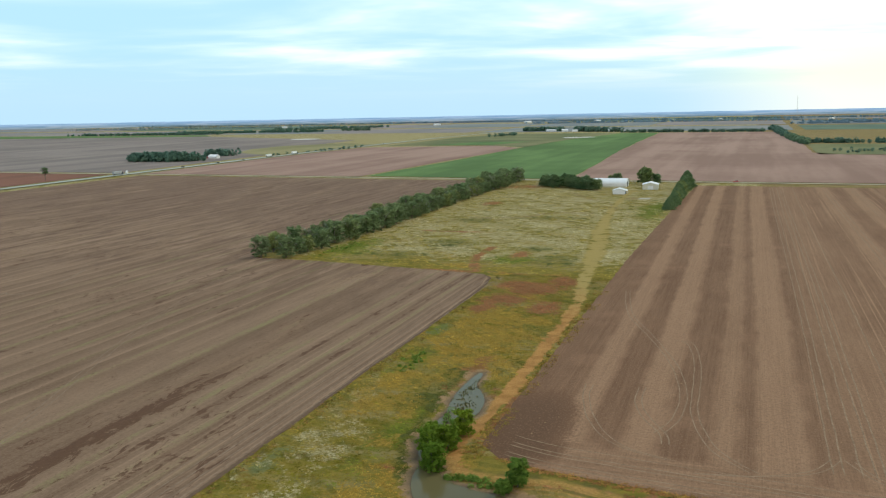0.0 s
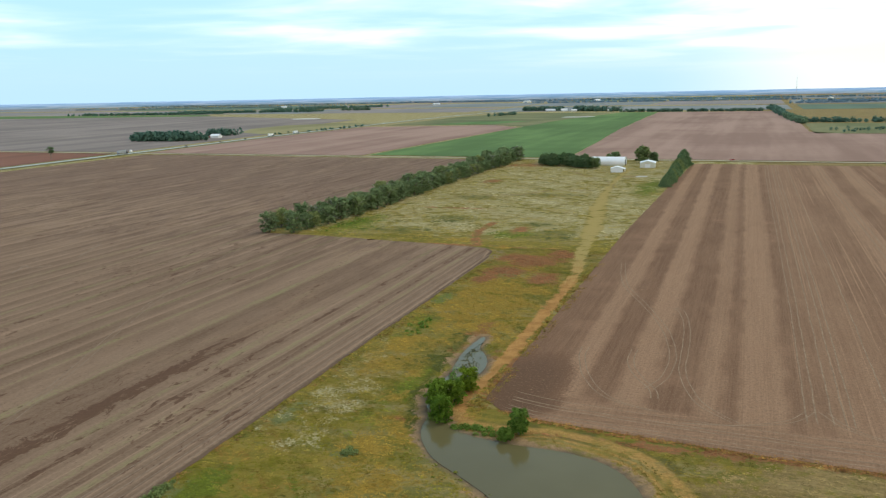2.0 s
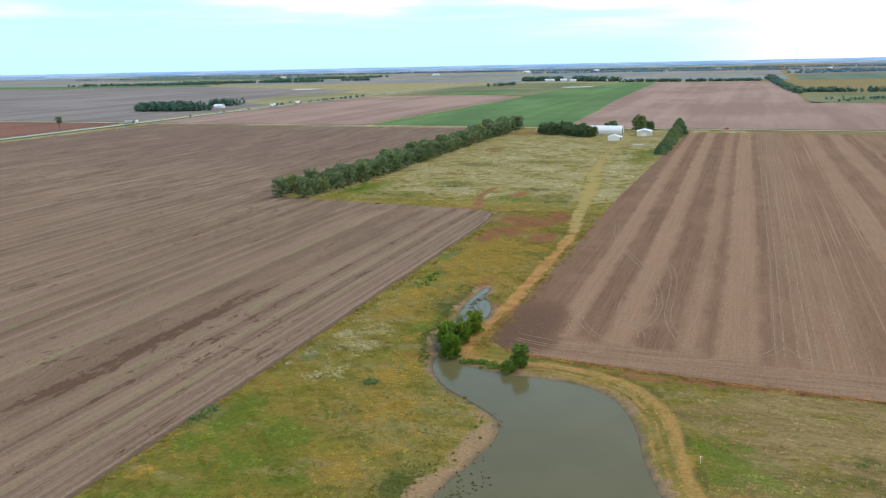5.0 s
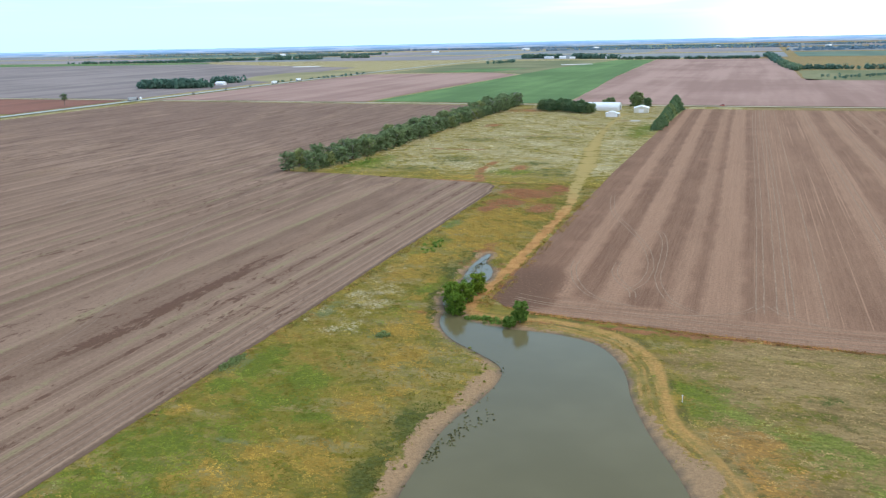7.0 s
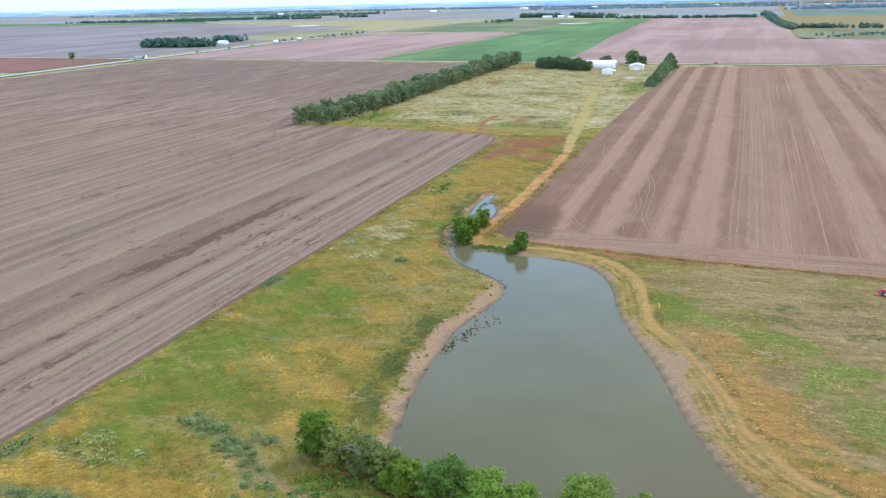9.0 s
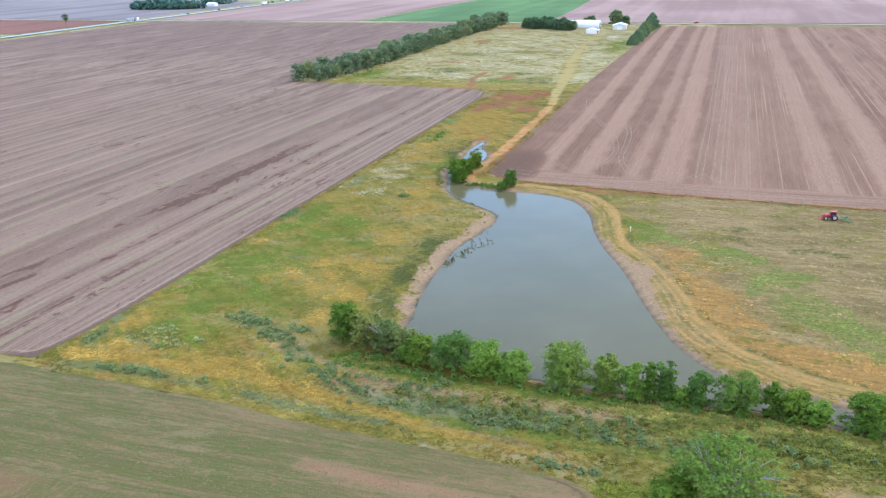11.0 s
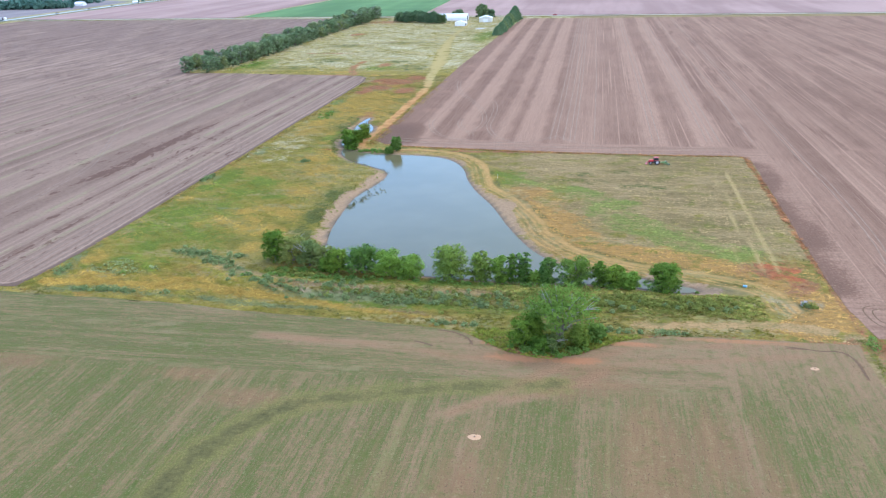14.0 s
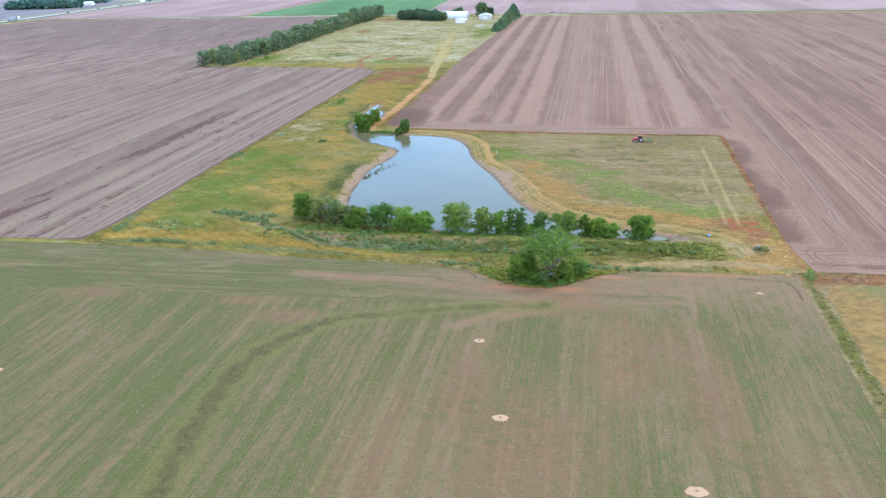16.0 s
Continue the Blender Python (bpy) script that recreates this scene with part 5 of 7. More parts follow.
def tree_meshes(name, seed, tall, wide, count, size, mat, stems=1, low=0.25, lobes_n=12, twigs=0, dry=0.0, fill=1.0):
    """Meshes of a broadleaf tree: forked stems and limbs, a crown of separate leafy lobes, and bare pale branches."""
    r = np.random.default_rng(seed)
    wood, lobes = [], []
    tips = []
    for s in range(stems):
        ang = s * 6.283 / stems + r.uniform(0, 1.5)
        lean = np.array([math.cos(ang), math.sin(ang)]) * wide * (0.20 if stems > 1 else 0.04)
        base = np.array([math.cos(ang), math.sin(ang)]) * (0.025 * tall if stems > 1 else 0)
        top = np.array([*(base + lean), tall * r.uniform(0.74, 0.88)])
        mid = np.array([*(base + lean * 0.35), tall * 0.36])
        wood.append(tube_arrays([(base[0], base[1], -0.3), (base[0], base[1], 0.3), mid, top], [0.030 * tall, 0.024 * tall, 0.016 * tall, 0.005 * tall], 7))
        tips.append((base, lean, top))
        q = wide * r.uniform(0.15, 0.21)
        lobes.append((*top[:2], tall - q * 0.85, q, q, q * 0.9))
    for f in np.linspace(max(low, 0.12), 0.78, 5):
        q = wide * 0.30 * math.sin(math.pi * min(0.30 + 0.55 * f, 1.0)) * fill
        off = r.normal(size=2) * wide * 0.07
        lobes.append((off[0], off[1], max(tall * f, q * 0.7), q, q, max(q * 0.75, tall * 0.09)))
    spin = r.uniform(0, 6.28)
    for k in range(lobes_n):
        h = low + (0.90 - low) * ((k + 0.5) / lobes_n) + r.uniform(-0.04, 0.04)
        ang = spin + k * 2.4 + r.uniform(-0.5, 0.5)
        girth = math.sin(math.pi * min(max(0.30 + 0.62 * (h - low) / (1.02 - low), 0.0), 1.0)) ** 0.6
        q = wide * r.uniform(0.11, 0.19) * (0.75 + 0.25 * girth)
        reach = max(0.0, wide * 0.5 * girth - q * 0.75) * r.uniform(0.7, 1.1)
        end = np.array([math.cos(ang) * reach, math.sin(ang) * reach, max(tall * h, q * 0.5)])
        base, lean, top = tips[k % stems]
        z0 = tall * max(0.12, h - r.uniform(0.18, 0.3))
        start = np.array([*(base + lean * min(z0 / top[2], 1) ** 1.4), z0])
        wood.append(tube_arrays([start, (start + end) / 2 + np.array([0, 0, 0.03 * tall]), end], [0.011 * tall, 0.007 * tall, 0.003 * tall], 5))
        lobes.append((*end, q, q * r.uniform(0.8, 1.2), q * r.uniform(0.6, 0.9)))
    trunk = mesh_of(name + "_trunk", *join_arrays(wood), bark, smooth=True)
    pts, ways, tone = crown_points(lobes, count, r)
    ok = pts[:, 2] > 0.05
    pts, ways, tone = pts[ok], ways[ok], tone[ok]
    cv, cf = leaves(pts, size, r, facing=ways)
    # height term puts light from above into the tint: paler top, darker foot
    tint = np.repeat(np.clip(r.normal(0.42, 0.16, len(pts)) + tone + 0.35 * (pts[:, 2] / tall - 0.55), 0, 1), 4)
    dried = np.repeat(np.clip(waver(pts[:, 0] * 1.1, pts[:, 1] + pts[:, 2], 1.6, seed) * 0.5 + 0.3, 0, 1) * dry, 4)
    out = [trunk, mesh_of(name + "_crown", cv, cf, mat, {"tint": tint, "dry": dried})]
    if twigs:
        dead = []
        for k in range(twigs):
            ang, z0 = r.uniform(0, 6.28), tall * r.uniform(0.3, 0.65)
            reach = wide * r.uniform(0.22, 0.52)
            tip = np.array([math.cos(ang) * reach, math.sin(ang) * reach, tall * r.uniform(0.62, 1.04)])
            root = np.array([math.cos(ang) * reach * 0.15, math.sin(ang) * reach * 0.15, z0])
            bend = (root + tip) / 2 + np.array([0, 0, 0.06 * tall]) + r.normal(size=3) * 0.02 * tall
            dead.append(tube_arrays([root, bend, tip], [0.012 * tall, 0.008 * tall, 0.002 * tall], 4))
            for j in range(3):
                end = bend + (tip - bend) * r.uniform(0.2, 0.9) + r.normal(size=3) * np.array([0.07, 0.07, 0.05]) * tall
                dead.append(tube_arrays([bend + (tip - bend) * 0.2 * j, end], [0.005 * tall, 0.0015 * tall], 4))
        out.append(mesh_of(name + "_twigs", *join_arrays(dead), pale_bark))
    return out


def cedar_meshes(seed, tall, wide, count, size):
    r = np.random.default_rng(seed)
    trunk = mesh_of("cedar_trunk", *tube_arrays([(0, 0, -0.2), (0, 0, tall * 0.5), (0, 0, tall * 0.97)], [0.03 * tall, 0.02 * tall, 0.004 * tall], 6), bark)
    h = r.random(count) ** 1.25
    rad = wide * 0.5 * (1 - h) ** 0.55 * (0.75 + 0.35 * r.random(count)) + 0.08
    ang = r.random(count) * 6.283
    bulge = 1 + 0.16 * np.sin(ang * 3 + h * 20 + seed)
    pts = np.column_stack([np.cos(ang) * rad * bulge, np.sin(ang) * rad * bulge, 0.04 * tall + h * tall * 0.97])
    cv, cf = leaves(pts, size, r, 0.1, 1.4, np.column_stack([np.cos(ang), np.sin(ang), np.full(count, 0.5)]))
    return trunk, mesh_of("cedar_crown", cv, cf, leaf_cedar, {"tint": np.repeat(np.clip(r.normal(0.45, 0.25, count), 0, 1), 4), "dry": np.zeros(4 * count)})


def plant(name, meshes, x, y, scale, turn, label, category="tree", group="", sink=0.0, flatten=1.0):
    """A tree: an empty at its foot with trunk and crown."""
    root = new(name)
    z = float(height(np.array([x]), np.array([y]))[0])
    root.matrix_world = pose(x, y, z - sink, 0, 0, turn) @ Matrix.Diagonal((scale, scale, scale * flatten, 1))
    for part_name, me in zip(("trunk", "crown", "bare_branches"), meshes):
        ob = new(part_name, me)
        ob.parent = root
    return tagged(root, label, category, group)


GREEN_LABEL, SLIM_LABEL, GREY_LABEL = "bushy bright green willow on the pond dam", "slim upright green cottonwood on the pond dam", "thin grey-green tree with bare twigs on the pond dam"
# x, y, height, width, leaves, stems, bare twigs
DAM_TREES = [(-42.0, 27.8, 7.8, 6.6, leaf_deep, 3, 0), (-37.4, 26.8, 6.8, 6.8, leaf_grey, 3, 7), (-32.8, 25.6, 6.2, 6.0, leaf_grey, 3, 8), (-29.2, 25.2, 5.4, 5.4, leaf_grey, 2, 6), (-27.6, 22.6, 3.6, 4.2, leaf_deep, 2, 0), (-24.6, 22.2, 5.6, 5.6, leaf_deep, 3, 0), (-18.6, 22.0, 6.8, 7.6, leaf_mid, 3, 0), (-12.2, 21.4, 6.2, 7.2, leaf_bright, 3, 0), (-7.0, 20.6, 5.2, 6.4, leaf_bright, 3, 0),
             (2.4, 21.0, 8.0, 8.4, leaf_mid, 3, 2), (9.6, 20.2, 7.2, 5.6, leaf_mid, 2, 3), (13.8, 19.8, 6.4, 4.2, leaf_bright, 2, 0), (16.6, 19.6, 7.2, 3.0, leaf_deep, 1, 0), (19.2, 20.4, 7.2, 3.8, leaf_mid, 2, 2), (21.9, 20.0, 3.0, 3.6, leaf_bright, 2, 0), (24.7, 19.8, 6.6, 4.0, leaf_mid, 1, 2), (30.6, 20.6, 6.4, 7.6, leaf_airy, 3, 8), (36.2, 19.8, 6.2, 3.6, leaf_deep, 1, 0), (39.4, 19.4, 5.2, 5.0, leaf_deep, 2, 0), (42.4, 18.8, 4.2, 4.6, leaf_bright, 3, 0), (50.2, 19.0, 6.4, 7.6, leaf_deep, 3, 0)]
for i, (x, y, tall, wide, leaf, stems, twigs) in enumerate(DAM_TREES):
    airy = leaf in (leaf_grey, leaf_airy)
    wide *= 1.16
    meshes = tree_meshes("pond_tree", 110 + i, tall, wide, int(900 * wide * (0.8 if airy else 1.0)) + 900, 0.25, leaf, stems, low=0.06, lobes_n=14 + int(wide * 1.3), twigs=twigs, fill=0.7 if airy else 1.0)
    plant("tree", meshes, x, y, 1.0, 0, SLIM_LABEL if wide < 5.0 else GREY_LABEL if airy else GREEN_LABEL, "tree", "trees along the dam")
for i, (x, y, tall, wide) in enumerate(((-57.5, 153, 6.0, 6.0), (-60.8, 160, 6.4, 6.4), (-58.0, 164, 5.2, 5.4), (-57.0, 171.5, 5.8, 5.4), (-62.8, 167, 4.4, 4.8), (-39.3, 149.6, 5.4, 4.8), (-41.4, 146.8, 2.6, 3.4))):
    plant("tree", tree_meshes("head_tree", 140 + i, tall, wide, 5200, 0.27, leaf_deep if i < 5 else leaf_mid, 3, low=0.05, lobes_n=20), x, y, 1.0, 0, "rounded green willow at the head of the pond", "tree", "trees at the pond head")
big = tree_meshes("gully_tree", 31, 10.6, 15.0, 5200, 0.32, leaf_airy, 3, low=0.50, lobes_n=26, twigs=14, fill=0.55)
plant("tree", big, 29.0, -9.6, 1.0, 40, "large spreading cottonwood with pale bare branches in a gully", sink=0.3)
for i, (x, y, tall, wide, leaf, twigs) in enumerate(((22.0, -11.6, 5.4, 7.0, leaf_deep, 0), (25.0, -13.6, 3.0, 4.4, leaf_deep, 0), (27.6, -12.8, 3.2, 5.2, leaf_grey, 14), (32.6, -11.0, 4.2, 4.6, leaf_mid, 2), (35.6, -8.4, 3.0, 4.6, leaf_mid, 0), (23.2, -8.2, 5.0, 5.6, leaf_deep, 0))):
    plant("bush", tree_meshes("gully_bush", 160 + i, tall, wide, 4600 if twigs < 9 else 1800, 0.27, leaf, 3, low=0.04, lobes_n=18, twigs=twigs), x, y, 1.0, 0, "low grey bush full of bare twigs in a gully" if twigs > 9 else "low dense green bush below the gully cottonwood", "bush", "bushes in the gully")

# windbreak of mixed hedge trees
hedge_kinds = [tree_meshes("windbreak_tree", 40 + s, 9.0, 8.8, 3600, 0.42, leaf_dark, 3 if s % 2 else 2, low=0.04, lobes_n=26, twigs=9 if s in (1, 3) else 3, dry=0.9 if s in (1, 3) else 0.25) for s in range(5)]
r = random.Random(21)
for i in range(46):
    y = 366 + i * 9.4
    for row in (0, 1):
        x = -206 - row * 11 + r.uniform(-2.5, 2.5) - (1 - min(i / 6, 1)) * (3 + 5 * row)
        k = r.choice((0, 1, 2, 3, 4, 0, 2, 4))
        tall = r.uniform(8.0, 13.0) * (1.12 if i > 36 else 1)
        plant("tree", hedge_kinds[k], x, y + r.uniform(-3, 3), tall / 9.0, r.uniform(0, 360), "dull green windbreak tree with some bare grey twigs", "tree", "windbreak trees")

cedars = [cedar_meshes(60 + s, 9.0, 9.4, 2200, 0.70) for s in range(3)]
for i in range(13):
    plant("cedar", cedars[i % 3], -51.5 + r.uniform(-1, 1), 592 + i * 13.2, r.uniform(0.80, 1.12) * (1.45 if i == 12 else 1.1 if i > 8 else 1), r.uniform(0, 360), "dark green cone-shaped cedar in a field-edge row", "tree", "cedar row")
yard_tree = tree_meshes("yard_tree", 71, 12.0, 13.0, 5200, 0.70, leaf_cedar, 2, low=0.05, lobes_n=26)
for i in range(18):
    t = i / 17
    plant("tree", yard_tree, -173 + 51 * t + r.uniform(-3, 3), 750 - 34 * t + r.uniform(-7, 7), r.uniform(0.72, 1.0), r.uniform(0, 360), "dark rounded tree in a farmyard shelter clump", "tree", "farmyard shelter trees")
for x, y, s in ((-88, 776, 1.2), (-79, 781, 0.75), (-112, 776, 0.8), (-118, 781, 0.6)):
    plant("tree", yard_tree, x, y, s, 37 * s * 10, "dense dark green farmyard shade tree", "tree", "farmyard trees")

# far woods: crowns too many to count
def far_wood(name, x0, y0, x1, y1, deep, tall, n, seed, label, mat=leaf_far):
    r2 = np.random.default_rng(seed)
    n = int(n * 2.6)
    t = np.sort(r2.random(n))
    cx = x0 + (x1 - x0) * t + r2.normal(size=n) * deep * 0.3
    cy = y0 + (y1 - y0) * t + r2.normal(size=n) * deep * 0.3
    th = tall * r2.uniform(0.45, 1.0, n)
    pts, tint, ways = [], [], []
    for a, b, h in zip(cx, cy, th):
        k = 34
        d = r2.normal(size=(k, 3))
        d /= np.linalg.norm(d, axis=1)[:, None]
        pts.append(np.array([a, b, h * 0.52]) + d * np.array([h * 0.5, h * 0.5, h * 0.48]) * r2.uniform(0.6, 1.05, (k, 1)))
        tint.append(np.clip(r2.normal(0.45, 0.15) + r2.normal(size=k) * 0.2, 0, 1))
        ways.append(d)
    pts = np.concatenate(pts)
    v, f = leaves(pts, tall * 0.30, r2, 0.2, 1.2, np.concatenate(ways))
    me = mesh_of(name, v, f, mat, {"tint": np.repeat(np.concatenate(tint), 4)})
    return tagged(new(name, me), label, "woods", kind="stuff")


far_wood("woods", -840, 1045, -748, 1052, 28, 15, 56, 1, "dense dark green wood beside a highway farmhouse")
far_wood("woods", -806, 1182, -770, 1178, 22, 12, 18, 2, "small dark grove behind a farmhouse")
far_wood("woods", -1980, 2190, -1500, 2240, 40, 9, 80, 3, "long dark wood belt across far fields")
far_wood("woods", -1700, 2330, -1250, 2400, 60, 10, 100, 4, "long dark wood belt across far fields")
far_wood("woods", -1500, 2600, -1240, 2900, 60, 10, 70, 5, "dark wood belt across far fields")
far_wood("woods", -1200, 2480, -1120, 2500, 20, 13, 10, 6, "small dark grove in a far field")
far_wood("woods", -570, 2265, -470, 2262, 20, 14, 22, 7, "dark trees around a far farmstead")
far_wood("woods", -440, 2230, -310, 2170, 26, 15, 22, 8, "dark trees around a far farmstead")
far_wood("hedgerow", -292, 2120, 22, 2105, 8, 9, 70, 9, "thin dark hedgerow along a field end")
far_wood("hedgerow", 44, 2320, 62, 1733, 14, 11, 60, 10, "tall dark tree belt along a field edge")
far_wood("hedgerow", 62, 1733, 78, 1490, 12, 11, 34, 11, "tall dark tree belt along a field edge")
far_wood("hedgerow", 82, 1548, 330, 1530, 14, 10, 48, 12, "dark hedgerow behind scrub pasture")
far_wood("scrub_bushes", 120, 1290, 330, 1400, 60, 5, 40, 13, "scattered green bushes in scrub pasture")
far_wood("roadside_bushes", -700, 1190, -668, 1480, 18, 5, 12, 14, "small dark bushes beside the highway")
far_wood("roadside_bushes", -560, 1890, -520, 1990, 12, 9, 6, 15, "small dark trees in far pasture")
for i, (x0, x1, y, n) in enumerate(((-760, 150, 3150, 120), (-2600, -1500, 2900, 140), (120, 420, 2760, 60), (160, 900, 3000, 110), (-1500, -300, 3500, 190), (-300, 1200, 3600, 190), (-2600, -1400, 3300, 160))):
    far_wood("woods", x0, y, x1, y + 120, 70, 9, n, 20 + i, "hazy distant woodland belt", leaf_hazed)

# distance: glowing backdrop of low woodland ridges with blue haze painted in
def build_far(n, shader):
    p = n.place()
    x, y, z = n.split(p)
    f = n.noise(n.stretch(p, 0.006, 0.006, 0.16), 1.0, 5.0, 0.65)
    # painted haze: dark blue-green at the foot, paler blue at the top
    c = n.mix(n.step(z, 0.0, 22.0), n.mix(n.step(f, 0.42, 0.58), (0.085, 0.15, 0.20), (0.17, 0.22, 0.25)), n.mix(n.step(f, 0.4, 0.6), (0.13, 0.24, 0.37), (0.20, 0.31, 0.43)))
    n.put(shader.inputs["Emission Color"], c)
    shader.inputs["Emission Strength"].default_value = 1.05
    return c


ridge_haze = material("glowing_haze_distance", build_far, 1.0, specular=0.0)
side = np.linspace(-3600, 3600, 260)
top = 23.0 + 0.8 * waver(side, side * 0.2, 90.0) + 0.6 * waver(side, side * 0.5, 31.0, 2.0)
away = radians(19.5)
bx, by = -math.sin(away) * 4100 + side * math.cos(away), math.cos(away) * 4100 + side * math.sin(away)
ridge = mesh_of("backdrop", np.concatenate([np.column_stack([bx, by, np.full(bx.shape, -2.0)]), np.column_stack([bx, by, top])]), np.stack([np.arange(259), np.arange(259) + 1, np.arange(259) + 261, np.arange(259) + 260], -1), ridge_haze)
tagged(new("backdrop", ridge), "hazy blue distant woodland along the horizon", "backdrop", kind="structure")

# ---- farm buildings ----


def part(name, bm, mat, parent, label=""):
    """Links a bmesh as one mesh object under a thing or part."""
    me = bpy.data.meshes.new(name)
    bm.normal_update()
    bm.to_mesh(me)
    bm.free()
    me.materials.append(mat)
    ob = new(name, me)
    ob.parent = parent
    return tagged(ob, label)


def box(bm, x0, y0, z0, x1, y1, z1, bevel=0.0):
    made = bmesh.ops.create_cube(bm, size=1.0, matrix=pose((x0 + x1) / 2, (y0 + y1) / 2, (z0 + z1) / 2) @ Matrix.Diagonal((x1 - x0, y1 - y0, z1 - z0, 1)))
    if bevel:
        edges = {e for v in made["verts"] for e in v.link_edges}
        bmesh.ops.bevel(bm, geom=list(edges), offset=bevel, segments=2, affect="EDGES", profile=0.5)
    return bm


def boxed(*args, bevel=0.0):
    return box(bmesh.new(), *args, bevel=bevel)


def prism(profile, x0, x1, axis="x"):
    """An outline of (across, up) drawn out along x or y."""
    bm = bmesh.new()
    ends = []
    for s in (x0, x1):
        ends.append([bm.verts.new((s, a, b) if axis == "x" else (a, s, b)) for a, b in profile])
    n = len(profile)
    for i in range(n):
        bm.faces.new((ends[0][i], ends[0][(i + 1) % n], ends[1][(i + 1) % n], ends[1][i]))
    bm.faces.new(ends[0][::-1])
    bm.faces.new(ends[1])
    bmesh.ops.recalc_face_normals(bm, faces=bm.faces)
    return bm


def thing(name, x, y, z, turn, label, category, group=""):
    root = new(name)
    root.matrix_world = pose(x, y, z, 0, 0, turn)
    return tagged(root, label, category, group)


def arch(half, wall, rise, n=12, out=0.0):
    return [((half + out) * math.cos(math.pi * k / n), wall + (rise + out) * math.sin(math.pi * k / n)) for k in range(n + 1)]


barn = thing("barn", -114, 752, 0, 0, "long white metal barn with a rounded roof", "barn")
half, wall_h = 8.0, 2.6
part("wall", prism([(half, 0)] + arch(half, wall_h, 4.0) + [(-half, 0)], -14, 14), white_board, barn)
shell = arch(half, wall_h, 4.0, 12, 0.35)
inner = arch(half, wall_h, 4.0, 12, 0.15)[::-1]
part("roof", prism(shell + inner, -14.5, 14.4), white_metal, barn, "white ribbed metal roof")
# flat dark slab laid on the gable end in place of its shade
part("door", boxed(14.0, -2.6, 0, 14.12, 2.6, 4.4), painted_shade, barn, "dark panel painted as shade on the end wall")
part("skirting", boxed(-13.8, -8.10, 0, 13.8, -8.0, 1.1), cream_board, barn, "pale blue-grey lower cladding")

shed = thing("shed", -97.5, 690, 0, 4, "small white gabled machine shed with an open side", "shed")
part("wall", prism([(-5.2, 0), (4.4, 0), (4.4, 3.0), (-0.4, 4.4), (-5.2, 3.0)], -4.5, 4.5, "y"), white_board, shed)
part("roof", prism([(-5.7, 2.9), (-0.4, 4.45), (6.0, 2.62), (6.0, 2.78), (-0.4, 4.63), (-5.7, 3.06)], -4.9, 4.9, "y"), white_metal, shed, "white metal roof reaching over an open bay")
# dark slab against the wall imitates the shade under the bay roof
part("doorway", boxed(4.4, -3.8, 0, 4.48, 3.8, 2.6), painted_shade, shed, "dark panel painted as shade in the open bay")
for sy in (-4.5, 4.5):
    part("post", boxed(5.7, sy - 0.1, 0, 5.9, sy + 0.1, 2.66), white_board, shed)

garage = thing("garage", -78.5, 732, 0, 4, "cream metal garage with a low gabled roof", "garage")
part("wall", prism([(-6.2, 0), (6.2, 0), (6.2, 4.0), (0, 5.6), (-6.2, 4.0)], -6, 8, "y"), cream_board, garage)
part("roof", prism([(-6.6, 3.95), (0, 5.65), (6.6, 3.95), (6.6, 4.12), (0, 5.85), (-6.6, 4.12)], -6.4, 8.4, "y"), white_metal, garage, "pale metal roof")
part("door", boxed(-2.2, -6.08, 0, 2.2, -6.0, 3.2), white_board, garage, "closed white overhead door")
slab = sheet("concrete_pad", [(-79, 652), (-70, 653), (-71, 661), (-78, 660)], 3.0, 0.08, concrete, "pale concrete pad in the farmyard")
tagged(slab, category="pad")

house = thing("farmhouse", -757, 1118, 0, 0, "small white farmhouse with a red end wall", "house")
part("wall", prism([(-5, 0), (5, 0), (5, 3.2), (0, 5.6), (-5, 3.2)], -7, 7), white_board, house)
part("roof", prism([(-5.6, 3.0), (0, 5.8), (5.6, 3.0), (5.6, 3.25), (0, 6.05), (-5.6, 3.25)], -7.5, 7.5), white_metal, house)
part("lean_to", prism([(-5, 0), (5, 0), (5, 2.4), (-5, 2.9)], -11, -7.02), roof_red, house, "red lean-to shed")

for i, (x, y, w, h) in enumerate(((-495, 2245, 24, 5), (-455, 2222, 16, 6), (-425, 2200, 14, 5), (-330, 2180, 18, 5), (-1650, 2900, 20, 6), (-1100, 3050, 24, 6), (-820, 3300, 26, 7), (-560, 3350, 24, 7), (250, 3300, 22, 6), (-120, 3400, 24, 6), (-691, 842, 2.6, 2.6))):
    b = thing("far_shed", x, y, 0.3, 8 * i, "small white far-off farm shed", "shed", "far farm sheds")
    part("wall", prism([(-w * 0.3, 0), (w * 0.3, 0), (w * 0.3, h * 0.7), (0, h), (-w * 0.3, h * 0.7)], -w / 2, w / 2), white_board, b)
    part("roof", prism([(-w * 0.33, h * 0.68), (0, h * 1.01), (w * 0.33, h * 0.68), (w * 0.33, h * 0.73), (0, h * 1.06), (-w * 0.33, h * 0.73)], -w * 0.52, w * 0.52), white_metal, b)

mast = thing("radio_mast", 168, 4000, 0, 0, "thin tall far-off radio mast", "mast")
steel = paint("galvanised_steel", (0.42, 0.42, 0.44), 0.5, 0.4)
v = [tube_arrays([(math.cos(a) * 1.2, math.sin(a) * 1.2, 0), (math.cos(a) * 0.5, math.sin(a) * 0.5, 84)], [0.32, 0.22], 5) for a in (0, 2.1, 4.2)]
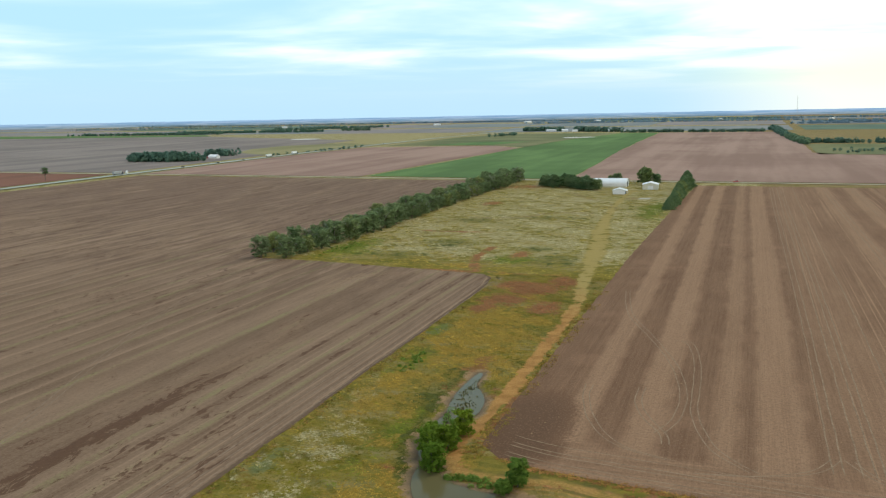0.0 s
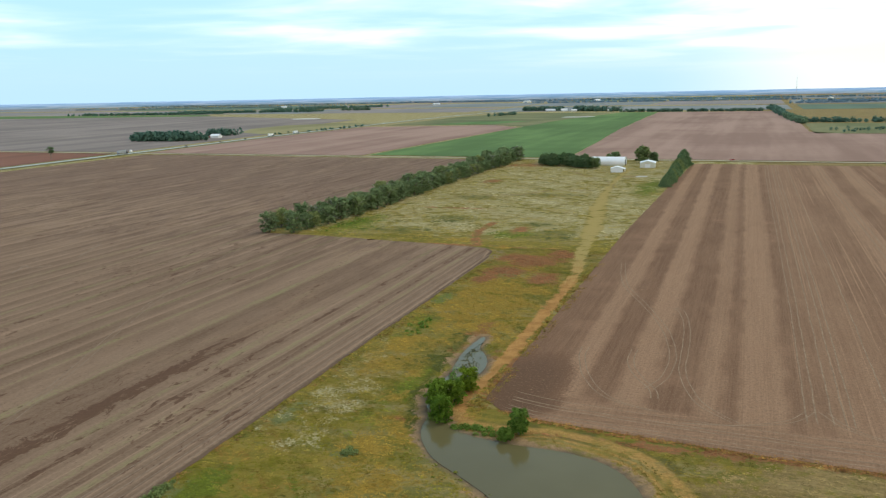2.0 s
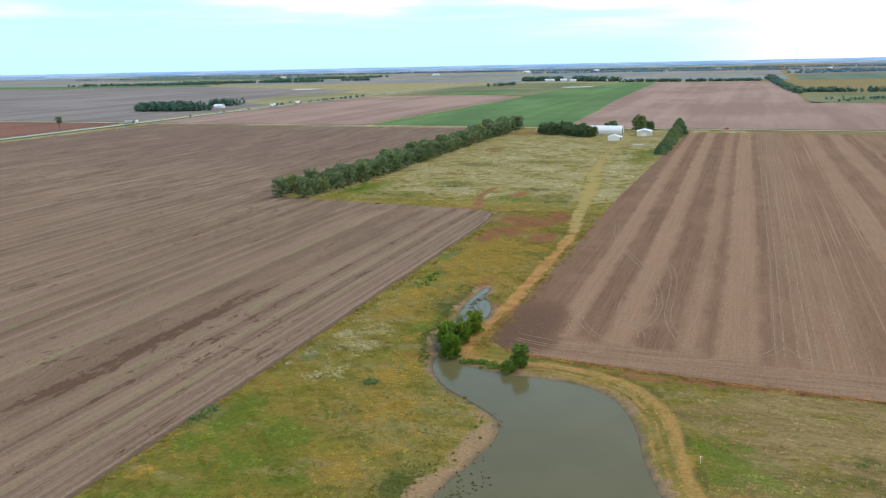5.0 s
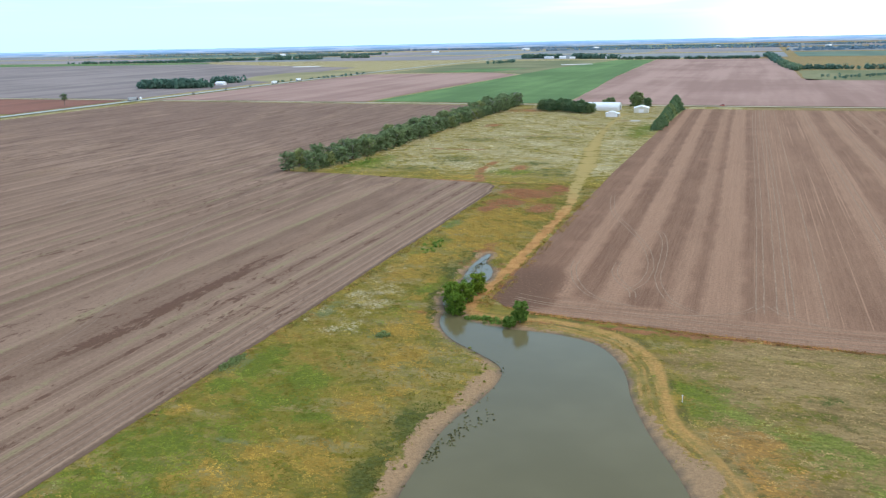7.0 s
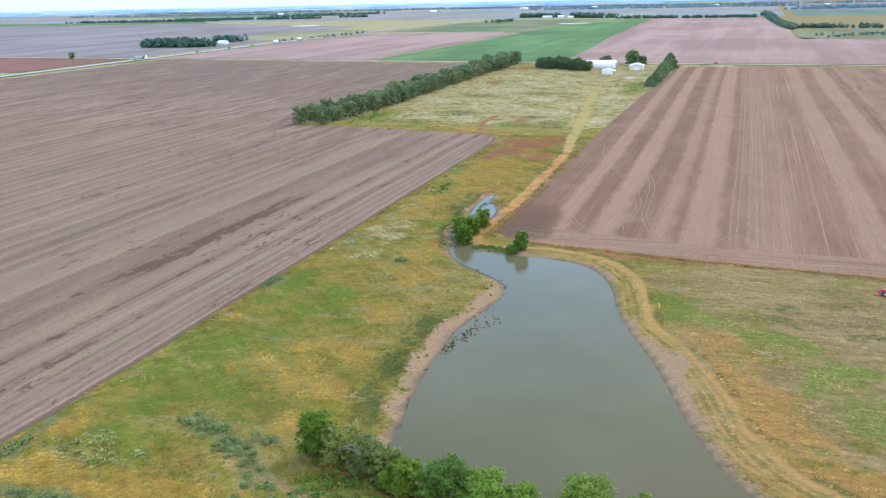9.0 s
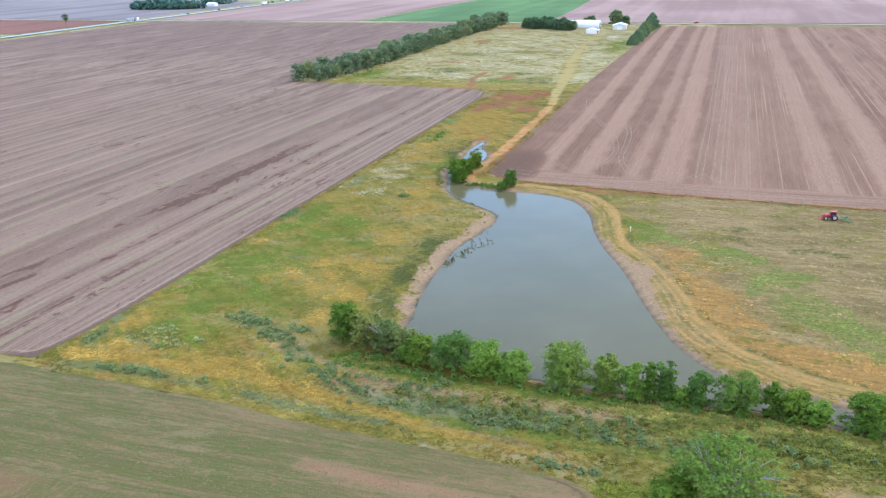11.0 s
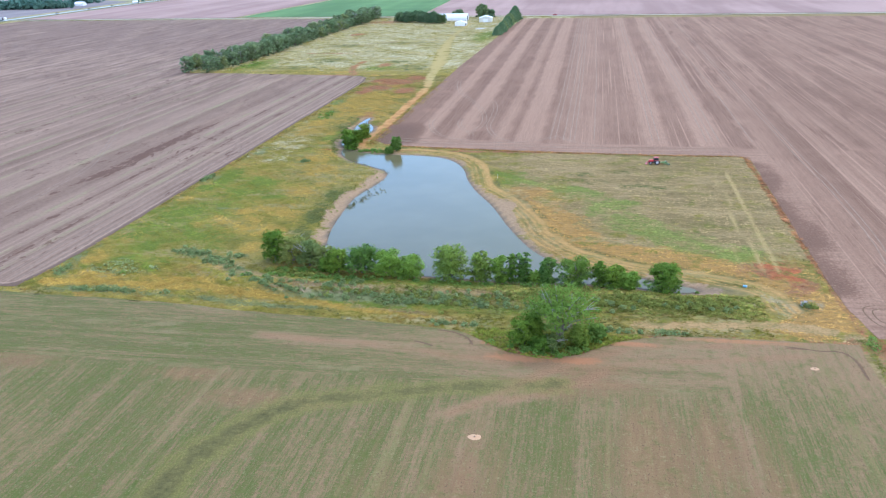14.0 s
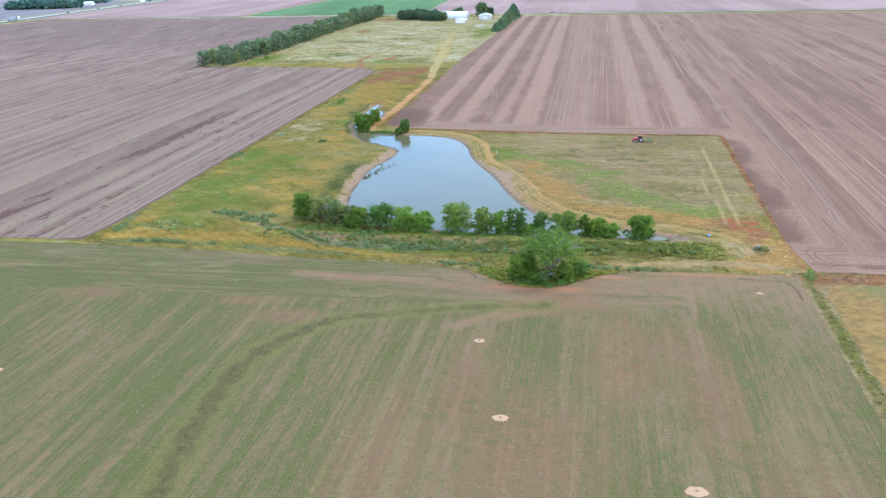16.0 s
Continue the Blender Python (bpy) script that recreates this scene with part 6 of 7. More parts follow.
v += [tube_arrays([(math.cos(k * 2.1) * 1.1, math.sin(k * 2.1) * 1.1, k * 4), (math.cos(k * 2.1 + 2.1) * 1.0, math.sin(k * 2.1 + 2.1) * 1.0, k * 4 + 4)], [0.15, 0.15], 4) for k in range(20)]
ob = new("lattice", mesh_of("lattice", *join_arrays(v), steel))
ob.parent = mast

# ---- grasses and brush: stuff that nobody could count ----
SHADES = np.array([STRAW, OLIVE, (0.40, 0.345, 0.225), GREEN, GOLD, RUST, SAGE, (0.300, 0.208, 0.096), (0.27, 0.30, 0.15), (0.098, 0.102, 0.022), (0.275, 0.165, 0.044), EAST_GOLD, EAST_GREEN, RED_WEED])
OUTLINES = [np.array(k, dtype=float) for k in (WEST, EAST, WHEAT)]


def scatter(name, x0, x1, y0, y1, per_m2, tall, wide, blades, seed, label, keep=None, force=None, boost=1.04):
    """Grass tufts of leaning blades over a stretch of the plan, coloured by what grows there."""
    r2 = np.random.default_rng(seed)
    n = int((x1 - x0) * (y1 - y0) * per_m2)
    x, y = r2.uniform(x0, x1, n), r2.uniform(y0, y1, n)
    ok = np.ones(n, dtype=bool)
    for ring in OUTLINES:
        ok &= ~inside(x, y, ring)
    if keep is not None:
        ok &= keep(x, y)
    x, y = x[ok], y[ok]
    z = ground_zones(x, y)
    ok = (z["z_mud"] < r2.random(len(x)) * 0.95) & (z["z_sand"] < r2.random(len(x)) * 0.9) & (z["z_wet"] < 0.1) & (z["mown"] < r2.random(len(x)) * 1.5)
    trod = (z["lane_side"] > -6.2) & (z["lane_side"] < 1.6) & (z["lane_off"] < 7)
    ok &= ~trod | ((r2.random(len(x)) < 0.55) & (z["lane_off"] > 1.2))
    x, y = x[ok], y[ok]
    n = len(x)
    patchy = waver(x, y, 5.0, 1.0) * 0.5 + waver(x, y, 1.7, 4.0) * 0.3
    zones = [("z_pale", 1.1), ("z_green", 1.3), ("z_gold", 1.3), ("z_rust", 1.5), ("z_sage", 1.05), ("z_tan", 1.2)]
    w = np.stack([0.62 + 0.2 * patchy, 0.55 - 0.3 * patchy] + [z[k][ok] * f for k, f in zones] + [np.zeros(n), 0.33 + 1.2 * z["z_dark"][ok], 0.40 + 0.1 * z["z_gold"][ok], np.full(n, -1.0), np.full(n, -1.0), 1.9 * z["z_red"][ok] - 0.3])
    w += np.stack([waver(x, y, 2.3 + 0.35 * k, 2.0 * k) * 0.38 + waver(x, y, 0.9 + 0.12 * k, 5.0 * k) * 0.24 + waver(x, y, 6.0 + 0.9 * k, 7.0 * k) * 0.16 for k in range(14)]) + r2.gumbel(size=(14, n)) * 0.055
    north = smooth(y, 340, 380)
    w[2] += north * (0.55 * waver(x, y, 13.0, 3.0) + 0.25 * waver(x, y, 5.0, 9.0) - 0.1)
    w[1] += north * 0.35 * waver(x, y, 17.0, 6.0)
    west = smooth(x, -34, -44) * smooth(y, 156, 140) * smooth(y, 8, 20)
    w[1] += 0.12 * west
    w[0] -= 0.10 * west
    w[4] += 0.10 * west
    w[10] += 0.06 * west
    east = smooth(x, 0, 14) * np.maximum(smooth(y, 18, 24), smooth(x, 66, 72))
    w[11] += east * (1.0 + 1.55 * z["z_gold"][ok])
    w[12] += east * (1.0 + 1.35 * z["z_green"][ok])
    w[4] -= 1.2 * east
    w[3] -= 0.5 * east
    w[1] -= 0.22 * east
    w[0] -= 0.16 * east
    w[9] += 0.10 * east
    w[7] += 0.12 * east
    w[8] = -9
    share = np.exp((w - w.max(0)) / 0.085)
    share /= share.sum(0)
    pick = w.argmax(0)
    shade = share.T @ SHADES
    if force is not None:
        pick = np.array(force)[r2.integers(0, len(force), n)]
        shade = 0.45 * SHADES[pick] + 0.55 * SHADES[np.array(force)].mean(0)
    lumps = 1 + 0.20 * waver(x, y, 1.3, 3.0) + 0.16 * waver(x, y, 3.1, 8.0) + 0.14 * waver(x, y, 8.0, 5.0)
    lumps *= 1 + 0.40 * waver(x * 0.22, y, 0.55, 6.0) * smooth(x, 0, 14)
    shade = shade * (lumps * (1 + r2.uniform(-0.30, 0.30, n)))[:, None] * boost
    h = tall * r2.uniform(0.5, 1.3, n) * np.array([1.0, 1.0, 1.0, 0.8, 1.1, 1.1, 1.2, 0.9, 1.0, 1.0, 1.0, 1.0, 1.0, 1.0])[pick]
    rad = wide * r2.uniform(0.6, 1.4, n)
    c = np.stack([x, y, height(x, y)], -1)
    ang = r2.uniform(0, 6.283, (n, blades))
    out = np.stack([np.cos(ang), np.sin(ang), np.zeros_like(ang)], -1)
    side = np.stack([-np.sin(ang), np.cos(ang), np.zeros_like(ang)], -1)
    q = r2.uniform(0.1, 0.9, (n, blades, 1)) * rad[:, None, None]
    base = c[:, None, :] + out * q
    tip = base + out * (rad[:, None, None] * r2.uniform(0.8, 1.7, (n, blades, 1)))
    tip[..., 2] += h[:, None] * r2.uniform(0.5, 1.0, (n, blades))
    half = side * (rad[:, None, None] * 0.36)
    v = np.stack([base - half, base + half, tip], 2).reshape(-1, 3)
    f = np.arange(len(v)).reshape(-1, 3)
    tip_tint = r2.uniform(0.45, 1.0, n * blades)
    # low values at both base corners paint the shaded blade foot
    tint = np.stack([tip_tint * 0.25, tip_tint * 0.25, tip_tint], -1).ravel()
    me = mesh_of(name, v, f, tuft_grass, {"tint": tint}, {"shade": np.repeat(shade, blades * 3, axis=0)})
    return tagged(new(name, me), label, "grass", kind="stuff")


scatter("pasture_grass", -98, -30, 0, 152, 2.8, 0.11, 0.26, 5, 1, "tall tufted pasture grass and weeds west of the pond")
scatter("pasture_grass", -100, -50, 150, 352, 2.2, 0.14, 0.28, 5, 2, "gold and rusty weeds along the creek corridor")
scatter("pasture_grass", -24, 87, 20, 152, 2.4, 0.09, 0.26, 5, 3, "tufted half-mown pasture grass east of the pond", boost=0.98)
# high boost here brightens the distant tufts' colour in place of haze
scatter("pasture_grass", -205, -50, 350, 790, 0.55, 0.12, 0.42, 5, 4, "pale patchy grass of the north pasture", boost=1.45)
scatter("dam_weeds", -100, -36, -6, 24, 2.8, 0.12, 0.30, 6, 5, "tall mixed weeds covering the dam slope", boost=1.0)
scatter("dam_weeds", -36, 69, -18, 24, 2.8, 0.12, 0.30, 6, 14, "dull green weeds and dry stalks covering the dam slope", boost=0.76)
scatter("pasture_grass", 69, 87, -6, 20, 2.4, 0.09, 0.26, 5, 15, "dry straw-coloured grass at the end of the dam", boost=1.05)
scatter("tall_reeds", 12, 69.5, 4, 17, 4.4, 0.24, 0.32, 6, 6, "tall rusty green reeds on the dam", boost=1.0, force=(3, 12, 1, 9, 3, 10, 12, 3, 7))
scatter("edge_weeds", 84.7, 86.4, -6, 150, 2.6, 0.24, 0.34, 6, 7, "rusty tall weeds along the field edge", boost=1.1, keep=lambda x, y: (waver(y, y, 7.0) > -0.4) & (y > 24), force=(5, 5, 5, 10))
scatter("ditch_weeds", 84.0, 86.4, -160, -3, 4.0, 0.12, 0.30, 6, 8, "green weeds filling the ditch beside the field", keep=lambda x, y: np.abs(x - 85.1 - 0.4 * waver(y, y, 6.0)) < 0.95 + 0.3 * waver(y, y * 0.4, 4.0, 2.0), force=(1, 3, 9, 6, 1, 0), boost=0.80)
scatter("edge_weeds", 87, 130, -9, -1.5, 2.2, 0.16, 0.30, 6, 16, "rusty weeds on the strip between two fields", boost=0.95, force=(5, 5, 10, 1, 5))
scatter("edge_weeds", -97.0, -93.4, 2, 345, 1.6, 0.22, 0.34, 6, 9, "rusty and green weeds along the stubble edge", keep=lambda x, y: waver(y, y * 0.3, 9.0, 2.0) > -0.1, force=(5, 6, 1, 0))
scatter("white_weeds", -90, -68, 12, 28, 2.4, 0.4, 0.3, 6, 12, "whitish flowering weeds in the pasture", keep=lambda x, y: ((x + 79) / 8) ** 2 + ((y - 19.5) / 5) ** 2 + waver(x, y, 2.0) < 0.7, force=(8, 8, 3))
scatter("gully_weeds", 12, 44, -20, -6, 4.0, 0.35, 0.34, 6, 13, "dense green weeds filling the gully", force=(3, 3, 1, 3))
OUTLINES = OUTLINES[2:]
scatter("edge_weeds", -50, 87, 146, 162, 3.4, 0.20, 0.36, 6, 10, "rust-coloured grass strip along the tilled field", boost=1.0, keep=lambda x, y: np.abs(y - np.interp(x, front_line[:, 0], front_line[:, 1]) + 0.6) < 1.1 + 0.5 * waver(x, y, 6.0), force=(5, 5, 4, 5, 0))
scatter("edge_weeds", -54.5, -49.5, 160, 330, 1.2, 0.26, 0.42, 6, 11, "rust-coloured weeds along the lane", keep=lambda x, y: waver(y, y * 0.3, 11.0, 2.0) > -0.1, force=(5, 1, 0))


def shrubs(name, places, tall, sprays, size, mat, seed, label):
    r2 = np.random.default_rng(seed)
    pts, tint, ways = [], [], []
    for x, y, s in places:
        if inside(np.array([x]), np.array([y + 0.6]), OUTLINES[-1])[0]:
            continue
        d = r2.normal(size=(sprays, 3))
        d /= np.linalg.norm(d, axis=1)[:, None]
        d[:, 2] = np.abs(d[:, 2])
        h = tall * s
        pts.append(np.array([x, y, max(WATER, float(height(np.array([x]), np.array([y]))[0]))]) + d * np.array([h * 0.95, h * 0.95, h]) * r2.uniform(0.55, 1.0, (sprays, 1)))
        ways.append(d)
        tint.append(np.clip(r2.normal(0.5, 0.2) + r2.normal(size=sprays) * 0.2, 0, 1))
    pts = np.concatenate(pts)
    v, f = leaves(pts, size, r2, 0.5, facing=np.concatenate(ways))
    me = mesh_of(name, v, f, mat, {"tint": np.repeat(np.concatenate(tint), 4)})
    return tagged(new(name, me), label, "brush", kind="stuff")


r = random.Random(33)


def clumps(rows, low, high):
    return [(cx + r.gauss(0, rx * 0.6), cy + r.gauss(0, ry * 0.6), r.uniform(low, high)) for cx, cy, rx, ry, n in rows for k in range(n)]


spread = [(cx + r.gauss(0, 1.6), cy + r.gauss(0, 1.4), r.uniform(0.3, 1.0)) for cx, cy in SAGE_PATH for k in range(2)]
spread += clumps(((-64, 31, 4, 2, 14), (-56, 27, 4, 2.4, 18), (-53, 30, 2, 1, 6), (-41, 13, 5, 2, 14), (-24, 12, 9, 3, 26), (46, 8, 14, 3, 10), (-11, 6.6, 7, 2, 16), (-3, 5.5, 5, 2, 14), (3, 8, 6, 2.5, 20), (15, 6, 8, 3, 22), (38, 8, 10, 2, 6), (-72, 5, 12, 0.8, 30), (-92, 17, 0.8, 5, 14), (-94.5, 104.5, 1.2, 4, 24), (78.4, 12.6, 1.0, 0.8, 3), (-68.7, 131, 1.4, 1.0, 10), (8, -4.6, 4, 0.8, 12), (44, -4.4, 12, 0.6, 26)), 0.4, 1.3)
shrubs("sagebrush", spread, 0.95, 64, 0.27, leaf_sage, 3, "grey-green sagebrush clumps on the dam slope")
spread = clumps(((-14, 8, 8, 2, 16), (-4, 8, 6, 2, 18), (6, 6, 8, 3, 26), (20, 9, 10, 3, 22), (-38, 20.5, 4, 1.2, 14), (-30, 18, 4, 1.2, 12), (30, 12, 12, 2, 18), (44, 9, 14, 3, 60), (58, 10, 6, 2.2, 26), (79, 12, 1.2, 1.0, 5)), 0.5, 1.3)
shrubs("yellow_brush", spread, 0.95, 60, 0.27, leaf_yellow, 9, "yellow-green brush clumps on the dam slope")
spread = []
for cx, cy, rx, ry, n in ((-20, 17, 26, 1.2, 40), (20, 17.5, 26, 1.2, 44), (-34, 22, 6, 1.6, 14), (-50, 150.2, 4.5, 0.7, 26), (-44, 148.2, 3, 0.6, 14), (27, -14, 10, 2.2, 46), (-62, 176, 3, 8, 18), (86, -5, 1.0, 1.6, 4), (-88, 222, 3, 8, 18), (-196, 398, 5, 18, 30)):
    spread += [(cx + r.gauss(0, rx * 0.6), cy + r.gauss(0, ry * 0.6), r.uniform(0.5, 1.3)) for k in range(n)]
shrubs("green_brush", spread, 0.95, 46, 0.28, leaf_mid, 4, "low green brush at the water and gully edge")
spread = clumps(((-36.6, 78, 0.9, 4.0, 44), (-35.4, 84, 1.2, 3.4, 30), (-33.8, 90, 2.2, 4.2, 26), (-32.5, 97, 2.4, 4.0, 12), (-63, 188, 2.0, 6, 90), (-65.5, 201, 1.2, 8, 70)), 0.3, 1.0)
bank = [(px - 1.2 - 4.5 * r.random() ** 0.6, py + r.uniform(-2.5, 2.5), 0.12 + 0.75 * r.random() ** 3) for px, py in POND if px < -30 and 36 < py < 142 for k in range(r.randrange(0, 5))]
shrubs("bank_weeds", bank, 0.6, 26, 0.22, leaf_yellow, 8, "small green weeds dotting the muddy bank")
spread += [(px + r.uniform(-1.0, 0.8), py + r.uniform(-2, 2), 0.25 + 0.6 * r.random() ** 2) for px, py in POND if px < -32 and 40 < py < 124 for k in range(r.randrange(0, 4))]
shrubs("water_weeds", spread, 0.26, 12, 0.20, leaf_drowned, 6, "low dull weeds poking out of shallow water")

# ---- pale ant mounds in the wheat ----


def ant_mound(x, y, size):
    n, rings = 44, (0.0, 0.12, 0.3, 0.7, 1.0)
    z = (0.10, 0.16, 0.05, 0.05, 0.0)
    bm = bmesh.new()
    centre = bm.verts.new((0, 0, 0.12))
    last = None
    for q, h in list(zip(rings, z))[1:]:
        ring = [bm.verts.new((math.cos(a) * size * q * 1.25 * (1 + (0.08 * math.sin(3 * a + x) + 0.03 * math.sin(11 * a + y) + 0.03 * math.sin(17 * a + x)) * q), math.sin(a) * size * q * (1 + (0.06 * math.sin(5 * a + y) + 0.04 * math.sin(13 * a + x)) * q), h)) for a in (k * 2 * math.pi / n for k in range(n))]
        for k in range(n):
            if last is None:
                bm.faces.new((centre, ring[k], ring[(k + 1) % n]))
            else:
                bm.faces.new((last[k], ring[k], ring[(k + 1) % n], last[(k + 1) % n]))
        last = ring
    root = thing("ant_mound", x, y, 0.066, 0, "pale bare earth ant mound clearing in wheat", "ant mound", "ant mounds")
    part("clearing", bm, bare_pale, root)
    hill = bmesh.new()
    bmesh.ops.create_icosphere(hill, subdivisions=2, radius=1.0, matrix=pose(0, 0, 0.02) @ Matrix.Diagonal((size * 0.24, size * 0.2, 0.26, 1)))
    part("hill", hill, SOIL_MAT, root, "darker raised central hill")


SOIL_MAT = material("ant_hill_soil", lambda n, s: n.mix(n.noise(n.place(), 2.0, 4.0), (0.22, 0.15, 0.09), (0.36, 0.26, 0.17)), 1.0, specular=0.1)
for x, y, size in ((17.3, -46.6, 0.85), (24.4, -75, 1.05), (53.2, -91.4, 1.25), (-69.5, -69, 0.8), (73.6, -16.4, 0.6)):
    ant_mound(x, y, size)

# ---- tractor and mower ----
tractor_red = paint("tractor_red_paint", (0.62, 0.03, 0.035), 0.35, 0.0, 0.1, 3.0)
tyre_rubber = paint("black_tyre_rubber", (0.018, 0.018, 0.018), 0.9, 0.0, 0.25, 4.0)
rim_grey = paint("silver_wheel_rim", (0.55, 0.56, 0.58), 0.4, 0.5)
iron = paint("dark_cast_iron", (0.05, 0.05, 0.055), 0.6, 0.3)
mower_green = paint("green_mower_paint", (0.17, 0.31, 0.09), 0.45, 0.0, 0.15, 3.0)
seat_black = paint("black_seat_vinyl", (0.02, 0.02, 0.022), 0.7)


def spun(profile, n=18):
    bm = bmesh.new()
    rings = [[bm.verts.new((math.cos(a) * q, math.sin(a) * q, h)) for q, h in profile] for a in (k * 2 * math.pi / n for k in range(n))]
    for k in range(n):
        for j in range(len(profile) - 1):
            quad = (rings[k][j], rings[(k + 1) % n][j], rings[(k + 1) % n][j + 1], rings[k][j + 1])
            bm.faces.new(quad)
    bmesh.ops.remove_doubles(bm, verts=bm.verts, dist=1e-5)
    bmesh.ops.recalc_face_normals(bm, faces=bm.faces)
    return bm


def wheel_parts(parent, x, y, radius, width, tyre_mat, rim_mat):
    """A wheel on a y axle: lugged tyre, rim and hub."""
    bm = bmesh.new()
    prof = [(0.62, -0.42), (0.88, -0.5), (1.0, -0.36), (1.0, 0.36), (0.88, 0.5), (0.62, 0.42)]
    n = 28
    rings = [[bm.verts.new((math.cos(a) * radius * q, w * width, math.sin(a) * radius * q)) for q, w in prof] for a in (k * 2 * math.pi / n for k in range(n))]
    for k in range(n):
        for j in range(len(prof)):
            bm.faces.new((rings[k][j], rings[k][(j + 1) % 6], rings[(k + 1) % n][(j + 1) % 6], rings[(k + 1) % n][j]))
    for k in range(n):
        a = k * 2 * math.pi / n
        for s in (-1, 1):
            m = Matrix.Translation((math.cos(a) * radius * 1.01, s * width * 0.2, math.sin(a) * radius * 1.01)) @ Matrix.Rotation(-a, 4, "Y") @ Matrix.Rotation(s * 0.6, 4, "X") @ Matrix.Diagonal((radius * 0.08, width * 0.45, radius * 0.07, 1))
            bmesh.ops.create_cube(bm, size=1.0, matrix=m)
    bmesh.ops.recalc_face_normals(bm, faces=bm.faces)
    bmesh.ops.translate(bm, verts=bm.verts, vec=(x, y, radius))
    wheel = part("wheel", bm, tyre_mat, parent, "black lugged tyre")
    rim = bmesh.new()
    bmesh.ops.create_cone(rim, cap_ends=True, segments=20, radius1=radius * 0.63, radius2=radius * 0.55, depth=width * 0.6, matrix=pose(x, y, radius, 90))
    bmesh.ops.create_cone(rim, cap_ends=True, segments=10, radius1=radius * 0.2, radius2=radius * 0.16, depth=width * 0.85, matrix=pose(x, y, radius, 90))
    part("rim", rim, rim_mat, wheel, "painted steel rim")
    return wheel


tractor = thing("tractor", 54.4, 135.6, 0.0, 184, "red tractor with black cab and front loader", "tractor")
part("chassis", box(box(bmesh.new(), -0.9, -0.28, 0.55, 2.1, 0.28, 0.95, 0.05), -0.95, -0.75, 0.75, -0.45, 0.75, 1.05, 0.04), iron, tractor)
part("hood", box(box(bmesh.new(), 0.55, -0.42, 0.95, 2.35, 0.42, 1.65, 0.16), 2.30, -0.36, 0.85, 2.42, 0.36, 1.5, 0.04), tractor_red, tractor, "glossy red bonnet")
part("grille", boxed(2.42, -0.28, 0.95, 2.45, 0.28, 1.45), iron, tractor)
for s in (-1, 1):
    part("headlight", boxed(2.41, s * 0.31 - 0.06, 1.38, 2.46, s * 0.31 + 0.06, 1.48, bevel=0.01), rim_grey, tractor)
    part("fender", prism([(-1.35, 1.35), (-1.15, 1.62), (-0.2, 1.68), (0.15, 1.45), (0.15, 1.40), (-0.2, 1.60), (-1.12, 1.55), (-1.3, 1.32)], s * 0.55, s * 1.12, "y"), tractor_red, tractor, "curved red rear fender")
    wheel_parts(tractor, -0.65, s * 0.88, 0.85, 0.48, tyre_rubber, rim_grey)
    wheel_parts(tractor, 1.75, s * 0.78, 0.56, 0.36, tyre_rubber, rim_grey)
    arm = [tube_arrays([(0.3, s * 0.62, 1.45), (1.3, s * 0.62, 1.55), (2.7, s * 0.62, 0.75), (3.0, s * 0.62, 0.40)], [0.09, 0.09, 0.09, 0.08], 6)]
    ob = new("loader_arm", mesh_of("loader_arm", *join_arrays(arm), tractor_red))
    ob.parent = tractor
    part("step", boxed(0.0, s * 0.5, 0.5, 0.35, s * 0.85, 0.56), iron, tractor)
    for px in (-1.0, 0.45):
        part("cab_post", boxed(px - 0.04, s * 0.66 - 0.04, 1.05, px + 0.04, s * 0.66 + 0.04, 2.5), iron, tractor)
    part("window", boxed(-0.95, s * 0.68 - 0.012, 1.25, 0.40, s * 0.68 + 0.012, 2.45), glass, tractor, "dark tinted side glass")
part("windscreen", boxed(0.44, -0.6, 1.65, 0.46, 0.6, 2.45), glass, tractor, "dark tinted windscreen")
part("rear_window", boxed(-1.02, -0.6, 1.4, -1.0, 0.6, 2.45), glass, tractor, "dark tinted rear glass")
part("cab_floor", boxed(-1.0, -0.6, 1.0, 0.5, 0.6, 1.1), iron, tractor)
part("seat", box(box(bmesh.new(), -0.75, -0.25, 1.3, -0.25, 0.25, 1.45, 0.04), -0.85, -0.25, 1.4, -0.72, 0.25, 2.0, 0.04), seat_black, tractor)
part("roof", boxed(-1.15, -0.78, 2.48, 0.62, 0.78, 2.66, bevel=0.06), tractor_red, tractor, "red cab roof")
part("bucket", prism([(2.95, 0.12), (3.55, 0.10), (3.55, 0.14), (3.05, 0.22), (3.0, 0.75), (2.92, 0.78)], -1.0, 1.0, "y"), tractor_red, tractor, "red loader bucket")
ob = new("exhaust", mesh_of("exhaust", *tube_arrays([(0.75, 0.3, 1.6), (0.75, 0.3, 2.35), (0.70, 0.3, 2.5)], [0.05, 0.045, 0.04], 8), iron))
ob.parent = tractor
ob = new("hitch", mesh_of("hitch", *join_arrays([tube_arrays([(-1.0, s * 0.3, 0.6), (-1.75, s * 0.3, 0.55)], [0.05, 0.05], 6) for s in (-1, 1)]), iron))
ob.parent = tractor

tractor.scale = (0.92, 0.92, 0.92)
mower = thing("mower", 57.6, 135.8, 0.0, 188, "pale green trailed rotary rake with thin spread arms", "mower")
part("frame", box(box(bmesh.new(), -0.9, -0.12, 0.48, 0.5, 0.12, 0.66, 0.03), -0.62, -1.9, 0.50, -0.46, 1.9, 0.62, 0.03), mower_green, mower, "dusty green steel frame")
part("gearbox", boxed(-0.78, -0.24, 0.62, -0.3, 0.24, 0.92, bevel=0.05), iron, mower)
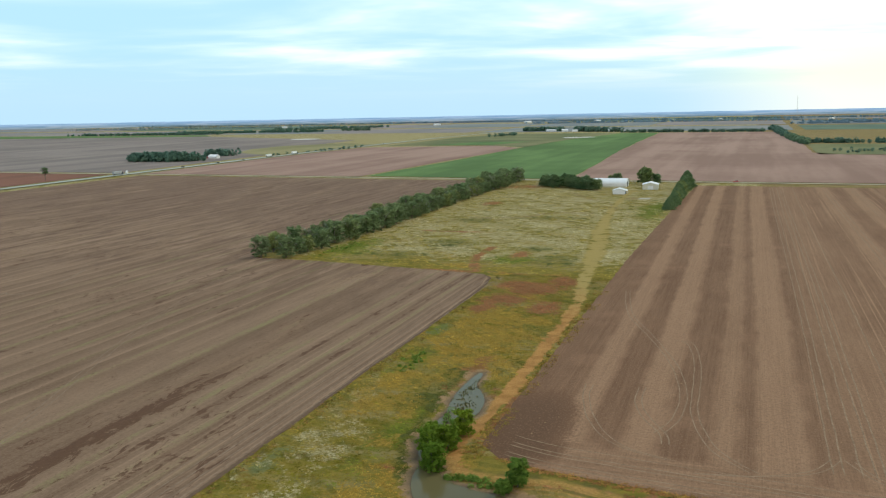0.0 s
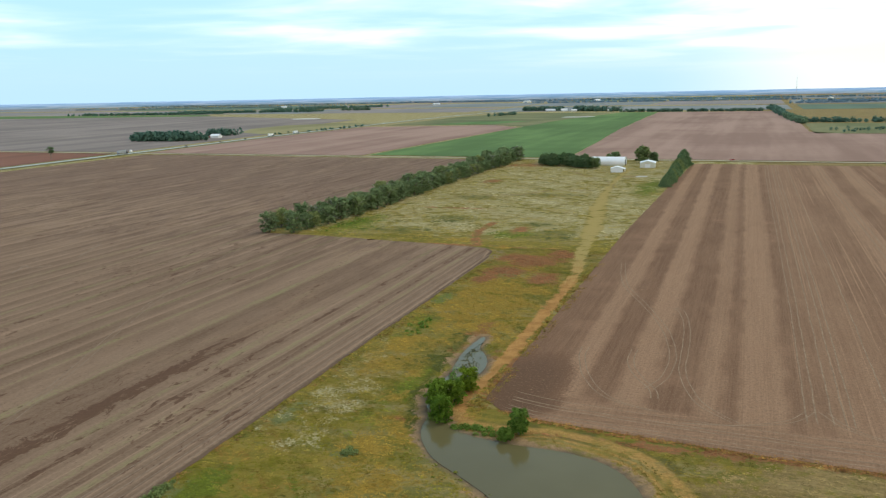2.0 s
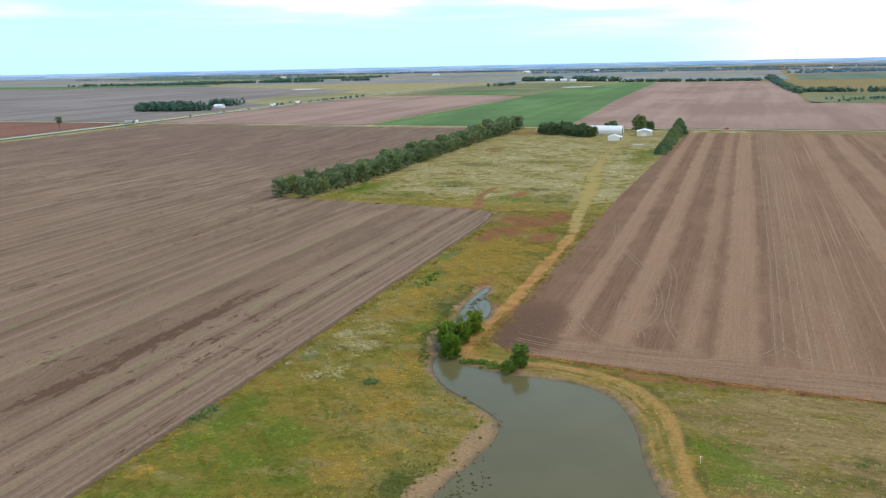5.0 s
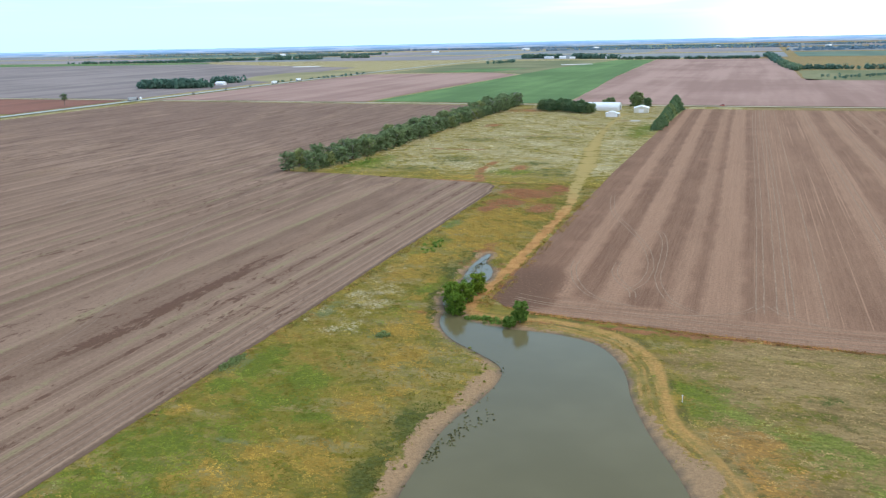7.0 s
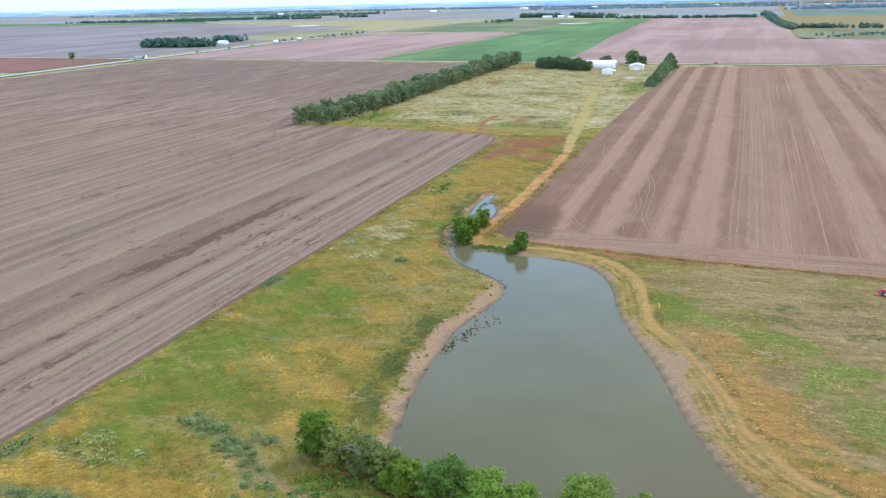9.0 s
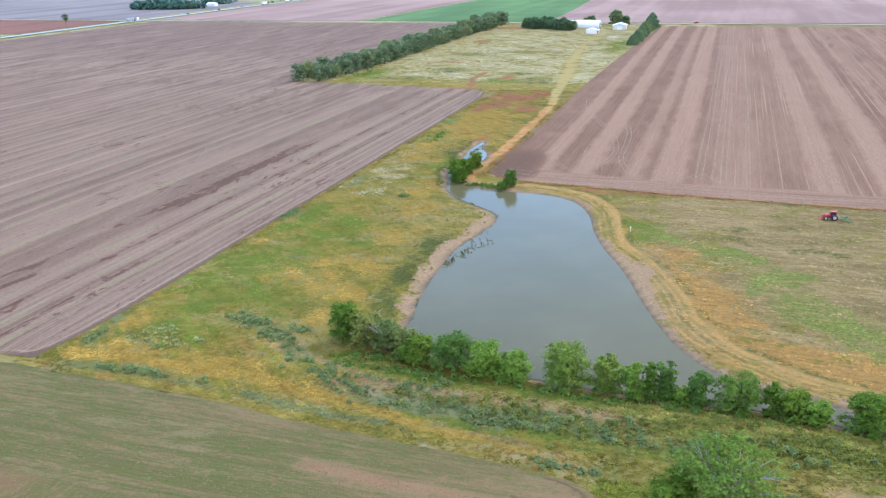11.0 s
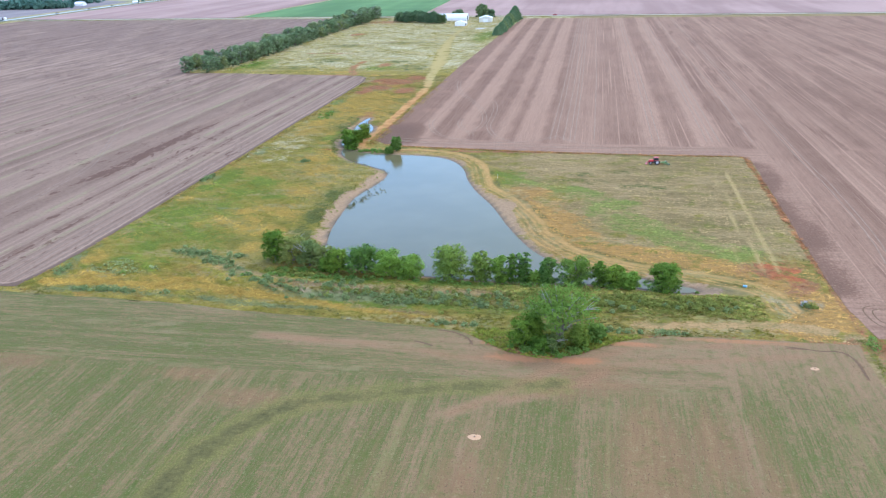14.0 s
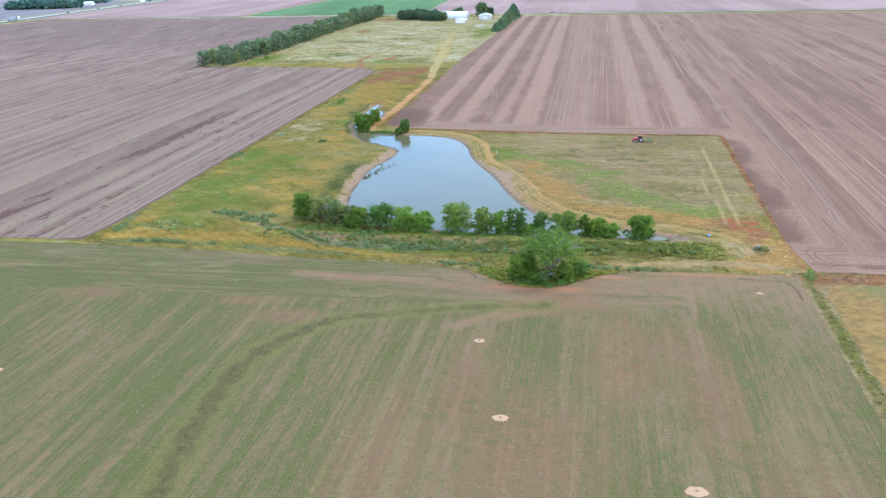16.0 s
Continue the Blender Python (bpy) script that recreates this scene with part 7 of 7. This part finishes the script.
ob = new("drawbar", mesh_of("drawbar", *join_arrays([tube_arrays([(0.4, s * 0.5, 0.5), (1.9, 0, 0.5)], [0.06, 0.06], 6) for s in (-1, 1)] + [tube_arrays([(-0.3, 0, 0.9), (1.8, 0, 0.85)], [0.05, 0.05], 6)]), mower_green))
ob.parent = mower
for s in (-1, 1):
    hub = part("rotor", spun([(0.0, 0.30), (0.26, 0.30), (0.28, 0.36), (0.20, 0.52), (0.0, 0.56)]), mower_green, mower, "green rotor hub")
    hub.location = (-0.55, s * 1.35, 0.0)
    for k in range(8):
        a = k * math.pi / 4 + 0.2 * s
        arm = new("arm", mesh_of("arm", *join_arrays([tube_arrays([(0.2 * math.cos(a), 0.2 * math.sin(a), 0.44), (0.9 * math.cos(a), 0.9 * math.sin(a), 0.40), (1.3 * math.cos(a), 1.3 * math.sin(a), 0.12)], [0.045, 0.04, 0.03], 5), tube_arrays([(1.0 * math.cos(a), 1.0 * math.sin(a), 0.36), (1.15 * math.cos(a + 0.22), 1.15 * math.sin(a + 0.22), 0.10)], [0.03, 0.02], 4)]), mower_green))
        arm.parent = hub
    ob = new("wing_brace", mesh_of("wing_brace", *tube_arrays([(-0.4, s * 0.5, 0.75), (-0.4, s * 1.1, 1.05), (-0.4, s * 1.6, 0.7)], [0.05, 0.05, 0.05], 6), mower_green))
    ob.parent = mower
    wheel_parts(mower, -1.0, s * 1.75, 0.26, 0.16, tyre_rubber, rim_grey)

# ---- small things near the dam ----
blue_plastic = paint("blue_plastic", (0.16, 0.42, 0.58), 0.4, 0.0, 0.1, 3.0)
barrel = thing("barrel", 67, 22.4, float(height(np.array([67.0]), np.array([22.4]))[0]), 30, "light blue plastic barrel lying on mud", "barrel")
barrel.matrix_basis = pose(67, 22.4, float(height(np.array([67.0]), np.array([22.4]))[0]) + 0.26, 90, 0, 70)
barrel_side = [(0.0, 0.0), (0.27, 0.0), (0.30, 0.06), (0.30, 0.28), (0.315, 0.31), (0.30, 0.34), (0.30, 0.58), (0.315, 0.61), (0.30, 0.64), (0.30, 0.86), (0.27, 0.92)]


part("body", spun(barrel_side), blue_plastic, barrel)
barrel.scale = (0.85, 0.85, 0.85)
part("lid", spun([(0.0, 0.93), (0.26, 0.93), (0.275, 0.96), (0.26, 0.99), (0.0, 0.99)]), white_board, barrel, "white plastic lid")

stake = thing("stake", 3.0, 111.5, float(height(np.array([3.0]), np.array([111.5]))[0]), 20, "thin white marker stake beside the bank lane", "stake")
part("post", boxed(-0.04, -0.04, -0.1, 0.04, 0.04, 1.3, bevel=0.01), white_board, stake)
part("cap", boxed(-0.14, -0.05, 1.22, 0.14, 0.05, 1.42, bevel=0.02), white_board, stake, "white plastic marker head")

dead_wood = material("bleached_dead_wood", lambda n, s: n.mix(n.noise(n.place(), 4.0, 4.0), (0.24, 0.22, 0.20), (0.46, 0.43, 0.40)), 0.95)


def brush_pile(x, y, n, reach, seed, label):
    r2 = np.random.default_rng(seed)
    root = thing("brush_pile", x, y, float(height(np.array([float(x)]), np.array([float(y)]))[0]), 0, label, "brush pile", "brush piles")
    for k in range(n):
        a = r2.uniform(0, 6.283)
        p0 = np.array([math.cos(a) * reach * 0.6, math.sin(a) * reach * 0.45, 0.05])
        p2 = np.array([-math.cos(a + r2.normal() * 0.5) * reach * 0.6, -math.sin(a) * reach * 0.4, r2.uniform(0.2, 0.9)])
        p1 = (p0 + p2) / 2 + r2.normal(size=3) * 0.25 + np.array([0, 0, 0.35])
        ob = new("branch", mesh_of("branch", *tube_arrays([p0, p1, p2], [0.09, 0.07, 0.03], 5), dead_wood))
        ob.parent = root


brush_pile(78, 13.2, 12, 1.7, 1, "small pile of bleached grey dead branches on grass")
brush_pile(1.5, 18.6, 12, 2.6, 2, "fallen grey dead branches at the water edge")

# ---- vehicles ----
car_red = paint("red_car_paint", (0.45, 0.03, 0.03), 0.25, 0.0, 0.08)
car_dark = paint("dark_car_paint", (0.04, 0.045, 0.06), 0.25, 0.0, 0.08)
car_white = paint("white_car_paint", (0.75, 0.76, 0.77), 0.3, 0.0, 0.06)


def car(x, y, turn, body_mat, label, z=0.7):
    root = thing("car", x, y, z, turn, label, "car", "road traffic")
    part("body", prism([(-2.2, 0.35), (2.2, 0.35), (2.25, 0.7), (2.1, 0.9), (1.1, 0.98), (-1.9, 1.02), (-2.2, 0.85)], -0.88, 0.88, "y"), body_mat, root)
    part("cabin", prism([(0.95, 0.96), (0.35, 1.45), (-1.2, 1.48), (-1.8, 1.0)], -0.78, 0.78, "y"), glass, root, "dark glazed cabin")
    part("roof", boxed(-1.2, -0.76, 1.46, 0.35, 0.76, 1.52, bevel=0.02), body_mat, root)
    for wx in (-1.4, 1.4):
        for s in (-1, 1):
            wheel_parts(root, wx, s * 0.8, 0.33, 0.2, tyre_rubber, rim_grey)


def lorry(x, y, turn, label, cargo_mat):
    root = thing("lorry", x, y, 0.7, turn, label, "lorry", "road traffic")
    part("cab", prism([(5.2, 0.6), (7.6, 0.6), (7.7, 1.7), (6.9, 1.9), (6.6, 3.0), (5.2, 3.2)], -1.2, 1.2, "y"), car_dark, root, "dark lorry cab")
    part("trailer", boxed(-8.0, -1.28, 1.2, 4.9, 1.28, 4.0, bevel=0.05), cargo_mat, root)
    part("frame", boxed(-7.6, -0.5, 0.9, 6.8, 0.5, 1.15), iron, root)
    for wx in (-7.0, -5.8, 4.0, 5.2, 6.9):
        for s in (-1, 1):
            wheel_parts(root, wx, s * 1.0, 0.5, 0.3, tyre_rubber, rim_grey)


car(-13, float(road_y(-13.0)), 182, car_red, "small red car on the gravel county road")
lorry(-678.5, 812, 90, "dark lorry with a grey trailer on the highway", steel)
lorry(-682, 1150, 90, "white box lorry on the far highway", white_metal)
lorry(-681, 1225, 90, "white box lorry on the far highway", white_metal)
for y, m in ((930, car_dark), (1010, car_dark), (1075, car_dark), (1560, car_white)):
    car(float(np.interp(y, HIGHWAY[:, 1], HIGHWAY[:, 0])) + 1.8, y, 90, m, "dark car on the highway" if m is car_dark else "white car on the highway")
lone = tree_meshes("lone_tree", 91, 9.0, 5.6, 500, 0.6, leaf_cedar, 1, low=0.5, lobes_n=6, twigs=6)
plant("tree", lone, -716, 742, 1.6, 20, "lone thin tree on red soil beside the highway")
